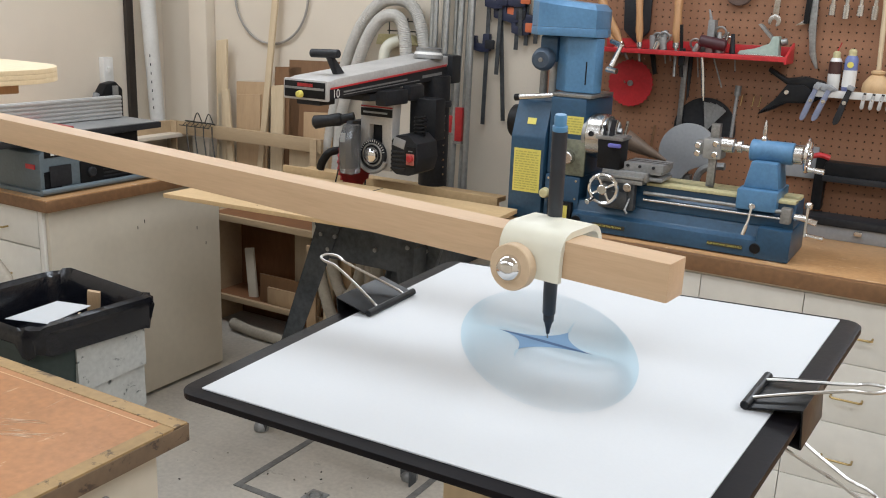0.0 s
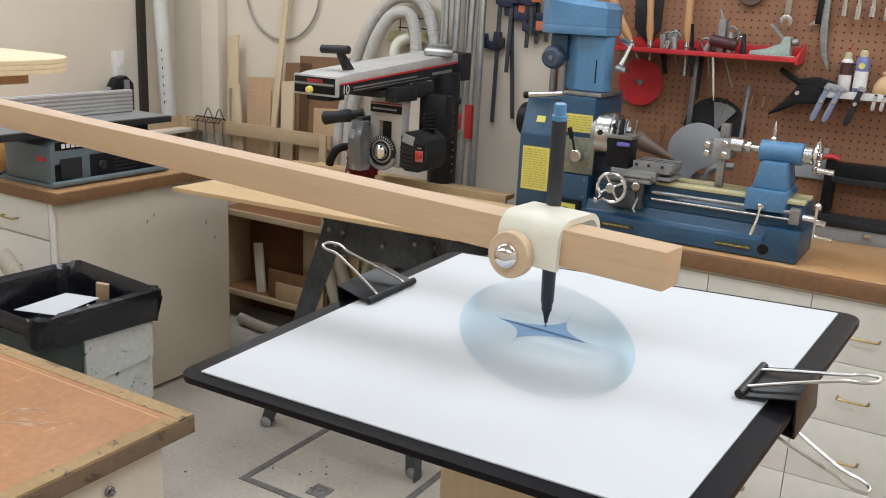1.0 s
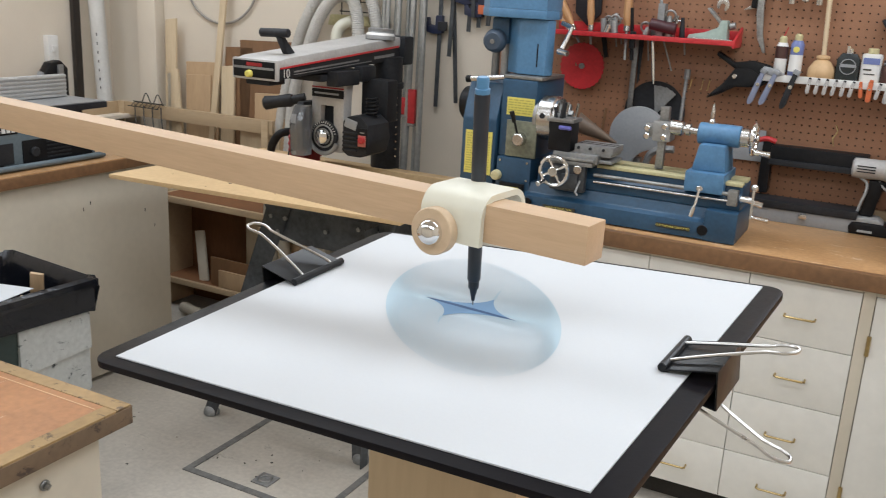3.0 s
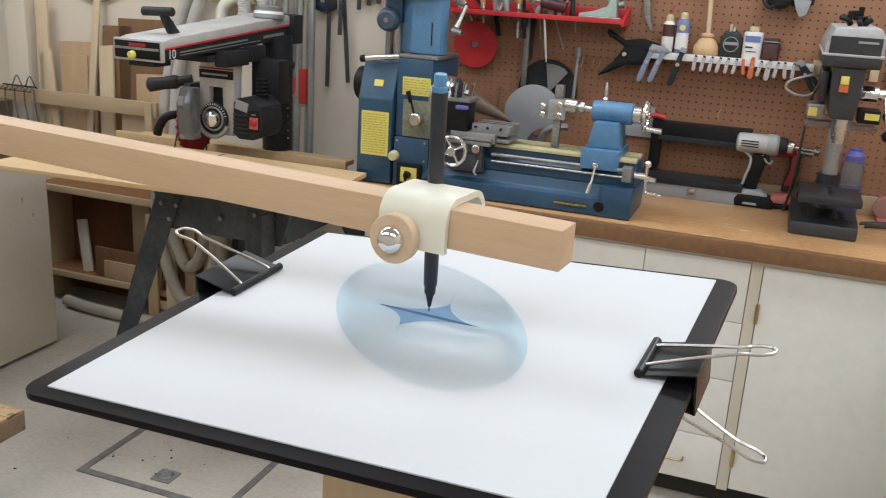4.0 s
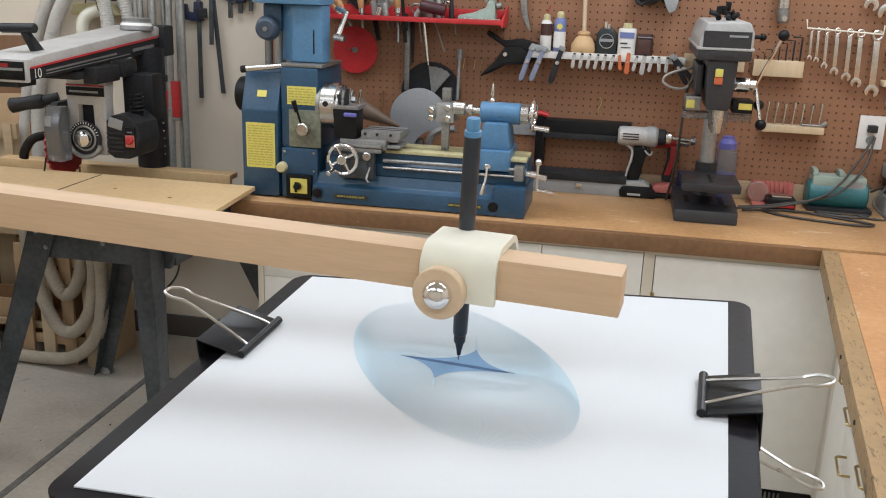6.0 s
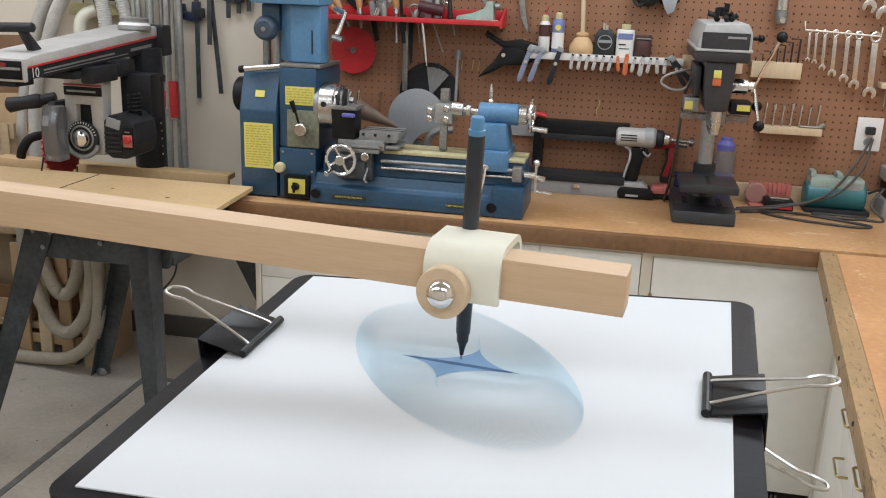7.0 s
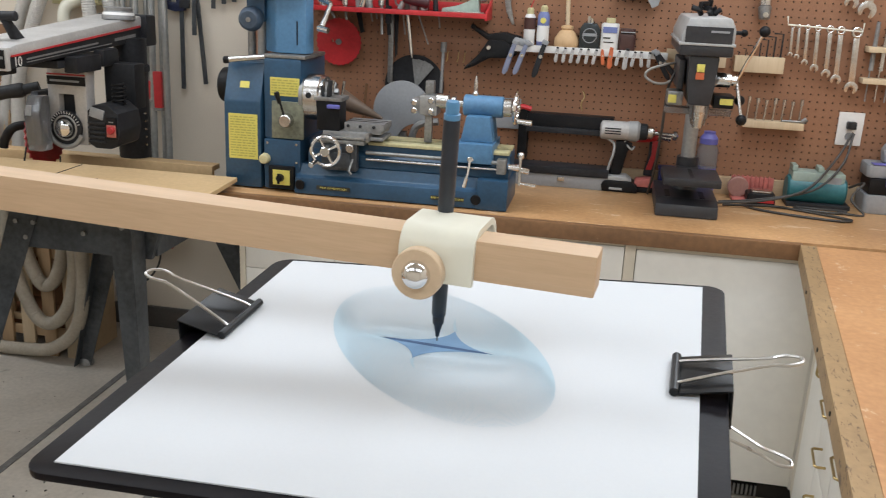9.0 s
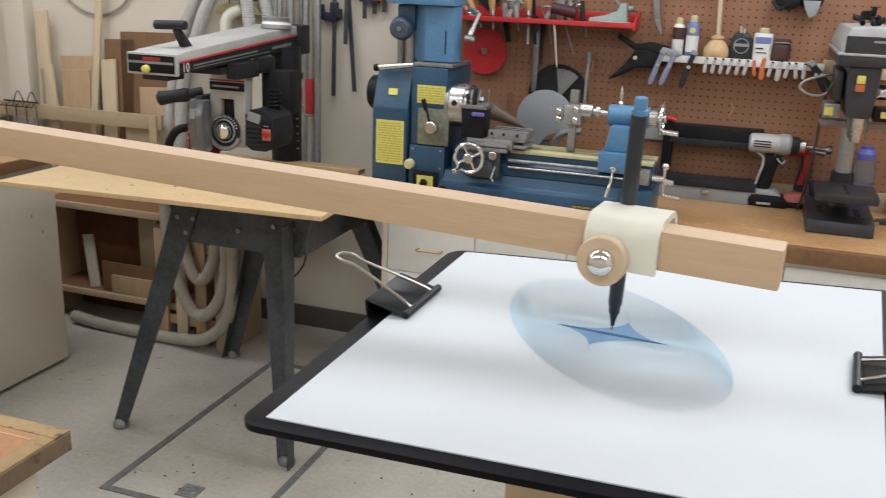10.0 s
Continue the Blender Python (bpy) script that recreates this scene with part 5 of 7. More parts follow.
for kx, ky, kr in ((-2.45, 1.64, 0.003), (-2.21, 1.70, 0.004), (-2.54, 1.845, 0.005), (-1.90, 1.81, 0.004), (-2.14, 1.99, 0.006), (-2.67, 1.72, 0.003)):
    g.spin([(kr, 0.0), (kr * 0.8, 0.0006)], (kx, ky, ZP + 0.0002), (0, 0, 1), 12)
ob = part("knot", g, M_BROWNCARD, saw)
ob["kind"] = "stuff"
part("frame_rail", G().box(-2.95, -1.90, 2.30, 2.34, ZT - 0.05, ZT - 0.017, 0.003), M_DARKWOOD, saw)
for y0 in (1.84, 2.44):
    part("apron", G().prism([(-2.37, 0.863), (-1.84, 0.863), (-1.88, 0.735), (-2.30, 0.735)], "y", y0, y0 + 0.02, 0.003), M_LEG, saw)
for x0 in (-2.35, -1.89):
    part("side_apron", G().box(x0, x0 + 0.02, 1.862, 2.438, 0.74, 0.86, 0.002), M_LEG, saw)


def leg(xt, xb, yt, yb, wt, wb, sx, sy):
    """A tapered steel angle: two flanges that meet at the outer corner."""
    g = G()
    z0, z1 = 0.006, 0.855
    th = 0.004
    for flange in (0, 1):
        pts = []
        for x, y, z, w in ((xb, yb, z0, wb), (xt, yt, z1, wt)):
            a = Vector((x, y, z))
            e = Vector((sx * w, 0, 0)) if flange == 0 else Vector((0, sy * w * 0.7, 0))
            n = Vector((0, sy * th, 0)) if flange == 0 else Vector((sx * th, 0, 0))
            pts.append((a, a + e, a + e + n, a + n))
        lo = [g.bm.verts.new(p) for p in pts[0]]
        hi = [g.bm.verts.new(p) for p in pts[1]]
        g.bm.faces.new(lo[::-1])
        g.bm.faces.new(hi)
        for i in range(4):
            g.bm.faces.new((lo[i], lo[(i + 1) % 4], hi[(i + 1) % 4], hi[i]))
    ob = part("leg", g, M_LEG, saw)
    part("foot", G().spin([(0.022, 0.0), (0.029, 0.003), (0.030, 0.016), (0.024, 0.028), (0.014, 0.034)], (xb + sx * wb / 2, yb + 0.012, 0.0), (0, 0, 1), 16), M_CAST, ob)


leg(-2.35, -2.625, 1.836, 1.80, 0.10, 0.055, 1, 1)
leg(-1.90, -1.890, 1.836, 1.80, -0.115, -0.06, 1, 1)
leg(-2.35, -2.60, 2.462, 2.52, 0.09, 0.055, 1, -1)
leg(-1.99, -1.63, 2.462, 2.52, -0.085, -0.055, 1, -1)
g = G()
for x, z in ((-2.33, 0.82), (-2.27, 0.82), (-2.30, 0.77), (-1.97, 0.83), (-1.90, 0.83), (-1.93, 0.78), (-2.10, 0.80)):
    g.cyl((x, 1.8385, z), (x, 1.83, z), 0.008, seg=8)
ob = part("bolt_heads", g, M_STEEL_DULL, saw)
ob["kind"] = "stuff"
part("paint_scrape", G().prism([(-1.995, 0.66), (-1.945, 0.69), (-1.93, 0.70), (-1.94, 0.685), (-1.985, 0.655)], "y", 1.8335, 1.8355), M_WHITE, saw)
# column and arm
part("column_base", G().box(-2.42, -2.26, 2.60, 2.70, ZT - 0.06, ZT - 0.02, 0.006), M_SAWGREY, saw)
part("column", G().cyl((-2.34, 2.605, ZT - 0.02), (-2.34, 2.605, 1.335), 0.060, seg=28), M_SAWGREY, saw)
g = G()
for k in range(9):
    g.cyl((-2.275, 2.57, 0.94 + 0.03 * k), (-2.270, 2.567, 0.94 + 0.03 * k), 0.004, seg=8)
ob = part("column_rivets", g, M_STEEL, saw)
ob["kind"] = "stuff"
part("column_ring", G().cyl((-2.34, 2.60, 1.21), (-2.34, 2.60, 1.235), 0.070, seg=28, rim=0.003), M_SAWGREY, saw)
body = part("arm", G().prism([(1.862, 1.318), (1.862, 1.348), (1.90, 1.356), (2.665, 1.413), (2.665, 1.372)], "x", -2.502, -2.320, 0.008), M_SILVER, saw, "dusty silver arm cover")
part("arm_lower", G().prism([(1.862, 1.284), (1.862, 1.3175), (2.665, 1.3715), (2.665, 1.322)], "x", -2.498, -2.324, 0.003), M_SAWGREY, saw)


def on_arm(y, f):
    """A height on the arm's side: f 0 at the foot of the dark band, 1 at its top."""
    s = (y - 1.862) / 0.803
    return 1.286 + s * 0.037 + f * (0.030 + s * 0.014)


g = G().prism([(1.87, on_arm(1.87, 1.12)), (1.87, on_arm(1.87, 1.30)), (2.65, on_arm(2.65, 1.30)), (2.65, on_arm(2.65, 1.12))], "x", -2.3215, -2.3185)
part("red_stripe", g, M_RED, body)
g = G().prism([(1.95, on_arm(1.95, 0.50)), (1.95, on_arm(1.95, 0.66)), (2.36, on_arm(2.36, 0.66)), (2.36, on_arm(2.36, 0.50))], "x", -2.3245, -2.3225)
g.prism([(1.95, on_arm(1.95, 0.24)), (1.95, on_arm(1.95, 0.32)), (2.45, on_arm(2.45, 0.32)), (2.45, on_arm(2.45, 0.24))], "x", -2.3245, -2.3225)
g.prism([(2.47, on_arm(2.47, 0.40)), (2.47, on_arm(2.47, 0.66)), (2.62, on_arm(2.62, 0.66)), (2.62, on_arm(2.62, 0.40))], "x", -2.3245, -2.3225)
part("print_bars", g, M_CAST, body)
writing("10", 0.042, Matrix.Translation((-2.3222, 1.905, on_arm(1.905, 0.5))) @ Euler((radians(90), 0, radians(90))).to_matrix().to_4x4(), M_WHITE, body)
part("nose_frame", G().box(-2.506, -2.316, 1.846, 1.862, 1.280, 1.350, 0.005), M_SILVER, saw)
nose = part("nose_plate", G().box(-2.498, -2.324, 1.842, 1.8455, 1.288, 1.343, 0.001), M_BLACK, saw)
part("nose_badge", G().box(-2.44, -2.375, 1.8395, 1.8425, 1.326, 1.337), M_RED_D, nose)
part("nose_band", G().box(-2.495, -2.327, 1.8405, 1.8425, 1.316, 1.324), M_CAST, nose)
part("lock_knob", G().cyl((-2.425, 1.842, 1.300), (-2.425, 1.822, 1.300), 0.013, 0.011, 18, 0.003), M_YELLOW, nose, "yellow lock knob")
part("under_lever", G().box(-2.46, -2.36, 1.86, 1.95, 1.262, 1.283, 0.005), M_SAWGREY, saw)
part("crank", G().prism([(1.985, 1.362), (2.03, 1.362), (1.965, 1.425), (1.945, 1.42)], "x", -2.40, -2.375, 0.004).cyl((-2.47, 1.955, 1.432), (-2.35, 1.955, 1.436), 0.015, seg=16, rim=0.003), M_CHAR, saw)
part("angle_scale", G().spin([(0.060, 0), (0.060, 0.012), (0.050, 0.030), (0.052, 0.042), (0.04, 0.046)], (-2.36, 2.57, 1.402), (0, 0.05, 1), 30), M_CAST, saw)
part("scale_ring", G().spin([(0.0585, 0.016), (0.0535, 0.026)], (-2.36, 2.57, 1.402), (0, 0.05, 1), 30), M_WHITE, saw)
part("arm_rear", G().box(-2.51, -2.30, 2.665, 2.74, 1.30, 1.415, 0.01), M_SAWGREY, saw)
# carriage, yoke, blade, motor
part("carriage", G().box(-2.47, -2.33, 2.12, 2.48, 1.262, 1.288, 0.004).box(-2.335, -2.285, 2.16, 2.31, 1.245, 1.30, 0.006).box(-2.33, -2.285, 2.33, 2.43, 1.252, 1.312, 0.012), M_SAWGREY, saw)
yoke = part("yoke", G().prism([(-2.462, 1.255), (-2.312, 1.255), (-2.318, 1.18), (-2.322, 0.985), (-2.362, 0.985), (-2.366, 1.16), (-2.424, 1.16), (-2.428, 0.985), (-2.468, 0.985), (-2.465, 1.18)], "y", 2.255, 2.31, 0.005), M_SILVER, saw, "silver motor yoke")
part("motor_arm", G().box(-2.325, -2.205, 2.385, 2.46, 1.10, 1.262, 0.008), M_SAWGREY, saw)
part("yoke_back", G().box(-2.43, -2.358, 2.285, 2.305, 0.995, 1.165, 0.003), M_SAWGREY, yoke)
part("yoke_bar", G().box(-2.462, -2.318, 2.2505, 2.2535, 1.192, 1.222), M_BLACK, yoke)
part("yoke_print", G().box(-2.45, -2.34, 2.2490, 2.2506, 1.203, 1.210), M_CASE, yoke)
part("yoke_red_line", G().box(-2.462, -2.318, 2.2505, 2.2535, 1.226, 1.231), M_RED_D, yoke)
part("bevel_plate", G().cyl((-2.398, 2.254, 1.045), (-2.398, 2.240, 1.045), 0.060, seg=36, rim=0.003), M_SAWGREY, yoke)
part("bevel_scale", G().ring((-2.398, 2.2395, 1.045), (0, 1, 0), 0.042, 0.0035, 36), M_POLE, yoke)
for k in range(15):
    a = radians(15 + 10.7 * k)
    ca, sa = math.cos(a), math.sin(a)
    part("scale_tick", G().cyl((-2.398 + 0.050 * ca, 2.2385, 1.045 + 0.050 * sa), (-2.398 + 0.058 * ca, 2.2385, 1.045 + 0.058 * sa), 0.0013, seg=6), M_WHITE, yoke)
part("bevel_knob", G().spin([(0.030, 0), (0.032, 0.004), (0.028, 0.018), (0.016, 0.026)], (-2.398, 2.238, 1.045), (0, -1, 0), 26), M_CHROME, yoke)
part("blade_guard", G().prism([(2.18, 0.99), (2.17, 1.09), (2.21, 1.17), (2.37, 1.17), (2.42, 1.07), (2.40, 0.99)], "x", -2.50, -2.47, 0.006), M_SAWGREY, saw)
part("clear_guard", G().prism([(2.16, 0.97), (2.15, 1.10), (2.18, 1.16), (2.22, 1.16), (2.22, 0.97)], "x", -2.495, -2.435, 0.008), M_CLEAR, saw)
g = G()
teeth = [(2.29 + (0.115 if i % 2 else 0.125) * math.cos(2 * math.pi * i / 60), 1.012 + (0.115 if i % 2 else 0.125) * math.sin(2 * math.pi * i / 60)) for i in range(60)]
g.prism(teeth, "x", -2.512, -2.506)
part("blade", g, M_RED_D, saw, "dark red circular saw blade")
part("bevel_rim", G().tube([(-2.398 + 0.066 * math.cos(radians(k)), 2.238, 1.045 + 0.066 * math.sin(radians(k))) for k in range(-165, -9, 12)], 0.0085, 10), M_POLE, yoke)
part("guard_label", G().box(-2.5035, -2.5005, 2.20, 2.235, 1.09, 1.14).box(-2.498, -2.474, 2.1715, 2.1740, 1.09, 1.125), M_WHITE, saw)
part("anti_kick_rod", G().cyl((-2.50, 2.16, 0.985), (-2.505, 2.13, 0.884), 0.003, seg=8).cyl((-2.40, 2.20, 0.95), (-2.36, 2.13, 0.884), 0.003, seg=8), M_BLACK, saw)
part("handle", G().cyl((-2.50, 2.26, 1.18), (-2.555, 2.235, 1.165), 0.018, seg=14).spin([(0.022, 0), (0.026, 0.01), (0.023, 0.06), (0.027, 0.11), (0.018, 0.118)], (-2.545, 2.24, 1.168), (-1, -0.35, -0.18), 16), M_CHAR, saw)
part("dust_elbow", G().tube(smooth_path([(-2.52, 2.24, 1.05), (-2.57, 2.2, 1.04), (-2.60, 2.19, 1.0), (-2.61, 2.19, 0.97)], 5), 0.016, 12), M_BLACK, saw)
mot = part("motor", G().prism([(-2.300, 1.0), (-2.300, 1.115), (-2.28, 1.135), (-2.225, 1.14), (-2.185, 1.11), (-2.178, 1.05), (-2.190, 1.0), (-2.22, 0.985), (-2.275, 0.985)], "y", 2.22, 2.37, 0.010), M_SAWGREY, saw)
part("motor_plate", G().box(-0.026, 0.026, -0.002, 0.002, -0.017, 0.017, 0.001, pose(-2.262, 2.2185, 1.108, 0, 14)), M_CASE, mot)
for k in range(5):
    part("fin", G().box(-2.296, -2.232, 2.2135, 2.2195, 1.006 + 0.016 * k, 1.014 + 0.016 * k, 0.002), M_CHAR, mot)
part("switch_panel", G().box(-2.226, -2.188, 2.212, 2.2195, 1.02, 1.098, 0.003), M_BLACK, mot)
part("reset_button", G().cyl((-2.205, 2.2125, 1.055), (-2.205, 2.196, 1.055), 0.013, seg=18, rim=0.003), M_RED, mot, "red reset button")
part("switch_frame", G().box(-2.224, -2.190, 2.2095, 2.2122, 1.030, 1.072, 0.001), M_PINKRED, mot)
part("vent_slot", G().box(-2.216, -2.198, 2.2105, 2.2125, 1.080, 1.084), M_CAST, mot)
coil = [(-2.222 + 0.021 * math.cos(k * 0.5), 2.30 + 0.021 * math.sin(k * 0.5), 1.135 + 0.0011 * k) for k in range(64)]
part("coiled_cord", G().tube(coil, 0.004, 8), M_BLACK, saw)
part("hanging_cord", G().tube(smooth_path([(-2.19, 2.46, 0.74), (-2.18, 2.465, 0.60), (-2.19, 2.465, 0.50), (-2.24, 2.46, 0.43), (-2.28, 2.46, 0.42)], 6), 0.004), M_CORD, saw)
part("red_switch", G().box(-2.15, -2.12, 2.445, 2.459, 0.57, 0.63, 0.004).cyl((-2.135, 2.452, 0.63), (-2.135, 2.452, 0.745), 0.003, seg=8), M_RED_D, saw)

# ---- dust hose, brush and pipes behind the saw ----
def hose(pts, r, material, label, n=14):
    return solo("dust_hose", G().tube(smooth_path(pts, n), r, 12, ridge=0.07), material, label, "hose", "dust hoses")


hose([(-3.16, 2.93, 0.72), (-3.12, 2.93, 1.0), (-3.06, 2.93, 1.25), (-2.97, 2.93, 1.47), (-2.86, 2.93, 1.60), (-2.74, 2.93, 1.63), (-2.65, 2.93, 1.58), (-2.60, 2.93, 1.42), (-2.60, 2.93, 1.2)], 0.027, M_HOSE, "grey ribbed dust hose looped on the wall", 34)
hose([(-3.06, 2.90, 0.8), (-3.03, 2.90, 1.1), (-2.95, 2.89, 1.3), (-2.88, 2.88, 1.45), (-2.80, 2.88, 1.545), (-2.71, 2.88, 1.55), (-2.67, 2.88, 1.45), (-2.665, 2.88, 1.25)], 0.027, M_HOSE, "grey ribbed dust hose looped on the wall", 34)
nozzle = thing("vacuum_nozzle", (-2.76, 2.97, 1.4), "cream plastic floor nozzle hung on a wire grid", "vacuum nozzle")
part("head", G().prism([(-2.875, 1.425), (-2.86, 1.475), (-2.68, 1.475), (-2.635, 1.43)], "y", 2.94, 2.985, 0.008), M_CREAM, nozzle)
part("neck", G().tube(smooth_path([(-2.74, 2.94, 1.45), (-2.78, 2.92, 1.43), (-2.80, 2.91, 1.39), (-2.80, 2.91, 1.30)], 5), 0.026, 12), M_COLLAR, nozzle)
g = G()
for k in range(4):
    g.cyl((-2.82 + 0.05 * k, 2.975, 1.475), (-2.82 + 0.05 * k, 2.975, 1.55), 0.003, seg=6)
for z in (1.49, 1.535):
    g.cyl((-2.83, 2.975, z), (-2.64, 2.975, z), 0.003, seg=6)
solo("wire_grid", g, M_BASKET, "small dark wire hanging grid on the wall", "wire grid")
loop_pts = [(-3.54 + 0.235 * math.cos(k), 2.985, 1.625 + 0.235 * math.sin(k)) for k in [2 * math.pi * i / 48 for i in range(48)]]
solo("cable_loop", G().tube(loop_pts, 0.006, 8, True), M_CORDG, "round loop of grey cable hung on the wall", "cable")

solo("pipe_bracket", G().box(-2.62, -2.28, 2.84, 2.998, 0.59, 0.62, 0.003), M_RAIL, "wooden bracket on the wall that carries the pipes", "bracket")
for i, (x, r, y) in enumerate(((-2.56, 0.013, 2.95), (-2.525, 0.011, 2.92), (-2.495, 0.014, 2.95), (-2.465, 0.012, 2.91), (-2.44, 0.010, 2.95), (-2.405, 0.014, 2.93), (-2.375, 0.011, 2.95), (-2.345, 0.013, 2.92))):
    lean = 0.01 * math.sin(i * 2.1)
    solo("metal_pipe", G().cyl((x + lean, y - 0.045, 0.62), (x - lean, y, 2.3 + 0.05 * (i % 3)), r, seg=14), M_CONDUIT, "long galvanised metal pipe leaning on the wall", "pipe", "pipes leaning on the wall")


def bar_clamp(x, y, z_top, z_bot, head, tilt, grip):
    t = thing("bar_clamp", (x, y, z_bot), "steel bar clamp with dark blue jaws hung on the wall", "bar clamp", "bar clamps on the wall")
    part("bar", G().box(-0.009, 0.009, -0.003, 0.003, 0, z_top - z_bot, 0.001, pose(0, 0, 0, 0, tilt)), M_LEG, t, local=True)
    h = head - z_bot
    part("jaw", G().prism([(-0.065, h - 0.04), (-0.07, h + 0.02), (-0.05, h + 0.02), (-0.045, h - 0.01), (-0.015, h - 0.015), (-0.012, h + 0.03), (0.018, h + 0.03), (0.02, h - 0.045), (-0.02, h - 0.05)], "y", -0.014, 0.014, 0.004), M_NAVY, t, local=True)
    part("grip", G().box(0.0, 0.045, -0.018, -0.004, h - 0.035, h + 0.005, 0.006), grip, t, local=True)


bar_clamp(-2.31, 2.975, 1.62, 1.105, 1.47, 0.5, M_CHAR)
bar_clamp(-2.21, 2.975, 1.75, 1.13, 1.61, -4.5, M_ORANGE)
bar_clamp(-2.165, 2.97, 1.75, 1.44, 1.60, 1.0, M_CHAR)
bar_clamp(-2.12, 2.972, 1.75, 1.46, 1.55, -1.0, M_ORANGE)
bar_clamp(-2.075, 2.97, 1.75, 1.47, 1.60, 0.8, M_NAVY)
bar_clamp(-2.245, 2.955, 1.80, 1.33, 1.655, 1.5, M_NAVY)
bar_clamp(-2.14, 2.955, 1.80, 1.50, 1.665, -2.0, M_ORANGE)
for x, z, h in ((-2.425, 1.065, 0.075), (-2.385, 1.03, 0.15)):
    c = thing("pipe_clamp", (x, 2.89, z), "red pipe clamp jaw on a galvanised pipe", "pipe clamp", "red pipe clamps")
    part("jaw", G().box(x - 0.018, x + 0.018, 2.885, 2.905, z, z + h, 0.004), M_RED, c)
    part("pad", G().box(x - 0.02, x + 0.02, 2.882, 2.905, z - 0.012, z - 0.001, 0.002), M_STEEL_DULL, c)

# ---- offcuts and planks along the wall, rail in front ----
solo("wall_rail", G().box(-4.12, -3.12, 2.85, 2.87, 0.895, 0.962, 0.003), M_RAIL, "long tan wooden rail of the offcut bin", "rail")
solo("rail_return", G().box(-4.14, -4.12, 2.45, 2.87, 0.895, 0.962, 0.003), M_RAIL, "short tan wooden rail of the offcut bin", "rail")
rail_posts = thing("offcut_bin_frame", (-3.7, 2.65, 0), "tan wooden uprights of the offcut bin", "frame")
for x in (-4.1, -3.16):
    part("upright", G().box(x - 0.02, x + 0.02, 2.84, 2.849, 0, 0.962, 0.002), M_RAIL, rail_posts)


def board(x0, x1, z1, y, lean, material, label, skew=0.0):
    g = G().prism([(0, 0), (x1 - x0, 0), (x1 - x0 + skew, z1), (skew, z1 - 0.01)], "y", 0, 0.014, 0.002)
    bmesh.ops.transform(g.bm, matrix=pose(x0, y, 0.002, -lean), verts=g.bm.verts[:])
    solo("offcut_board", g, material, label, "board", "offcuts leaning on the wall")


board(-3.86, -3.79, 1.40, 2.89, 1.6, M_PALE, "tall narrow pale offcut leaning on the wall")
board(-3.74, -3.53, 1.20, 2.91, 1.6, M_TANCARD, "tan plywood offcut leaning on the wall")
board(-3.73, -3.57, 1.135, 2.90, 1.6, M_TANCARD, "smaller tan plywood offcut in front")
board(-3.82, -3.795, 1.13, 2.89, 1.6, M_CAB, "thin grey offcut strip leaning on the wall", -0.03)
board(-3.70, -3.66, 1.15, 2.88, 1.6, M_PALE, "narrow pale lath leaning on the wall", -0.11)
board(-3.50, -3.42, 1.195, 2.90, 1.6, M_PALE, "pale plank offcut leaning on the wall")
board(-3.55, -3.38, 1.29, 2.92, 1.6, M_BROWNCARD, "dark brown offcut leaning on the wall", 0.06)
board(-3.40, -3.06, 1.33, 2.92, 1.6, M_BROWNCARD, "wide dark brown board leaning on the wall")
board(-3.28, -3.10, 1.085, 2.89, 1.6, M_TANCARD, "brown offcut leaning on the wall")
board(-3.36, -3.12, 0.93, 2.88, 1.6, M_PALE, "low pale offcut behind the rail")
g = G().box(-0.018, 0.018, 0, 0.014, 0, 1.95, 0.002)
bmesh.ops.transform(g.bm, matrix=pose(-3.640, 2.885, 0.003, -2.2, 5.6), verts=g.bm.verts[:])
solo("long_stick", g, M_PALE, "long pale wooden stick leaning on the wall", "stick")

rack = thing("wire_rack", (-3.9, 2.86, 0.9), "dark wire rack hooked over the wooden rail", "wire rack")
g = G()
for k in range(7):
    x = -4.0 + 0.03 * k
    g.tube([(x, 2.90, 0.95), (x, 2.84, 0.97), (x + 0.01, 2.80, 0.95)], 0.0022, 6)
for k in range(4):
    x = -4.0 + 0.06 * k
    g.tube([(x, 2.84, 0.955), (x + 0.02, 2.82, 0.90), (x + 0.055, 2.80, 0.80)], 0.003, 6)
for y, z in ((2.90, 0.952), (2.84, 0.972), (2.80, 0.952)):
    g.cyl((-4.01, y, z), (-3.80, y, z), 0.0028, seg=6)
g.tube(smooth_path([(-3.95, 2.84, 0.97), (-3.92, 2.84, 1.02), (-3.89, 2.84, 0.975)], 5), 0.0028, 6)
g.tube(smooth_path([(-3.87, 2.84, 0.97), (-3.84, 2.84, 1.02), (-3.81, 2.84, 0.975)], 5), 0.0028, 6)
part("wires", g, M_BASKET, rack)

pvc = thing("white_pipe", (-4.22, 2.8, 0), "tall white plastic pipe with dark print leaning in the corner", "pipe")
part("pipe", G().cyl((-4.20, 2.83, 0.9), (-4.26, 2.80, 2.4), 0.039, seg=24), M_PVC, pvc)
g = G()
for k in range(7):
    g.box(-4.186 - 0.0019 * k, -4.183 - 0.0019 * k, 2.7860, 2.7895, 1.02 + 0.045 * k, 1.034 + 0.045 * k)
ob = part("printed_marks", g, M_CHAR, pvc)
ob["kind"] = "stuff"
solo("dark_board", G().box(-4.315, -4.29, 2.73, 2.775, 0.9, 2.4, 0.003), M_DARKPIPE, "dark stained tall board against the wall", "board")
solo("corner_ledge", G().box(-4.32, -4.05, 2.35, 2.98, 0.88, 0.90, 0.002), M_WALL, "cream painted ledge in the corner", "ledge")
swt = thing("wall_switch", (-4.3, 2.59, 1.2), "white plastic wall box with a light switch", "wall switch")
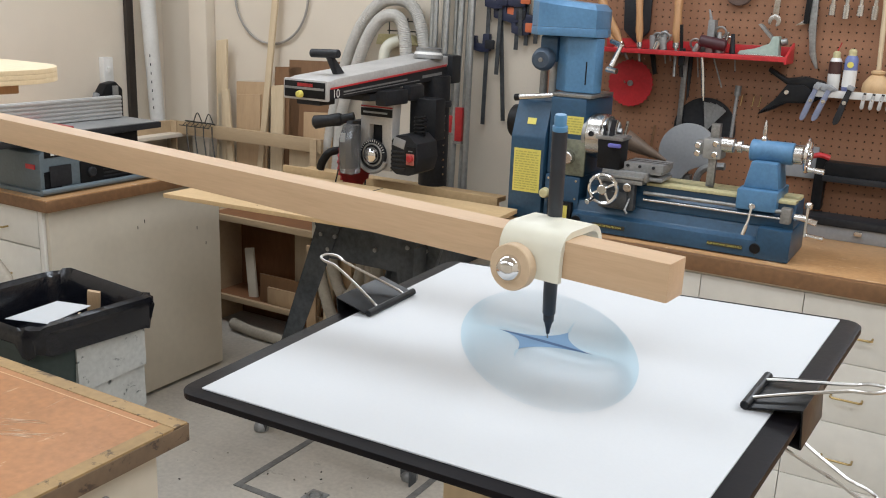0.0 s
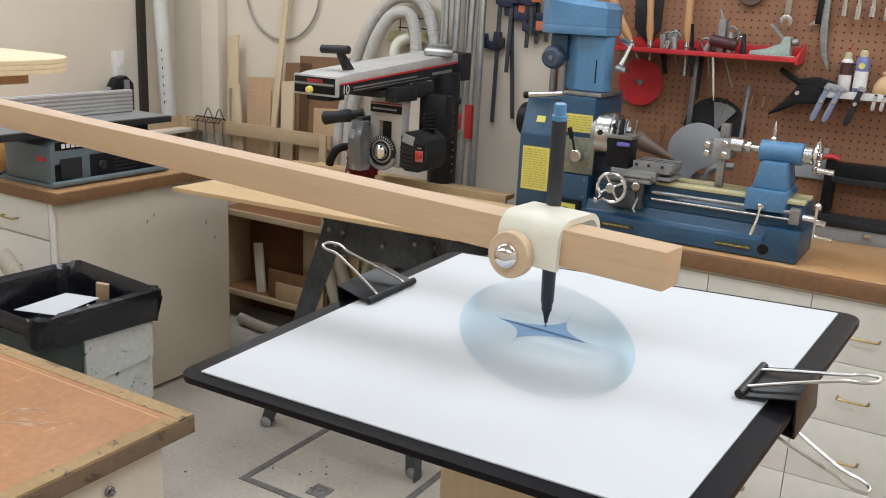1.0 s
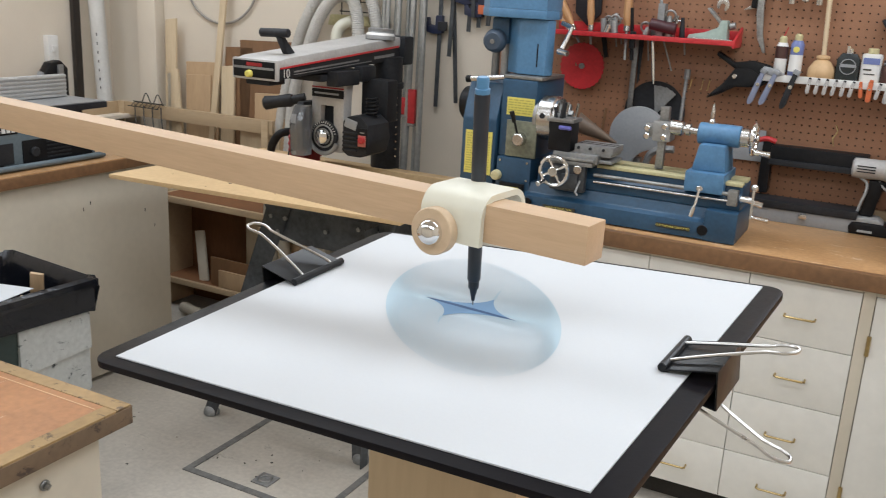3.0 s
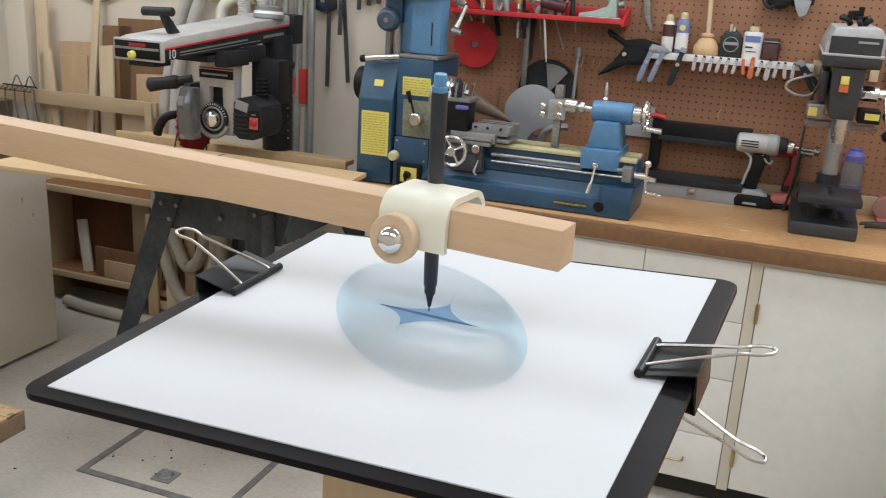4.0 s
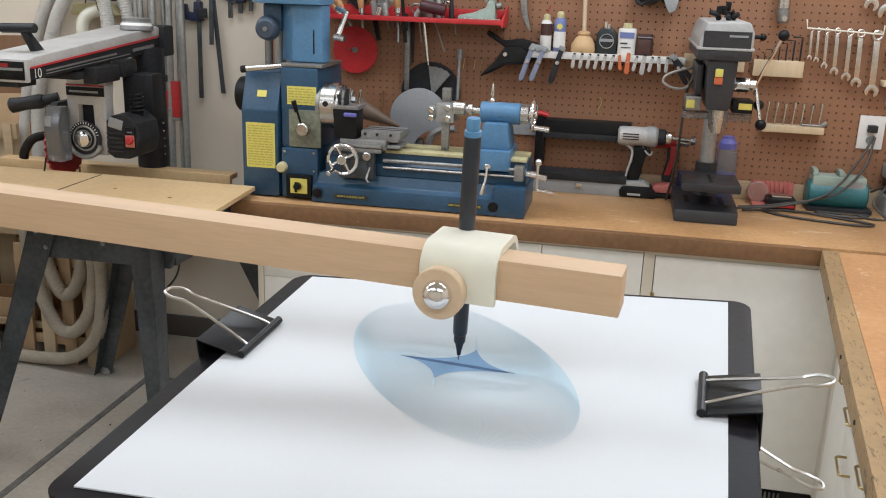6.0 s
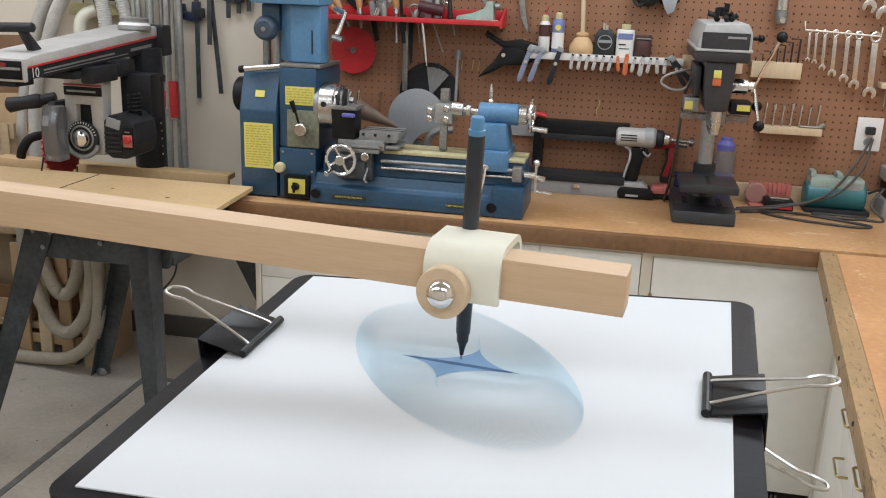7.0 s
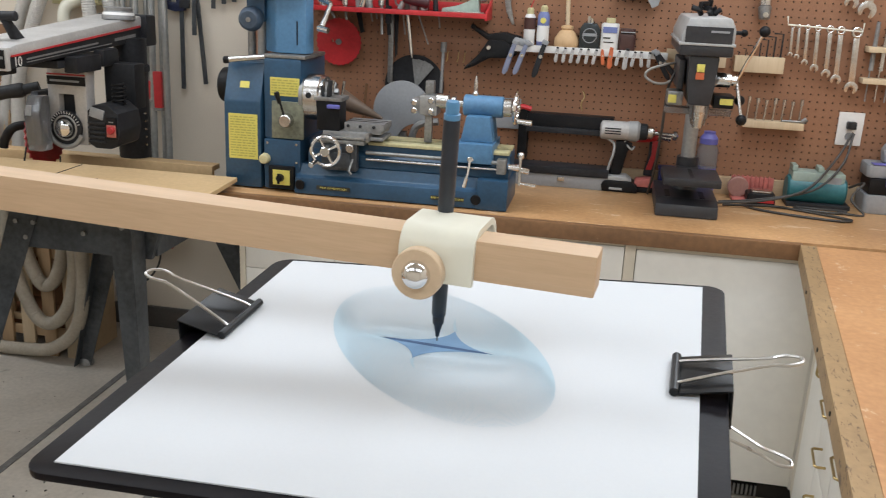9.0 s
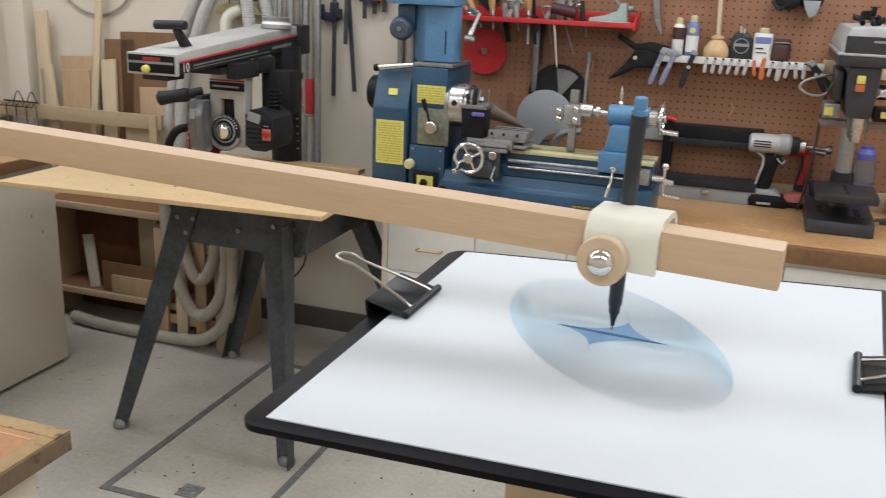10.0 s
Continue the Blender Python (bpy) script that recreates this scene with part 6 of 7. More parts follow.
part("box", G().box(-4.319, -4.28, 2.56, 2.62, 1.16, 1.29, 0.006), M_WHITE, swt)
part("rocker", G().box(-4.281, -4.272, 2.58, 2.60, 1.21, 1.24, 0.002), M_WHITE, swt)
grinder = thing("belt_sander", (-4.15, 2.45, 0.9), "small black and grey belt sander standing in the corner", "belt sander")
part("belt_arm", G().prism([(2.40, 0.905), (2.42, 1.10), (2.47, 1.17), (2.53, 1.18), (2.57, 1.14), (2.57, 0.905)], "x", -4.22, -4.16, 0.012), M_BLACK, grinder)
part("platen", G().box(-4.158, -4.145, 2.50, 2.53, 0.91, 1.16, 0.003), M_CAST, grinder)
part("lever", G().prism([(2.36, 0.95), (2.42, 1.13), (2.44, 1.12), (2.39, 0.94)], "x", -4.20, -4.17, 0.003), M_CASE, grinder)

# ---- left cabinet with the jointer ----
lc = thing("workbench_cabinet", (-3.75, 1.8, 0), "cream laminate bench cabinet with drawers, brown wooden top", "cabinet")
# Dark plinth paints the shadow line under the end panel; carcass darkens drawer gaps.
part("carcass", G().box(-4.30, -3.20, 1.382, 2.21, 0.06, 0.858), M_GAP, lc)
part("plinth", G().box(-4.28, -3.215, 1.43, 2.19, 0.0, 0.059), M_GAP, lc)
part("end_panel", G().box(-3.1995, -3.18, 1.372, 2.215, 0.016, 0.858, 0.002), M_CAB, lc)
part("stile", G().box(-3.222, -3.20, 1.36, 1.381, 0.06, 0.858, 0.002), M_CAB_W, lc)
part("worktop", G().box(-4.31, -3.142, 1.338, 2.235, 0.859, 0.9, 0.004), M_EDGE, lc, "worn brown wooden top")
part("top_skin", G().box(-4.31, -3.146, 1.342, 2.231, 0.9003, 0.9035), M_COUNTER, lc)
for x0, x1 in ((-3.655, -3.225), (-4.09, -3.66)):
    for z0, z1 in ((0.715, 0.852), (0.50, 0.710), (0.29, 0.495), (0.08, 0.285)):
        d = part("drawer", G().box(x0 + 0.003, x1 - 0.003, 1.362, 1.3815, z0, z1, 0.003), M_CAB_W, lc)
        bow_handle(d, ((x0 + x1) / 2, 1.362, (z0 + z1) / 2 - 0.012), (1, 0, 0), (0, -1, 0), 0.08)
g = G()
for y, z in ((1.80, 0.735), (1.765, 0.715), (2.08, 0.655), (2.13, 0.58)):
    g.box(-3.1797, -3.1788, y, y + 0.003, z, z + 0.014)
ob = part("scuff_mark", g, M_GAP, lc)
ob["kind"] = "stuff"

jt = thing("jointer", (-3.35, 1.65, 0.9035), "grey-blue benchtop jointer with a ribbed aluminium fence", "jointer")
part("base", G().box(-3.52, -3.215, 1.375, 1.90, 0.9036, 0.918, 0.004), M_JOINT, jt)
part("base_rail", G().cyl((-3.205, 1.37, 0.918), (-3.205, 1.905, 0.918), 0.011, seg=12, rim=0.002), M_JOINT, jt)
jb = part("body", G().prism([(1.385, 0.918), (1.385, 1.05), (1.43, 1.075), (1.60, 1.075), (1.62, 1.02), (1.88, 1.01), (1.88, 0.918)], "x", -3.49, -3.225, 0.008), M_JOINT, jt)
part("chip_opening", G().prism([(1.40, 0.925), (1.40, 0.985), (1.47, 0.99), (1.47, 0.925)], "x", -3.2265, -3.2235), M_BLACK, jb)
part("badge", G().box(-3.2255, -3.222, 1.405, 1.535, 1.035, 1.066, 0.001), M_BLACK, jb)
g = G()
for k in range(5):
    g.box(-3.2225, -3.2205, 1.43 + 0.02 * k, 1.444 + 0.02 * k, 1.042, 1.058)
part("badge_bars", g, M_WHITE, jb)
part("red_label", G().box(-3.3, -3.25, 1.382, 1.3845, 0.995, 1.012), M_RED, jb)
cp = part("control_panel", G().box(-3.2255, -3.219, 1.55, 1.86, 0.925, 1.008, 0.003), M_BLACK, jb)
part("panel_square", G().box(-3.2205, -3.2175, 1.42, 1.51, 0.93, 1.005, 0.002), M_CHAR, jb)
part("dial", G().cyl((-3.219, 1.595, 0.965), (-3.205, 1.595, 0.965), 0.018, seg=16, rim=0.003), M_CHAR, cp)
g = G()
for k in range(5):
    g.box(-3.2195, -3.217, 1.65, 1.76, 0.935 + 0.014 * k, 0.941 + 0.014 * k)
part("louvres", g, M_CHAR, cp)
part("stop_button", G().cyl((-3.219, 1.80, 0.985), (-3.205, 1.80, 0.985), 0.014, seg=14, rim=0.002), M_RED, cp)
part("infeed_table", G().prism([(1.13, 1.085), (1.13, 1.11), (1.49, 1.11), (1.49, 1.085)], "x", -3.46, -3.225, 0.003), M_CHAR, jt)
part("outfeed_table", G().prism([(1.50, 1.09), (1.50, 1.118), (1.95, 1.118), (1.95, 1.095)], "x", -3.46, -3.225, 0.003), M_CHAR, jt)
part("table_skin", G().box(-3.455, -3.23, 1.135, 1.485, 1.1103, 1.113).box(-3.455, -3.23, 1.505, 1.945, 1.1183, 1.121), M_CAST, jt)
part("table_support", G().box(-3.45, -3.26, 1.62, 1.86, 1.015, 1.089, 0.006), M_BLACK, jt)
part("cutter_guard", G().prism([(-3.44, 1.47), (-3.26, 1.50), (-3.24, 1.55), (-3.36, 1.56)], "z", 1.1215, 1.135, 0.004), M_RED_D, jt)
fence = part("fence", G().box(-3.425, -3.41, 1.27, 1.915, 1.122, 1.21, 0.002), M_ALU, jt)
for k in range(6):
    part("fence_rib", G().box(-3.4095, -3.403, 1.27, 1.912, 1.124 + 0.0148 * k, 1.1325 + 0.0148 * k, 0.0015), M_ALU, fence)
part("fence_bracket", G().box(-3.47, -3.426, 1.50, 1.62, 1.0, 1.18, 0.005), M_CAST, jt)
yb = thing("yellow_tool_bag", (-3.6, 1.42, 0.9035), "orange yellow cloth bag behind the jointer", "bag")
part("body", G().spin([(0.02, 0), (0.075, 0.004), (0.085, 0.05), (0.07, 0.11), (0.05, 0.13), (0.045, 0.125)], (-3.62, 1.45, 0.9036), (0, 0, 1), 18), mat("orange_cloth", (0.55, 0.27, 0.07), 0.8, var=0.25, bump=0.4), yb)
solo("cable", G().tube(smooth_path([(-3.50, 1.40, 0.93), (-3.53, 1.36, 0.915), (-3.60, 1.37, 0.91), (-3.7, 1.4, 0.91)], 6), 0.005), M_CORD, "black flex of the jointer on the bench", "power cord", "power cords on the bench")

# ---- open shelf under the saw ----
sh = thing("offcut_shelf", (-3.1, 2.7, 0), "low open brown wooden shelf holding offcuts behind the saw", "shelf")
part("side", G().box(-3.635, -3.612, 2.60, 2.83, 0, 0.575, 0.002), M_RAIL, sh)
part("side", G().box(-2.63, -2.605, 2.60, 2.83, 0, 0.575, 0.002), M_RAIL, sh)
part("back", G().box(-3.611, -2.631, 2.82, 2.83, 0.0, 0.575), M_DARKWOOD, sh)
part("top_rail", G().box(-3.611, -2.631, 2.60, 2.62, 0.545, 0.575, 0.002), M_RAIL, sh)
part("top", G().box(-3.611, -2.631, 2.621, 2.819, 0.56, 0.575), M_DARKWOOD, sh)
part("shelf_rail", G().box(-3.611, -2.631, 2.60, 2.62, 0.135, 0.162, 0.002), M_RAIL, sh)
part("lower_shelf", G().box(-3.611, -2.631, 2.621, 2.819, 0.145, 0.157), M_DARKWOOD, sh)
for x0, x1, z1, y, material, label in ((-3.33, -2.98, 0.30, 2.64, M_BROWNCARD, "brown sawn offcut lying on the shelf"), (-3.27, -2.95, 0.245, 2.625, M_TANCARD, "tan sawn offcut lying on the shelf"),
                                (-3.20, -3.10, 0.52, 2.75, M_PALE, "pale plank end standing in the shelf"), (-3.09, -3.01, 0.49, 2.73, M_TANCARD, "tan plank end standing in the shelf"), (-2.86, -2.72, 0.53, 2.74, M_BROWNCARD, "brown board standing in the shelf")):
    solo("offcut_block", G().box(x0, x1, y, y + 0.014, 0.1575, z1, 0.002), material, label, "offcut", "offcuts on the shelf")
g = G().box(-0.028, 0.028, 0, 0.012, 0, 0.25, 0.002)
bmesh.ops.transform(g.bm, matrix=pose(-3.395, 2.66, 0.158, -6, -11), verts=g.bm.verts[:])
solo("offcut_block", g, M_CAB, "pale painted offcut leaning in the shelf", "offcut", "offcuts on the shelf")
for pts in ([(-3.45, 2.57, 0.036), (-3.30, 2.55, 0.03), (-3.05, 2.54, 0.03), (-2.86, 2.53, 0.035), (-2.70, 2.50, 0.07), (-2.58, 2.48, 0.17), (-2.53, 2.47, 0.32), (-2.52, 2.47, 0.5), (-2.54, 2.47, 0.70)],
            [(-2.86, 2.50, 0.72), (-2.86, 2.50, 0.5), (-2.83, 2.50, 0.36), (-2.78, 2.50, 0.23), (-2.73, 2.50, 0.18), (-2.66, 2.49, 0.20), (-2.59, 2.48, 0.30), (-2.56, 2.48, 0.46), (-2.57, 2.48, 0.7)],
            [(-2.82, 2.53, 0.72), (-2.81, 2.53, 0.50), (-2.77, 2.53, 0.37), (-2.73, 2.53, 0.33), (-2.68, 2.53, 0.37), (-2.64, 2.53, 0.5), (-2.64, 2.53, 0.7)]):
    hose(pts, 0.026, M_HOSE2, "beige dust hose hanging in loops under the saw", 16)
crate2 = thing("wooden_pallet", (-2.8, 2.58, 0), "slatted pale wooden pallet standing behind the saw", "pallet")
for k in range(4):
    part("slat", G().box(-2.98 + 0.1 * k, -2.925 + 0.1 * k, 2.565, 2.58, 0.0, 0.52, 0.003), M_PALE if k % 2 else M_TANCARD, crate2)
for z in (0.08, 0.43):
    part("cross_rail", G().box(-2.99, -2.60, 2.581, 2.598, z, z + 0.04, 0.003), M_TANCARD, crate2)

# ---- bin with liner ----
bn = thing("waste_bin", (-2.78, 1.06, 0), "dark green plastic bin with a black liner, half full", "waste bin")


def bin_ring(f, grow=0.0):
    """The bin's outline at the height share f: a rounded square, wider at the top."""
    k = 0.83 + 0.17 * f
    return [(-2.785 + (x + grow * (1 if x > 0 else -1)) * k, 1.06 + (y + grow * (1 if y > 0 else -1)) * k) for x, y in rounded(-0.215, 0.215, -0.215, 0.215, 0.06, 6)]


def skin(rings):
    g = G()
    loops = [[g.bm.verts.new((x, y, z)) for x, y in ring] for ring, z in rings]
    n = len(loops[0])
    for a, b in zip(loops, loops[1:]):
        for i in range(n):
            g.bm.faces.new((a[i], a[(i + 1) % n], b[(i + 1) % n], b[i]))
    return g, loops


g, loops = skin([(bin_ring(0), 0.0), (bin_ring(0.4), 0.27), (bin_ring(0.7), 0.45), (bin_ring(0.93), 0.625), (bin_ring(0.94, 0.010), 0.630), (bin_ring(0.96, 0.012), 0.650)])
g.bm.faces.new(loops[0][::-1])
part("tub", g, M_BIN, bn)
for z0, z1 in ((0.02, 0.195), (0.185, 0.335), (0.325, 0.475), (0.465, 0.615)):
    k0, k1 = 0.83 + 0.17 * z0 / 0.66, 0.83 + 0.17 * z1 / 0.66
    ya, yb = 1.06 - 0.075, 1.06 + 0.178
    g = G()
    low = [g.bm.verts.new((-2.785 + 0.215 * k0 + d, y, z0 + 0.05 * (y - 1.06))) for d, y in ((0.001, ya), (0.016, ya), (0.016, yb), (0.001, yb))]
    top = [g.bm.verts.new((-2.785 + 0.215 * k1 + d, y, z1 + 0.05 * (y - 1.06))) for d, y in ((0.001, ya), (0.005, ya), (0.005, yb), (0.001, yb))]
    g.bm.faces.new(low[::-1])
    g.bm.faces.new(top)
    for i in range(4):
        g.bm.faces.new((low[i], low[(i + 1) % 4], top[(i + 1) % 4], top[i]))
    part("lapped_board", g, M_BINPALE, bn, "paint-splashed pale lapped board")
rnd = random.Random(11)
outer_r = []
for f, z, gr in ((0.965, 0.664, 0.017), (0.97, 0.672, 0.020), (0.98, 0.684, 0.021), (1.0, 0.700, 0.016), (0.99, 0.705, 0.006), (0.96, 0.69, -0.006), (0.93, 0.645, -0.012), (0.90, 0.60, -0.015), (0.86, 0.56, -0.02), (0.5, 0.54, -0.12)):
    ring = bin_ring(f, gr)
    outer_r.append(([(x + rnd.uniform(-1, 1) * 0.007, y + rnd.uniform(-1, 1) * 0.007) for x, y in ring], z))
g, loops = skin(outer_r)
for loop in loops[:-1]:
    for v in loop:
        v.co.z += rnd.uniform(-1, 1) * 0.005 + 0.012 * math.sin(v.co.x * 13 + 1.0) * math.sin(v.co.y * 11)
for v in loops[0]:
    v.co.z += 0.012 * math.sin(v.co.x * 40) + 0.010 * math.sin(v.co.y * 60) - (0.040 if v.co.x > -2.60 else 0.0)
g.bm.faces.new(loops[-1])
part("liner", g, M_BAG, bn, "black crinkled bin liner")
g = G().prism([(-2.92, 1.0), (-2.74, 1.02), (-2.71, 1.16), (-2.86, 1.15)], "z", 0.0, 0.0015)
bmesh.ops.transform(g.bm, matrix=Matrix.Translation((0, 0, 0.635)) @ Matrix.Translation((-2.8, 1.06, 0)) @ pose(0, 0, 0, 10, -4) @ Matrix.Translation((2.8, -1.06, 0)), verts=g.bm.verts[:])
solo("waste_paper", g, M_PAPER, "crumpled white paper sheet lying in the bin", "paper")
for x, y, z, m in ((-2.75, 1.20, 0.645, M_TANCARD), (-2.70, 1.12, 0.60, M_PALE)):
    g = G().box(-0.02, 0.02, -0.006, 0.006, -0.07, 0.05, 0.002, pose(x, y, z, 12, 8, 30))
    solo("scrap_block", g, m, "small wooden scrap in the waste bin", "scrap", "scraps in the bin")
shop = hose([(-3.30, 1.22, 0.02), (-3.22, 1.2, 0.3), (-3.18, 1.18, 0.5), (-3.2, 1.2, 0.62), (-3.3, 1.22, 0.68)], 0.03, M_HOSE2, "grey ribbed vacuum hose behind the bin", 14)

# ---- front workbench ----
wb = thing("workbench", (-2.1, 0.2, 0), "scratched orange-brown workbench with worn pale edging and cream cabinet", "workbench")
part("top_panel", G().box(-2.75, -1.742, -0.55, 0.548, 0.735, 0.7685), M_BENCH, wb, "scratched orange-brown board")
part("front_edging", G().box(-1.7415, -1.705, -0.55, 0.548, 0.728, 0.77, 0.003), M_BENCHEDGE, wb)
part("side_edging", G().box(-2.75, -1.705, 0.5485, 0.585, 0.728, 0.77, 0.003), M_BENCHEDGE, wb)
# Thin facings added over the edging: weathering plus side shade in one colour.
part("nosing", G().box(-1.7048, -1.7020, -0.55, 0.5850, 0.729, 0.7655, 0.001), M_NOSING, wb, "weathered front face of the edging, darkened further as its shaded side")
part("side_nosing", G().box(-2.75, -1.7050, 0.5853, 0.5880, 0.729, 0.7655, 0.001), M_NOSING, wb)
rnd = random.Random(63)
g = G()
for k in range(16):
    x, y, a = rnd.gauss(-1.965, 0.030), rnd.gauss(0.385, 0.026), rnd.gauss(28, 9)
    L, w = rnd.uniform(0.015, 0.050), rnd.uniform(0.0006, 0.0016)
    g.prism([(-L, 0), (0, -w), (L, 0), (0, w)], "z", 0.7687, 0.7691)
    bmesh.ops.transform(g.bm, matrix=pose(x, y, 0, 0, 0, a), verts=g.bm.verts[-8:])
for k in range(22):
    x, y, a = rnd.uniform(-2.35, -1.78), rnd.uniform(-0.1, 0.5), rnd.gauss(105, 25)
    L, w = rnd.uniform(0.01, 0.05), rnd.uniform(0.0003, 0.0009)
    g.prism([(-L, 0), (0, -w), (L, 0), (0, w)], "z", 0.7687, 0.7690)
    bmesh.ops.transform(g.bm, matrix=pose(x, y, 0, 0, 0, a), verts=g.bm.verts[-8:])
ob = part("scratches", g, M_SCRATCH, wb, "pale scratches in the board")
ob["kind"] = "stuff"
part("inlay_line", G().box(-2.75, -1.745, 0.528, 0.531, 0.7686, 0.7692), M_INLAY, wb)
part("cabinet", G().box(-2.70, -1.745, -0.5, 0.535, 0.0, 0.727, 0.003), M_CAB, wb, "cream painted cabinet")
part("drawer_lock", G().cyl((-1.7445, 0.40, 0.665), (-1.738, 0.40, 0.665), 0.011, seg=16, rim=0.002).cyl((-1.738, 0.40, 0.665), (-1.731, 0.402, 0.662), 0.006, seg=12), M_STEEL_DULL, wb)
part("crack", G().box(-1.7445, -1.7435, 0.33, 0.333, 0.61, 0.66), M_GAP, wb)

# ---- tools on the pegboard ----
PY = 2.729
rs = thing("red_tool_shelf", (-1.3, 2.66, 1.48), "red painted metal tool shelf with punched holes", "tool shelf")
part("tray", G().box(-1.665, -0.992, 2.60, PY, 1.479, 1.487, 0.002), M_RED, rs)
part("front_lip", G().box(-1.665, -0.992, 2.592, 2.600, 1.473, 1.490, 0.002), M_RED, rs)
part("back_lip", G().box(-1.665, -0.992, PY - 0.004, PY, 1.488, 1.52, 0.001), M_RED, rs)
part("end_lip", G().prism([(2.592, 1.466), (2.592, 1.49), (2.72, 1.535), (2.725, 1.466)], "x", -0.994, -0.986, 0.002), M_RED, rs)
g = G()
for k in range(9):
    g.cyl((-1.60 + 0.022 * k, 2.612, 1.4872), (-1.60 + 0.022 * k, 2.612, 1.4885), 0.006, seg=10)
for k in range(8):
    g.cyl((-1.58 + 0.07 * k, 2.66, 1.4872), (-1.58 + 0.07 * k, 2.66, 1.4885), 0.016, seg=14)
ob = part("punched_hole", g, M_BLACK, rs)
ob["kind"] = "stuff"


def chisel(a, b, r, label, drop=0.12):
    a, b = Vector(a), Vector(b)
    t = thing("chisel", a, label, "chisel", "chisels on the red shelf")
    L = (b - a).length
    part("handle", G().spin([(r * 0.6, 0.0), (r * 0.75, 0.01), (r, 0.04), (r * 0.85, L * 0.45), (r * 1.1, L * 0.8), (r * 0.8, L)], a, b - a, 16), M_HANDLEWOOD, t, "turned wooden handle")
    w = (a - b).normalized()
    part("ferrule", G().cyl(a + w * 0.018, a, r * 0.72, r * 0.8, 14), M_STEEL, t)
    part("blade", G().cyl(a + w * (0.018 + drop), a + w * 0.018, 0.005, 0.006, 8), M_STEEL_DULL, t)


chisel((-1.578, 2.63, 1.505), (-1.70, 2.66, 1.70), 0.015, "long-handled wood turning chisel leaning in the shelf", 0.05)
chisel((-1.600, 2.63, 1.505), (-1.71, 2.67, 1.62), 0.012, "short-handled wood chisel leaning in the shelf", 0.04)
chisel((-1.513, 2.65, 1.51), (-1.545, 2.68, 1.75), 0.014, "upright wood turning chisel in the shelf", 0.05)
chisel((-1.375, 2.64, 1.515), (-1.395, 2.68, 1.75), 0.016, "thick upright turned tool handle in the shelf", 0.1)
solo("dark_paddle", G().prism([(-1.60, 1.55), (-1.61, 1.72), (-1.50, 1.72), (-1.50, 1.55), (-1.545, 1.50)], "y", 2.712, 2.724, 0.006), M_CHAR, "dark flat paddle hung behind the chisels", "paddle")
solo("black_file", G().cyl((-1.352, 2.605, 1.58), (-1.338, 2.615, 1.40), 0.006, 0.007, 10).box(-1.350, -1.330, 2.60, 2.615, 1.44, 1.50, 0.003), M_BLACK, "black steel file hanging through the shelf", "file")
solo("steel_bar", G().box(-1.362, -1.342, 2.70, 2.706, 1.22, 1.478, 0.002), M_STEEL_DULL, "flat dark steel bar hanging under the shelf", "bar")
solo("dark_scraper", G().prism([(-1.340, 1.478), (-1.322, 1.478), (-1.325, 1.33), (-1.332, 1.31)], "y", 2.690, 2.696, 0.001), M_CHAR, "dark scraper hanging under the shelf", "scraper")
solo("chrome_rod", G().cyl((-1.283, 2.66, 1.478), (-1.264, 2.66, 1.335), 0.0075, seg=12).cyl((-1.264, 2.66, 1.335), (-1.262, 2.66, 1.32), 0.004, seg=8), M_CHROME, "bright chrome rod hanging under the shelf", "rod")
for x0, x1, zb in ((-1.30, -1.292, 1.40), (-1.245, -1.205, 1.37), (-1.42, -1.415, 1.44), (-1.40, -1.398, 1.45), (-1.17, -1.165, 1.43)):
    solo("thin_tool", G().cyl((x0, 2.66, 1.478), (x1, 2.67, zb), 0.003, seg=8), M_STEEL_DULL, "thin steel tool hanging under the shelf", "tool", "thin tools under the shelf")
rnd = random.Random(21)
for k in range(14):
    x = rnd.choice((rnd.uniform(-1.47, -1.41), rnd.uniform(-1.31, -1.18), rnd.uniform(-1.31, -1.18)))
    y = rnd.uniform(2.61, 2.70)
    h = rnd.uniform(0.02, 0.075)
    r = rnd.uniform(0.006, 0.015)
    g = G().cyl((x, y, 1.4875), (x + rnd.uniform(-0.015, 0.015), y, 1.4875 + h), r, r * rnd.uniform(0.5, 1.0), 12, 0.002)
    if k % 3 == 0:
        g.cyl((x - 0.025, y, 1.4875 + h * 0.7), (x + 0.025, y, 1.4875 + h * 0.75), r * 0.4, seg=8)
    if k % 4 == 1:
        g.ring((x, y, 1.4875 + h), (0, 1, 0.3), 0.018, 0.004, 18)
    solo("machine_tool", g, (M_STEEL, M_STEEL_DULL, M_CHAR, M_CAST)[k % 4], "small steel machine tool lying on the red shelf", "tool", "small tools on the shelf")
solo("marking_gauge", G().box(-1.27, -1.245, 2.64, 2.68, 1.488, 1.60, 0.003, None).cyl((-1.262, 2.66, 1.59), (-1.275, 2.66, 1.635), 0.007, 0.003, 10), M_CAST, "upright grey steel vise jaw among the tools", "vise")
solo("calliper_case", G().cyl((-1.29, 2.63, 1.53), (-1.20, 2.64, 1.515), 0.02, seg=14, rim=0.003), mat("dark_maroon", (0.06, 0.02, 0.025), 0.4), "dark maroon round tool on the shelf", "tool")
plane = thing("block_plane", (-1.08, 2.65, 1.488), "small teal metal bench plane lying on the shelf", "plane")
part("body", G().prism([(-1.155, 1.4885), (-1.15, 1.502), (-1.10, 1.512), (-1.055, 1.53), (-1.045, 1.555), (-1.025, 1.555), (-1.02, 1.4885)], "y", 2.625, 2.675, 0.003), M_TEALPALE, plane)
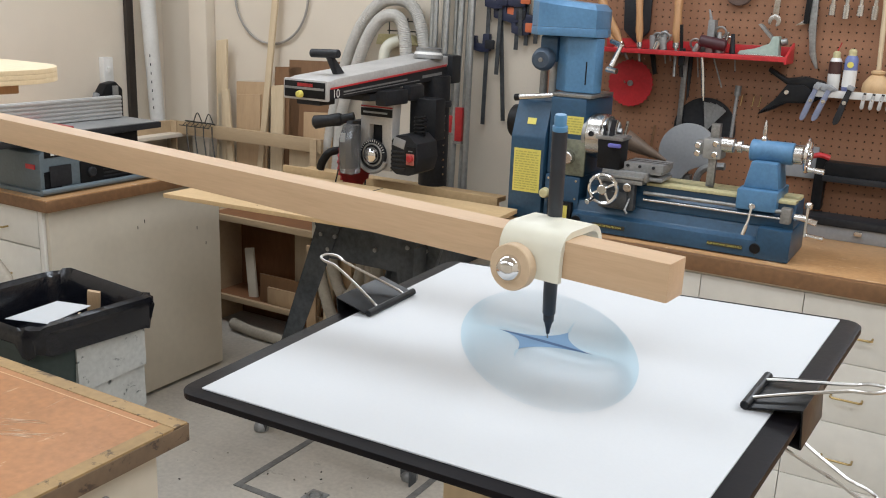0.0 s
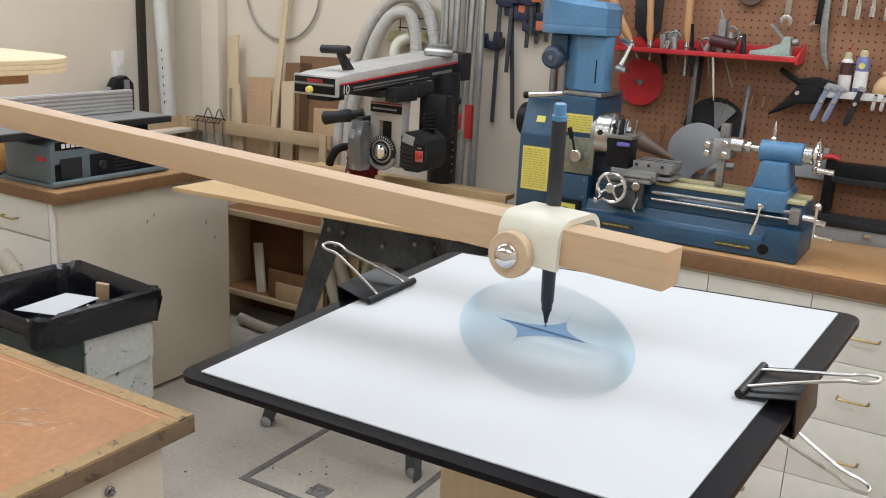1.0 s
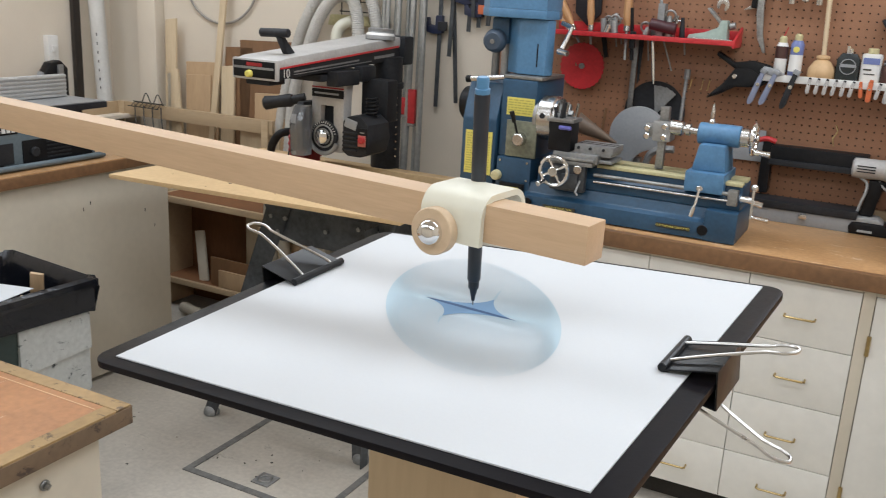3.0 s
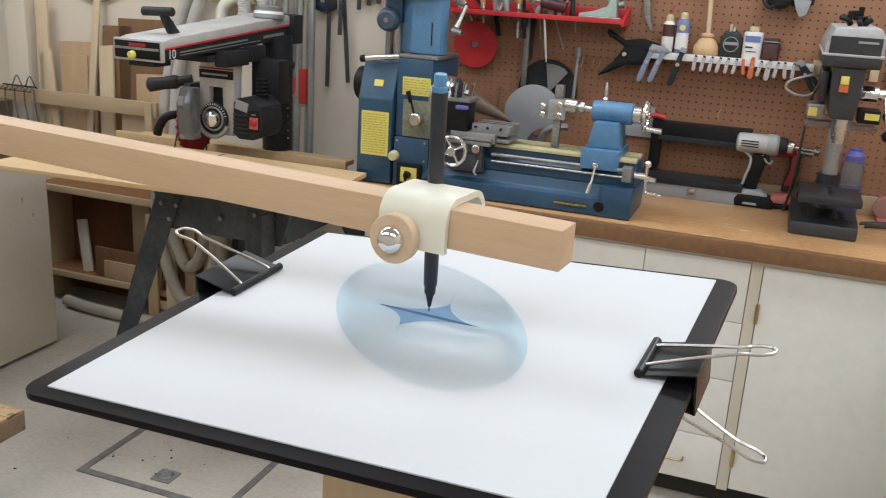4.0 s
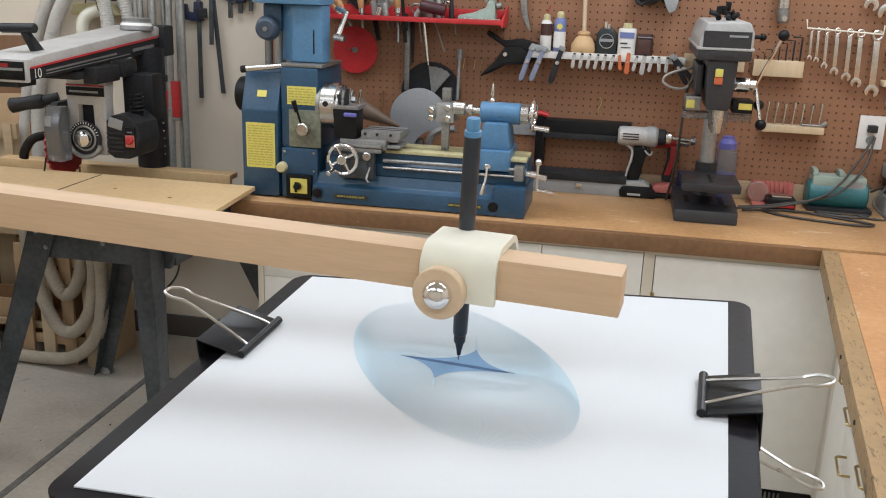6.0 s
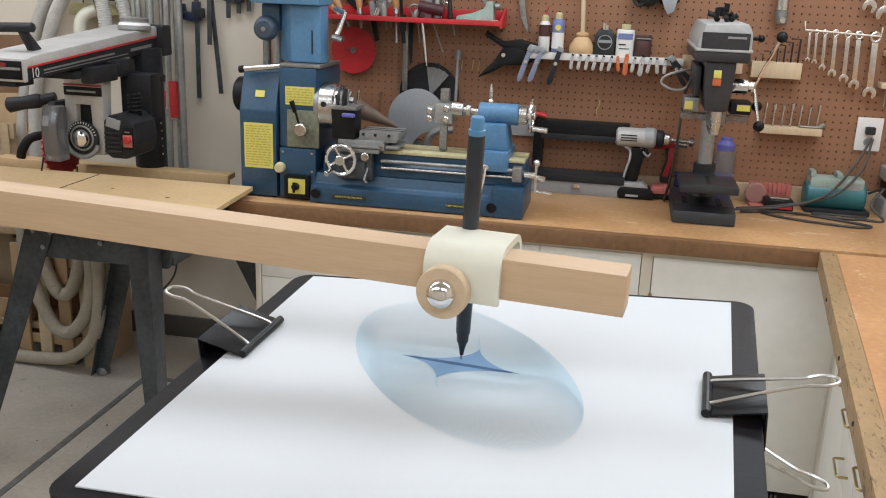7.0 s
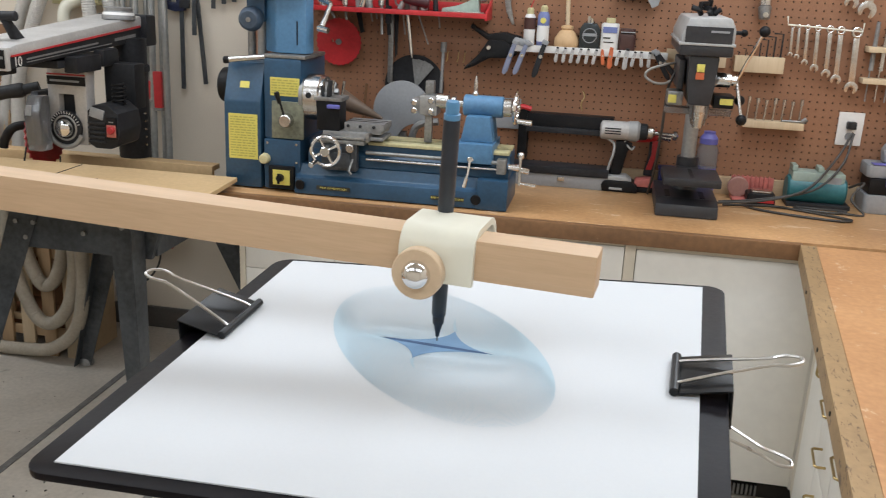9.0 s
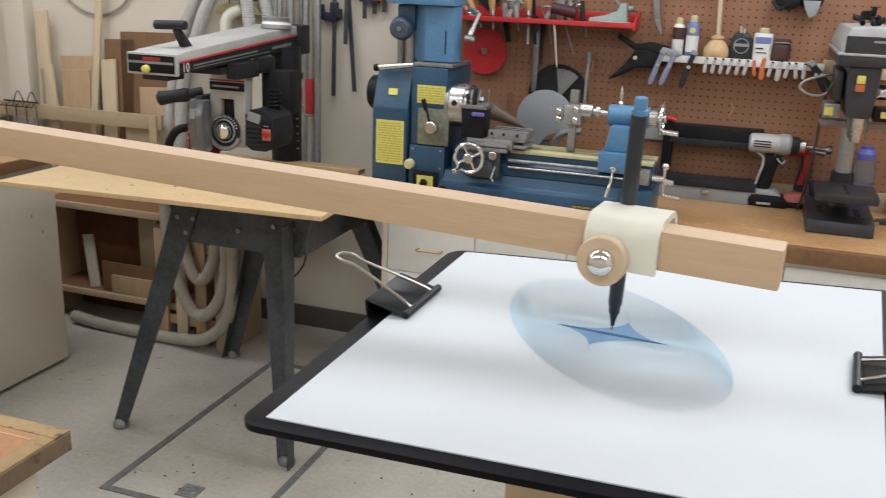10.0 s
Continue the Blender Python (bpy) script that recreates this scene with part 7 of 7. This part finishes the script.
part("iron", G().prism([(-1.045, 1.535), (-1.035, 1.54), (-1.09, 1.595), (-1.10, 1.592)], "y", 2.635, 2.665, 0.001), M_STEEL_DULL, plane)
part("knob", G().cyl((-1.02, 2.65, 1.535), (-1.0, 2.65, 1.54), 0.012, seg=14, rim=0.002), M_STEEL_DULL, plane)
solo("steel_rule", G().box(-1.13, -1.0, 2.603, 2.618, 1.4885, 1.4935, 0.001), M_STEEL, "bright flat steel strip on the shelf front", "rule")

blade = thing("circular_saw_blade", (-1.525, 2.70, 1.37), "red coated circular saw blade hung on a hook", "saw blade")
teeth = [(-1.552 + (0.083 if i % 2 else 0.088) * math.cos(2 * math.pi * i / 56), 1.358 + (0.083 if i % 2 else 0.088) * math.sin(2 * math.pi * i / 56)) for i in range(56)]
part("disc", G().prism(teeth, "y", 2.706, 2.709), M_RED, blade)
part("arbor_ring", G().cyl((-1.552, 2.7055, 1.358), (-1.552, 2.701, 1.358), 0.011, seg=18), M_STEEL_DULL, blade)
part("hook", G().tube([(-1.57, PY, 1.36), (-1.57, 2.69, 1.36), (-1.57, 2.685, 1.37)], 0.003), M_CHROME, blade)
solo("black_hanger", G().prism([(-1.485, 1.478), (-1.465, 1.478), (-1.452, 1.40), (-1.465, 1.395)], "y", 2.69, 2.70, 0.002), M_BLACK, "black tool hanging beside the red blade", "tool")

fan = thing("sanding_discs", (-1.25, 2.72, 1.26), "dark round sanding discs hung on the pegboard", "sanding discs")
part("black_disc", G().cyl((-1.262, 2.72, 1.215), (-1.262, 2.714, 1.215), 0.112, seg=40), M_CHAR, fan)
for k in range(4):
    a0, a1 = radians(50 + 12 * k), radians(62 + 12 * k)
    c = Vector((-1.255, 1.205))
    part("grey_fold", G().prism([tuple(c), (c.x + 0.105 * math.cos(a0), c.y + 0.105 * math.sin(a0)), (c.x + 0.108 * math.cos(a1), c.y + 0.108 * math.sin(a1))], "y", 2.700 + 0.002 * (k % 2), 2.706 + 0.002 * (k % 2)), M_CAST, fan)
solo("brush_stick", G().cyl((-1.150, 2.66, 1.20), (-1.150, 2.68, 1.37), 0.006, seg=12).cyl((-1.150, 2.68, 1.345), (-1.150, 2.683, 1.38), 0.011, seg=12), M_CAST, "grey stick with a brown end leaning up", "stick")
solo("thin_bar", G().cyl((-1.46, 2.70, 0.97), (-1.445, 2.715, 1.21), 0.005, seg=8), M_EDGE, "thin dark bar leaning on the pegboard", "bar")
solo("grey_sheet", G().box(-0.99, -0.86, 2.715, 2.724, 1.08, 1.19, 0.001), M_CASE, "small grey sheet fixed to the pegboard", "sheet")
for x in (-1.138, -1.098, -1.075):
    solo("peg_hook", G().tube([(x, PY, 1.345), (x, 2.71, 1.345), (x - 0.003, 2.705, 1.31), (x - 0.006, 2.70, 1.312)], 0.0016, 6), M_BRASS, "small bent wire hook in the pegboard", "hook", "hooks in the pegboard")
solo("wire_hanger", G().tube(smooth_path([(-0.64, 2.72, 1.235), (-0.632, 2.712, 1.215), (-0.642, 2.705, 1.19), (-0.636, 2.70, 1.165)], 5), 0.002, 6), M_BRASS, "twisted wire hook in the pegboard", "hook")

# hung tools along the top
saw2 = thing("pruning_saw", (-0.93, 2.71, 1.5), "dark curved pruning saw hung on the pegboard", "saw")
part("blade", G().prism([(-0.955, 1.73), (-0.93, 1.73), (-0.925, 1.60), (-0.918, 1.52), (-0.902, 1.455), (-0.91, 1.452), (-0.935, 1.50), (-0.948, 1.58)], "y", 2.705, 2.718, 0.003), M_STEEL_DULL, saw2)
part("grip", G().prism([(-0.968, 1.60), (-0.965, 1.74), (-0.945, 1.74), (-0.950, 1.60)], "y", 2.698, 2.724, 0.004), M_BLACK, saw2)
solo("putty_knife", G().prism([(-0.995, 1.592), (-0.955, 1.60), (-0.955, 1.62), (-0.97, 1.61)], "y", 2.715, 2.72, 0.001), M_STEEL, "broad putty knife blade on the pegboard", "knife")


def wrench(x, y, z_top, z_bot, r, label, group, ring=True, lean=0.0):
    """A combination spanner: a ring above, an open jaw below."""
    t = thing("wrench", (x, y, z_bot), label, "wrench", group)
    L = z_top - z_bot
    rot = pose(0, 0, 0, 0, lean)
    g = G().box(-r * 0.62, r * 0.62, -0.003, 0.003, r * 1.2, L - r * 1.0, 0.0015)
    bmesh.ops.transform(g.bm, matrix=rot, verts=g.bm.verts[:])
    part("shaft", g, M_STEEL, t, local=True)
    jaw = [(r * 1.35 * math.cos(radians(a)), r * 1.35 * math.sin(radians(a))) for a in range(-50, 231, 20)]
    jaw += [(-r * 0.55, -r * 0.9), (-r * 0.5, r * 0.1), (0, r * 0.35), (r * 0.5, r * 0.1), (r * 0.55, -r * 0.9)]
    g = G().prism(jaw, "y", -0.004, 0.004, 0.0008)
    bmesh.ops.transform(g.bm, matrix=rot @ pose(0, 0, 0, 0, 12), verts=g.bm.verts[:])
    part("open_jaw", g, M_STEEL, t, local=True)
    if ring:
        g = G().ring((0, 0, L), (0, 1, 0), r * 0.85, r * 0.34, 22, 8)
        bmesh.ops.transform(g.bm, matrix=rot, verts=g.bm.verts[:])
        part("ring", g, M_STEEL, t, local=True)


WR = ((0.038, 1.498, 1.405, 0.0065), (0.060, 1.498, 1.399, 0.007), (0.088, 1.497, 1.381, 0.0085), (0.122, 1.496, 1.364, 0.0105), (0.162, 1.494, 1.348, 0.0115), (0.197, 1.492, 1.330, 0.013), (0.250, 1.488, 1.305, 0.0165))
for x, zt, zb, r in WR:
    wrench(x + 0.008, 2.70, zt, zb, r, "chrome combination wrench hung on the wire rack", "wrenches on the rack", True, -2.5)
rackw = thing("wrench_rack", (0.15, 2.70, 1.5), "thin pale wire rack for wrenches on the pegboard", "rack")
part("wire", G().tube([(0.024, 2.71, 1.53), (0.026, 2.697, 1.503), (0.266, 2.697, 1.492), (0.270, 2.71, 1.52)], 0.0028, 8), M_COLLAR, rackw)
wrench(0.215, 2.70, 1.74, 1.585, 0.017, "large chrome open wrench hung high on the pegboard", "large wrenches", False, 4)
wrench(0.265, 2.69, 1.74, 1.562, 0.022, "large chrome open wrench hung high on the pegboard", "large wrenches", False, 4)
wrench(-1.06, 2.70, 1.78, 1.605, 0.016, "steel open wrench hung on the pegboard", "large wrenches", False, 2)
rat = thing("air_ratchet", (-0.055, 2.70, 1.5), "silver socket tool hung nose down on the pegboard", "socket tool")
part("body", G().cyl((-0.062, 2.70, 1.70), (-0.058, 2.695, 1.56), 0.019, 0.021, 18, 0.003), M_STEEL, rat)
part("head", G().cyl((-0.058, 2.695, 1.56), (-0.055, 2.69, 1.515), 0.0225, 0.018, 18, 0.004), M_STEEL_DULL, rat)
part("drive", G().cyl((-0.056, 2.673, 1.532), (-0.056, 2.662, 1.532), 0.009, seg=14), M_CHROME, rat)
for k in range(4):
    x = -0.88 + 0.043 * k
    solo("hanging_socket", G().cyl((x, 2.69, 1.72), (x, 2.69, 1.665), 0.007, seg=10).cyl((x, 2.69, 1.665), (x, 2.69, 1.63 - 0.01 * (k % 2)), 0.011, seg=14, rim=0.001), M_STEEL, "bright steel socket on a hanging bar", "socket", "hanging sockets")
wheels = thing("abrasive_disc", (-1.19, 2.71, 1.68), "dark grinding wheel hung on the pegboard", "grinding wheel")
part("disc", G().cyl((-1.19, 2.72, 1.70), (-1.19, 2.70, 1.70), 0.05, seg=30, rim=0.003), mat("brown_abrasive", (0.11, 0.07, 0.055), 0.8), wheels)
masks = thing("headphones", (-0.47, 2.70, 1.58), "black ear defenders and goggles hung on the pegboard", "ear defenders")
part("cup", G().ball((-0.50, 2.69, 1.60), 0.045, flat=0.7, way=(0, 1, 0)), M_CHAR, masks)
part("cup", G().ball((-0.43, 2.69, 1.60), 0.042, flat=0.7, way=(0, 1, 0)), M_BLACK, masks)
part("lens", G().prism([(-0.455, 1.59), (-0.40, 1.59), (-0.41, 1.545), (-0.43, 1.535), (-0.445, 1.56)], "y", 2.655, 2.66, 0.001), M_CASE, masks)
part("strap", G().tube(smooth_path([(-0.55, 2.69, 1.585), (-0.53, 2.68, 1.56), (-0.50, 2.67, 1.575)], 4), 0.006), M_CHAR, masks)

# ledge of cans, brush and bottles, with spring clamps along its front
ledge = thing("tool_ledge", (-0.62, 2.68, 1.38), "narrow pale wooden ledge on the pegboard", "ledge")
part("board", G().box(-0.90, -0.36, 2.655, PY, 1.374, 1.387, 0.002), M_PALE, ledge)
part("front_strip", G().box(-0.90, -0.36, 2.648, 2.6545, 1.366, 1.390, 0.002), M_WHITE, ledge)


def can(x, r, h, body, cap, label, nozzle=True):
    t = thing("spray_can", (x, 2.69, 1.387), label, "spray can", "cans and bottles on the ledge")
    part("body", G().spin([(r * 0.9, 0), (r, 0.003), (r, h), (r * 0.7, h + 0.012)], (x, 2.69, 1.3873), (0, 0, 1), 22), body, t)
    part("cap", G().spin([(r * 0.62, h + 0.012), (r * 0.6, h + 0.028), (r * 0.35, h + 0.034)], (x, 2.69, 1.3873), (0, 0, 1), 18), cap, t)
    return t


c1 = can(-0.845, 0.020, 0.095, M_WHITE, M_CREAM, "white spray can with a dark upper band")
part("band", G().spin([(0.0205, 0.055), (0.0205, 0.095)], (-0.845, 2.69, 1.3873), (0, 0, 1), 22), M_AMBER, c1)
part("straw", G().cyl((-0.845, 2.69, 1.515), (-0.835, 2.69, 1.545), 0.002, seg=6), M_RED, c1)
c2 = can(-0.797, 0.021, 0.105, M_LABELBLUE, M_CREAM, "blue and white oil spray can")
part("label", G().spin([(0.0215, 0.015), (0.0215, 0.07)], (-0.797, 2.69, 1.3873), (0, 0, 1), 22), M_WHITE, c2)
part("emblem", G().cyl((-0.797, 2.672, 1.475), (-0.797, 2.667, 1.475), 0.010, seg=16), M_YELLOW, c2)
br = thing("dust_brush", (-0.71, 2.69, 1.387), "turned pale wooden mallet with a long thin handle", "mallet")
part("head", G().spin([(0.040, 0), (0.044, 0.008), (0.042, 0.03), (0.028, 0.052), (0.018, 0.06), (0.022, 0.065), (0.021, 0.072), (0.010, 0.076)], (-0.712, 2.69, 1.3873), (0, 0, 1), 26), wood("pale_turned_wood", (0.58, 0.39, 0.21), (0.5, 0.31, 0.15), (6, 6, 2)), br)
part("handle", G().cyl((-0.712, 2.69, 1.46), (-0.727, 2.70, 1.76), 0.0075, 0.009, 12), M_PALE, br)
b1 = thing("flat_bottle", (-0.632, 2.69, 1.387), "dark flat bottle with a round pale label", "bottle", "cans and bottles on the ledge")
part("body", G().prism([(-0.668, 1.388), (-0.668, 1.455), (-0.655, 1.475), (-0.61, 1.475), (-0.597, 1.455), (-0.597, 1.388)], "y", 2.672, 2.708, 0.005), M_GREENDARK, b1)
part("label", G().ring((-0.632, 2.6705, 1.432), (0, 1, 0), 0.024, 0.0016, 30, 6).box(-0.655, -0.61, 2.6705, 2.6725, 1.43, 1.44), M_CASE, b1)
part("spout", G().cyl((-0.638, 2.69, 1.475), (-0.638, 2.69, 1.497), 0.006, seg=10).cyl((-0.628, 2.69, 1.475), (-0.628, 2.69, 1.49), 0.005, seg=10), M_CHROME, b1)
b2 = thing("glue_bottle", (-0.56, 2.69, 1.387), "white plastic bottle with a blue label and cream cap", "bottle", "cans and bottles on the ledge")
part("body", G().prism(rounded(-0.593, -0.533, 2.67, 2.71, 0.012), "z", 1.3873, 1.478, 0.006), M_WHITE, b2)
part("label", G().box(-0.588, -0.538, 2.6685, 2.6705, 1.445, 1.465), M_LABELBLUE, b2)
part("print", G().box(-0.585, -0.56, 2.6685, 2.6705, 1.425, 1.43).box(-0.582, -0.548, 2.6685, 2.6705, 1.412, 1.415), M_INK, b2)
part("cap", G().cyl((-0.563, 2.69, 1.478), (-0.563, 2.69, 1.495), 0.016, seg=18, rim=0.002), M_CREAM, b2)
b3 = thing("brown_jar", (-0.50, 2.69, 1.387), "dark brown plastic jar with a lid", "jar", "cans and bottles on the ledge")
part("body", G().prism(rounded(-0.530, -0.473, 2.665, 2.715, 0.012), "z", 1.3873, 1.445, 0.004), M_AMBER, b3)
part("lid", G().prism(rounded(-0.528, -0.475, 2.667, 2.713, 0.012), "z", 1.4455, 1.462, 0.003), M_AMBER, b3)
part("lid_rim", G().box(-0.526, -0.477, 2.663, 2.666, 1.449, 1.4525), M_CASE, b3)


def spring_clamp(x, z, size, turn, material, tip, label, wide=1.0):
    """Two pinched levers on a pivot, with padded tips."""
    t = thing("spring_clamp", (x, 2.645, z), label, "spring clamp", "spring clamps on the ledge")
    t.matrix_basis = pose(x, 2.645, z, 0, turn, 0)
    PLACED[t.name] = t.matrix_basis.copy()
    s = size
    for k in (-1, 1):
        part("lever", G().prism([(px * s * wide, pz * s) for px, pz in ((-0.09, 0.35), (0.09, 0.36), (0.14, 0.0), (0.21, -0.42), (0.18, -0.50), (0.10, -0.54), (0.02, -0.50), (-0.02, -0.42), (-0.07, 0.0))], "y", k * 0.06 * s - 0.02 * s, k * 0.06 * s + 0.02 * s, 0.0015), material, t, local=True)
    part("pivot", G().cyl((0.03 * s, -0.1 * s, 0.02 * s), (0.03 * s, 0.1 * s, 0.02 * s), 0.05 * s, seg=10), M_STEEL, t, local=True)
    part("pad", G().box(-0.08 * s, 0.08 * s, -0.10 * s, 0.10 * s, 0.33 * s, 0.43 * s, 0.002), tip, t, local=True)


rnd = random.Random(5)
for k in range(13):
    x = -0.742 + 0.0265 * k
    m = M_CLAMP if k not in (6, 7) else M_ORANGE
    spring_clamp(x, 1.366, 0.055 + (0.02 if k in (7, 9) else 0), 6 + rnd.uniform(-6, 14), m, M_CHAR if k not in (6, 7) else M_ORANGE, "small pale spring clamp with black pads gripping the ledge" if m is M_CLAMP else "orange spring clamp gripping the ledge")
for x, s, tn in ((-0.905, 0.13, 22), (-0.865, 0.13, 24), (-0.80, 0.14, 20), (-0.385, 0.12, -28), (-0.368, 0.12, -38)):
    spring_clamp(x, 1.352, s, tn, M_LILAC if x in (-0.865, -0.905) else M_CHAR, M_CASE, "large grey-lilac spring clamp gripping the ledge" if x in (-0.865, -0.905) else "large dark spring clamp gripping the ledge", 0.62)
big = thing("large_spring_clamp", (-0.95, 2.68, 1.36), "large black plastic spring clamp on the pegboard", "spring clamp")
part("upper_jaw", G().prism([(-1.055, 1.438), (-1.05, 1.452), (-0.99, 1.418), (-0.93, 1.428), (-0.87, 1.415), (-0.84, 1.385), (-0.90, 1.375), (-0.97, 1.385)], "y", 2.665, 2.70, 0.006), M_BLACK, big)
part("lower_jaw", G().prism([(-1.072, 1.288), (-1.068, 1.298), (-1.02, 1.345), (-0.985, 1.40), (-0.93, 1.40), (-0.87, 1.36), (-0.90, 1.34), (-0.98, 1.335), (-1.03, 1.305)], "y", 2.66, 2.695, 0.006), M_BLACK, big)
part("pivot", G().cyl((-0.983, 2.66, 1.372), (-0.983, 2.652, 1.372), 0.008, seg=14, rim=0.001), M_CHROME, big)
part("grey_pad", G().prism([(-0.90, 1.395), (-0.89, 1.415), (-0.84, 1.405), (-0.82, 1.39), (-0.85, 1.38)], "y", 2.645, 2.66, 0.004), M_CASE, big)

# wooden tool blocks
hx = thing("hex_key_block", (-0.05, 2.70, 1.36), "pale wooden block holding dark hex keys", "tool block")
part("block", G().box(-0.132, 0.032, 2.69, PY, 1.338, 1.392, 0.002), M_PALE, hx)
for k in range(7):
    x = -0.12 + 0.023 * k
    h = 0.012 + 0.011 * k
    part("hex_key", G().tube([(x, 2.708, 1.39), (x, 2.708, 1.392 + h), (x - 0.006 - 0.004 * k, 2.708, 1.393 + h)], 0.0014 + 0.0003 * k, 6), M_CHAR, hx)
bt = thing("bit_block", (0.02, 2.69, 1.16), "pale wooden strip holding steel router bits", "tool block")
part("strip", G().box(-0.079, 0.124, 2.675, PY, 1.151, 1.176, 0.003), M_PALE, bt)
for k in range(7):
    x = -0.066 + 0.029 * k
    part("bit", G().cyl((x, 2.70, 1.176), (x + 0.002, 2.70, 1.245 - 0.004 * (k % 3)), 0.004, seg=10).cyl((x + 0.002, 2.70, 1.235), (x + 0.002, 2.70, 1.256 - 0.004 * (k % 3)), 0.0065 + 0.001 * (k % 2), seg=10), M_STEEL, bt)
part("lying_key", G().cyl((0.05, 2.685, 1.181), (0.125, 2.685, 1.181), 0.004, seg=8).cyl((0.118, 2.685, 1.18), (0.13, 2.685, 1.192), 0.009, seg=10), M_STEEL_DULL, bt)
for z, x0 in ((1.437, 0.288), (1.333, 0.286)):
    d = thing("drill_bit_rail", (0.4, 2.69, z), "pale wooden rail holding drill bits upright", "tool rail", "drill bit rails")
    part("rail", G().box(x0, 0.60, 2.67, PY, z - 0.009, z + 0.009, 0.002), M_PALE, d)
    for k in range(9):
        x = x0 + 0.024 + 0.031 * k
        r = (0.008 if k < 2 else 0.0032) if z > 1.4 else 0.0025
        part("drill_bit", G().cyl((x, 2.70, z - 0.07), (x, 2.70, z + (0.09 if k < 2 and z > 1.4 else 0.045)), r, r * 0.8, 8), M_STEEL if k % 2 else M_CAST, d)
wood_plate = thing("small_wood_plate", (-0.335, 2.72, 1.37), "small pale wooden plate on the pegboard", "plate")
part("plate", G().box(-0.362, -0.318, 2.715, PY, 1.335, 1.40, 0.002), M_PALE, wood_plate)
plate2 = thing("small_wood_plate", (-0.16, 2.72, 1.37), "small pale wooden plate on the pegboard", "plate")
part("plate", G().box(-0.185, -0.158, 2.715, PY, 1.345, 1.39, 0.002), M_PALE, plate2)

# outlet
ot = thing("power_outlet", (0.285, 2.72, 1.165), "white power outlet plate with a dark plug", "power outlet")
part("plate", G().box(0.243, 0.327, 2.722, PY, 1.106, 1.2205, 0.003), M_WHITE, ot)
part("plug", G().box(0.270, 0.300, 2.695, 2.722, 1.165, 1.190, 0.004), M_CHAR, ot)
part("socket", G().cyl((0.285, 2.722, 1.137), (0.285, 2.7195, 1.137), 0.014, seg=18), M_CASE, ot)
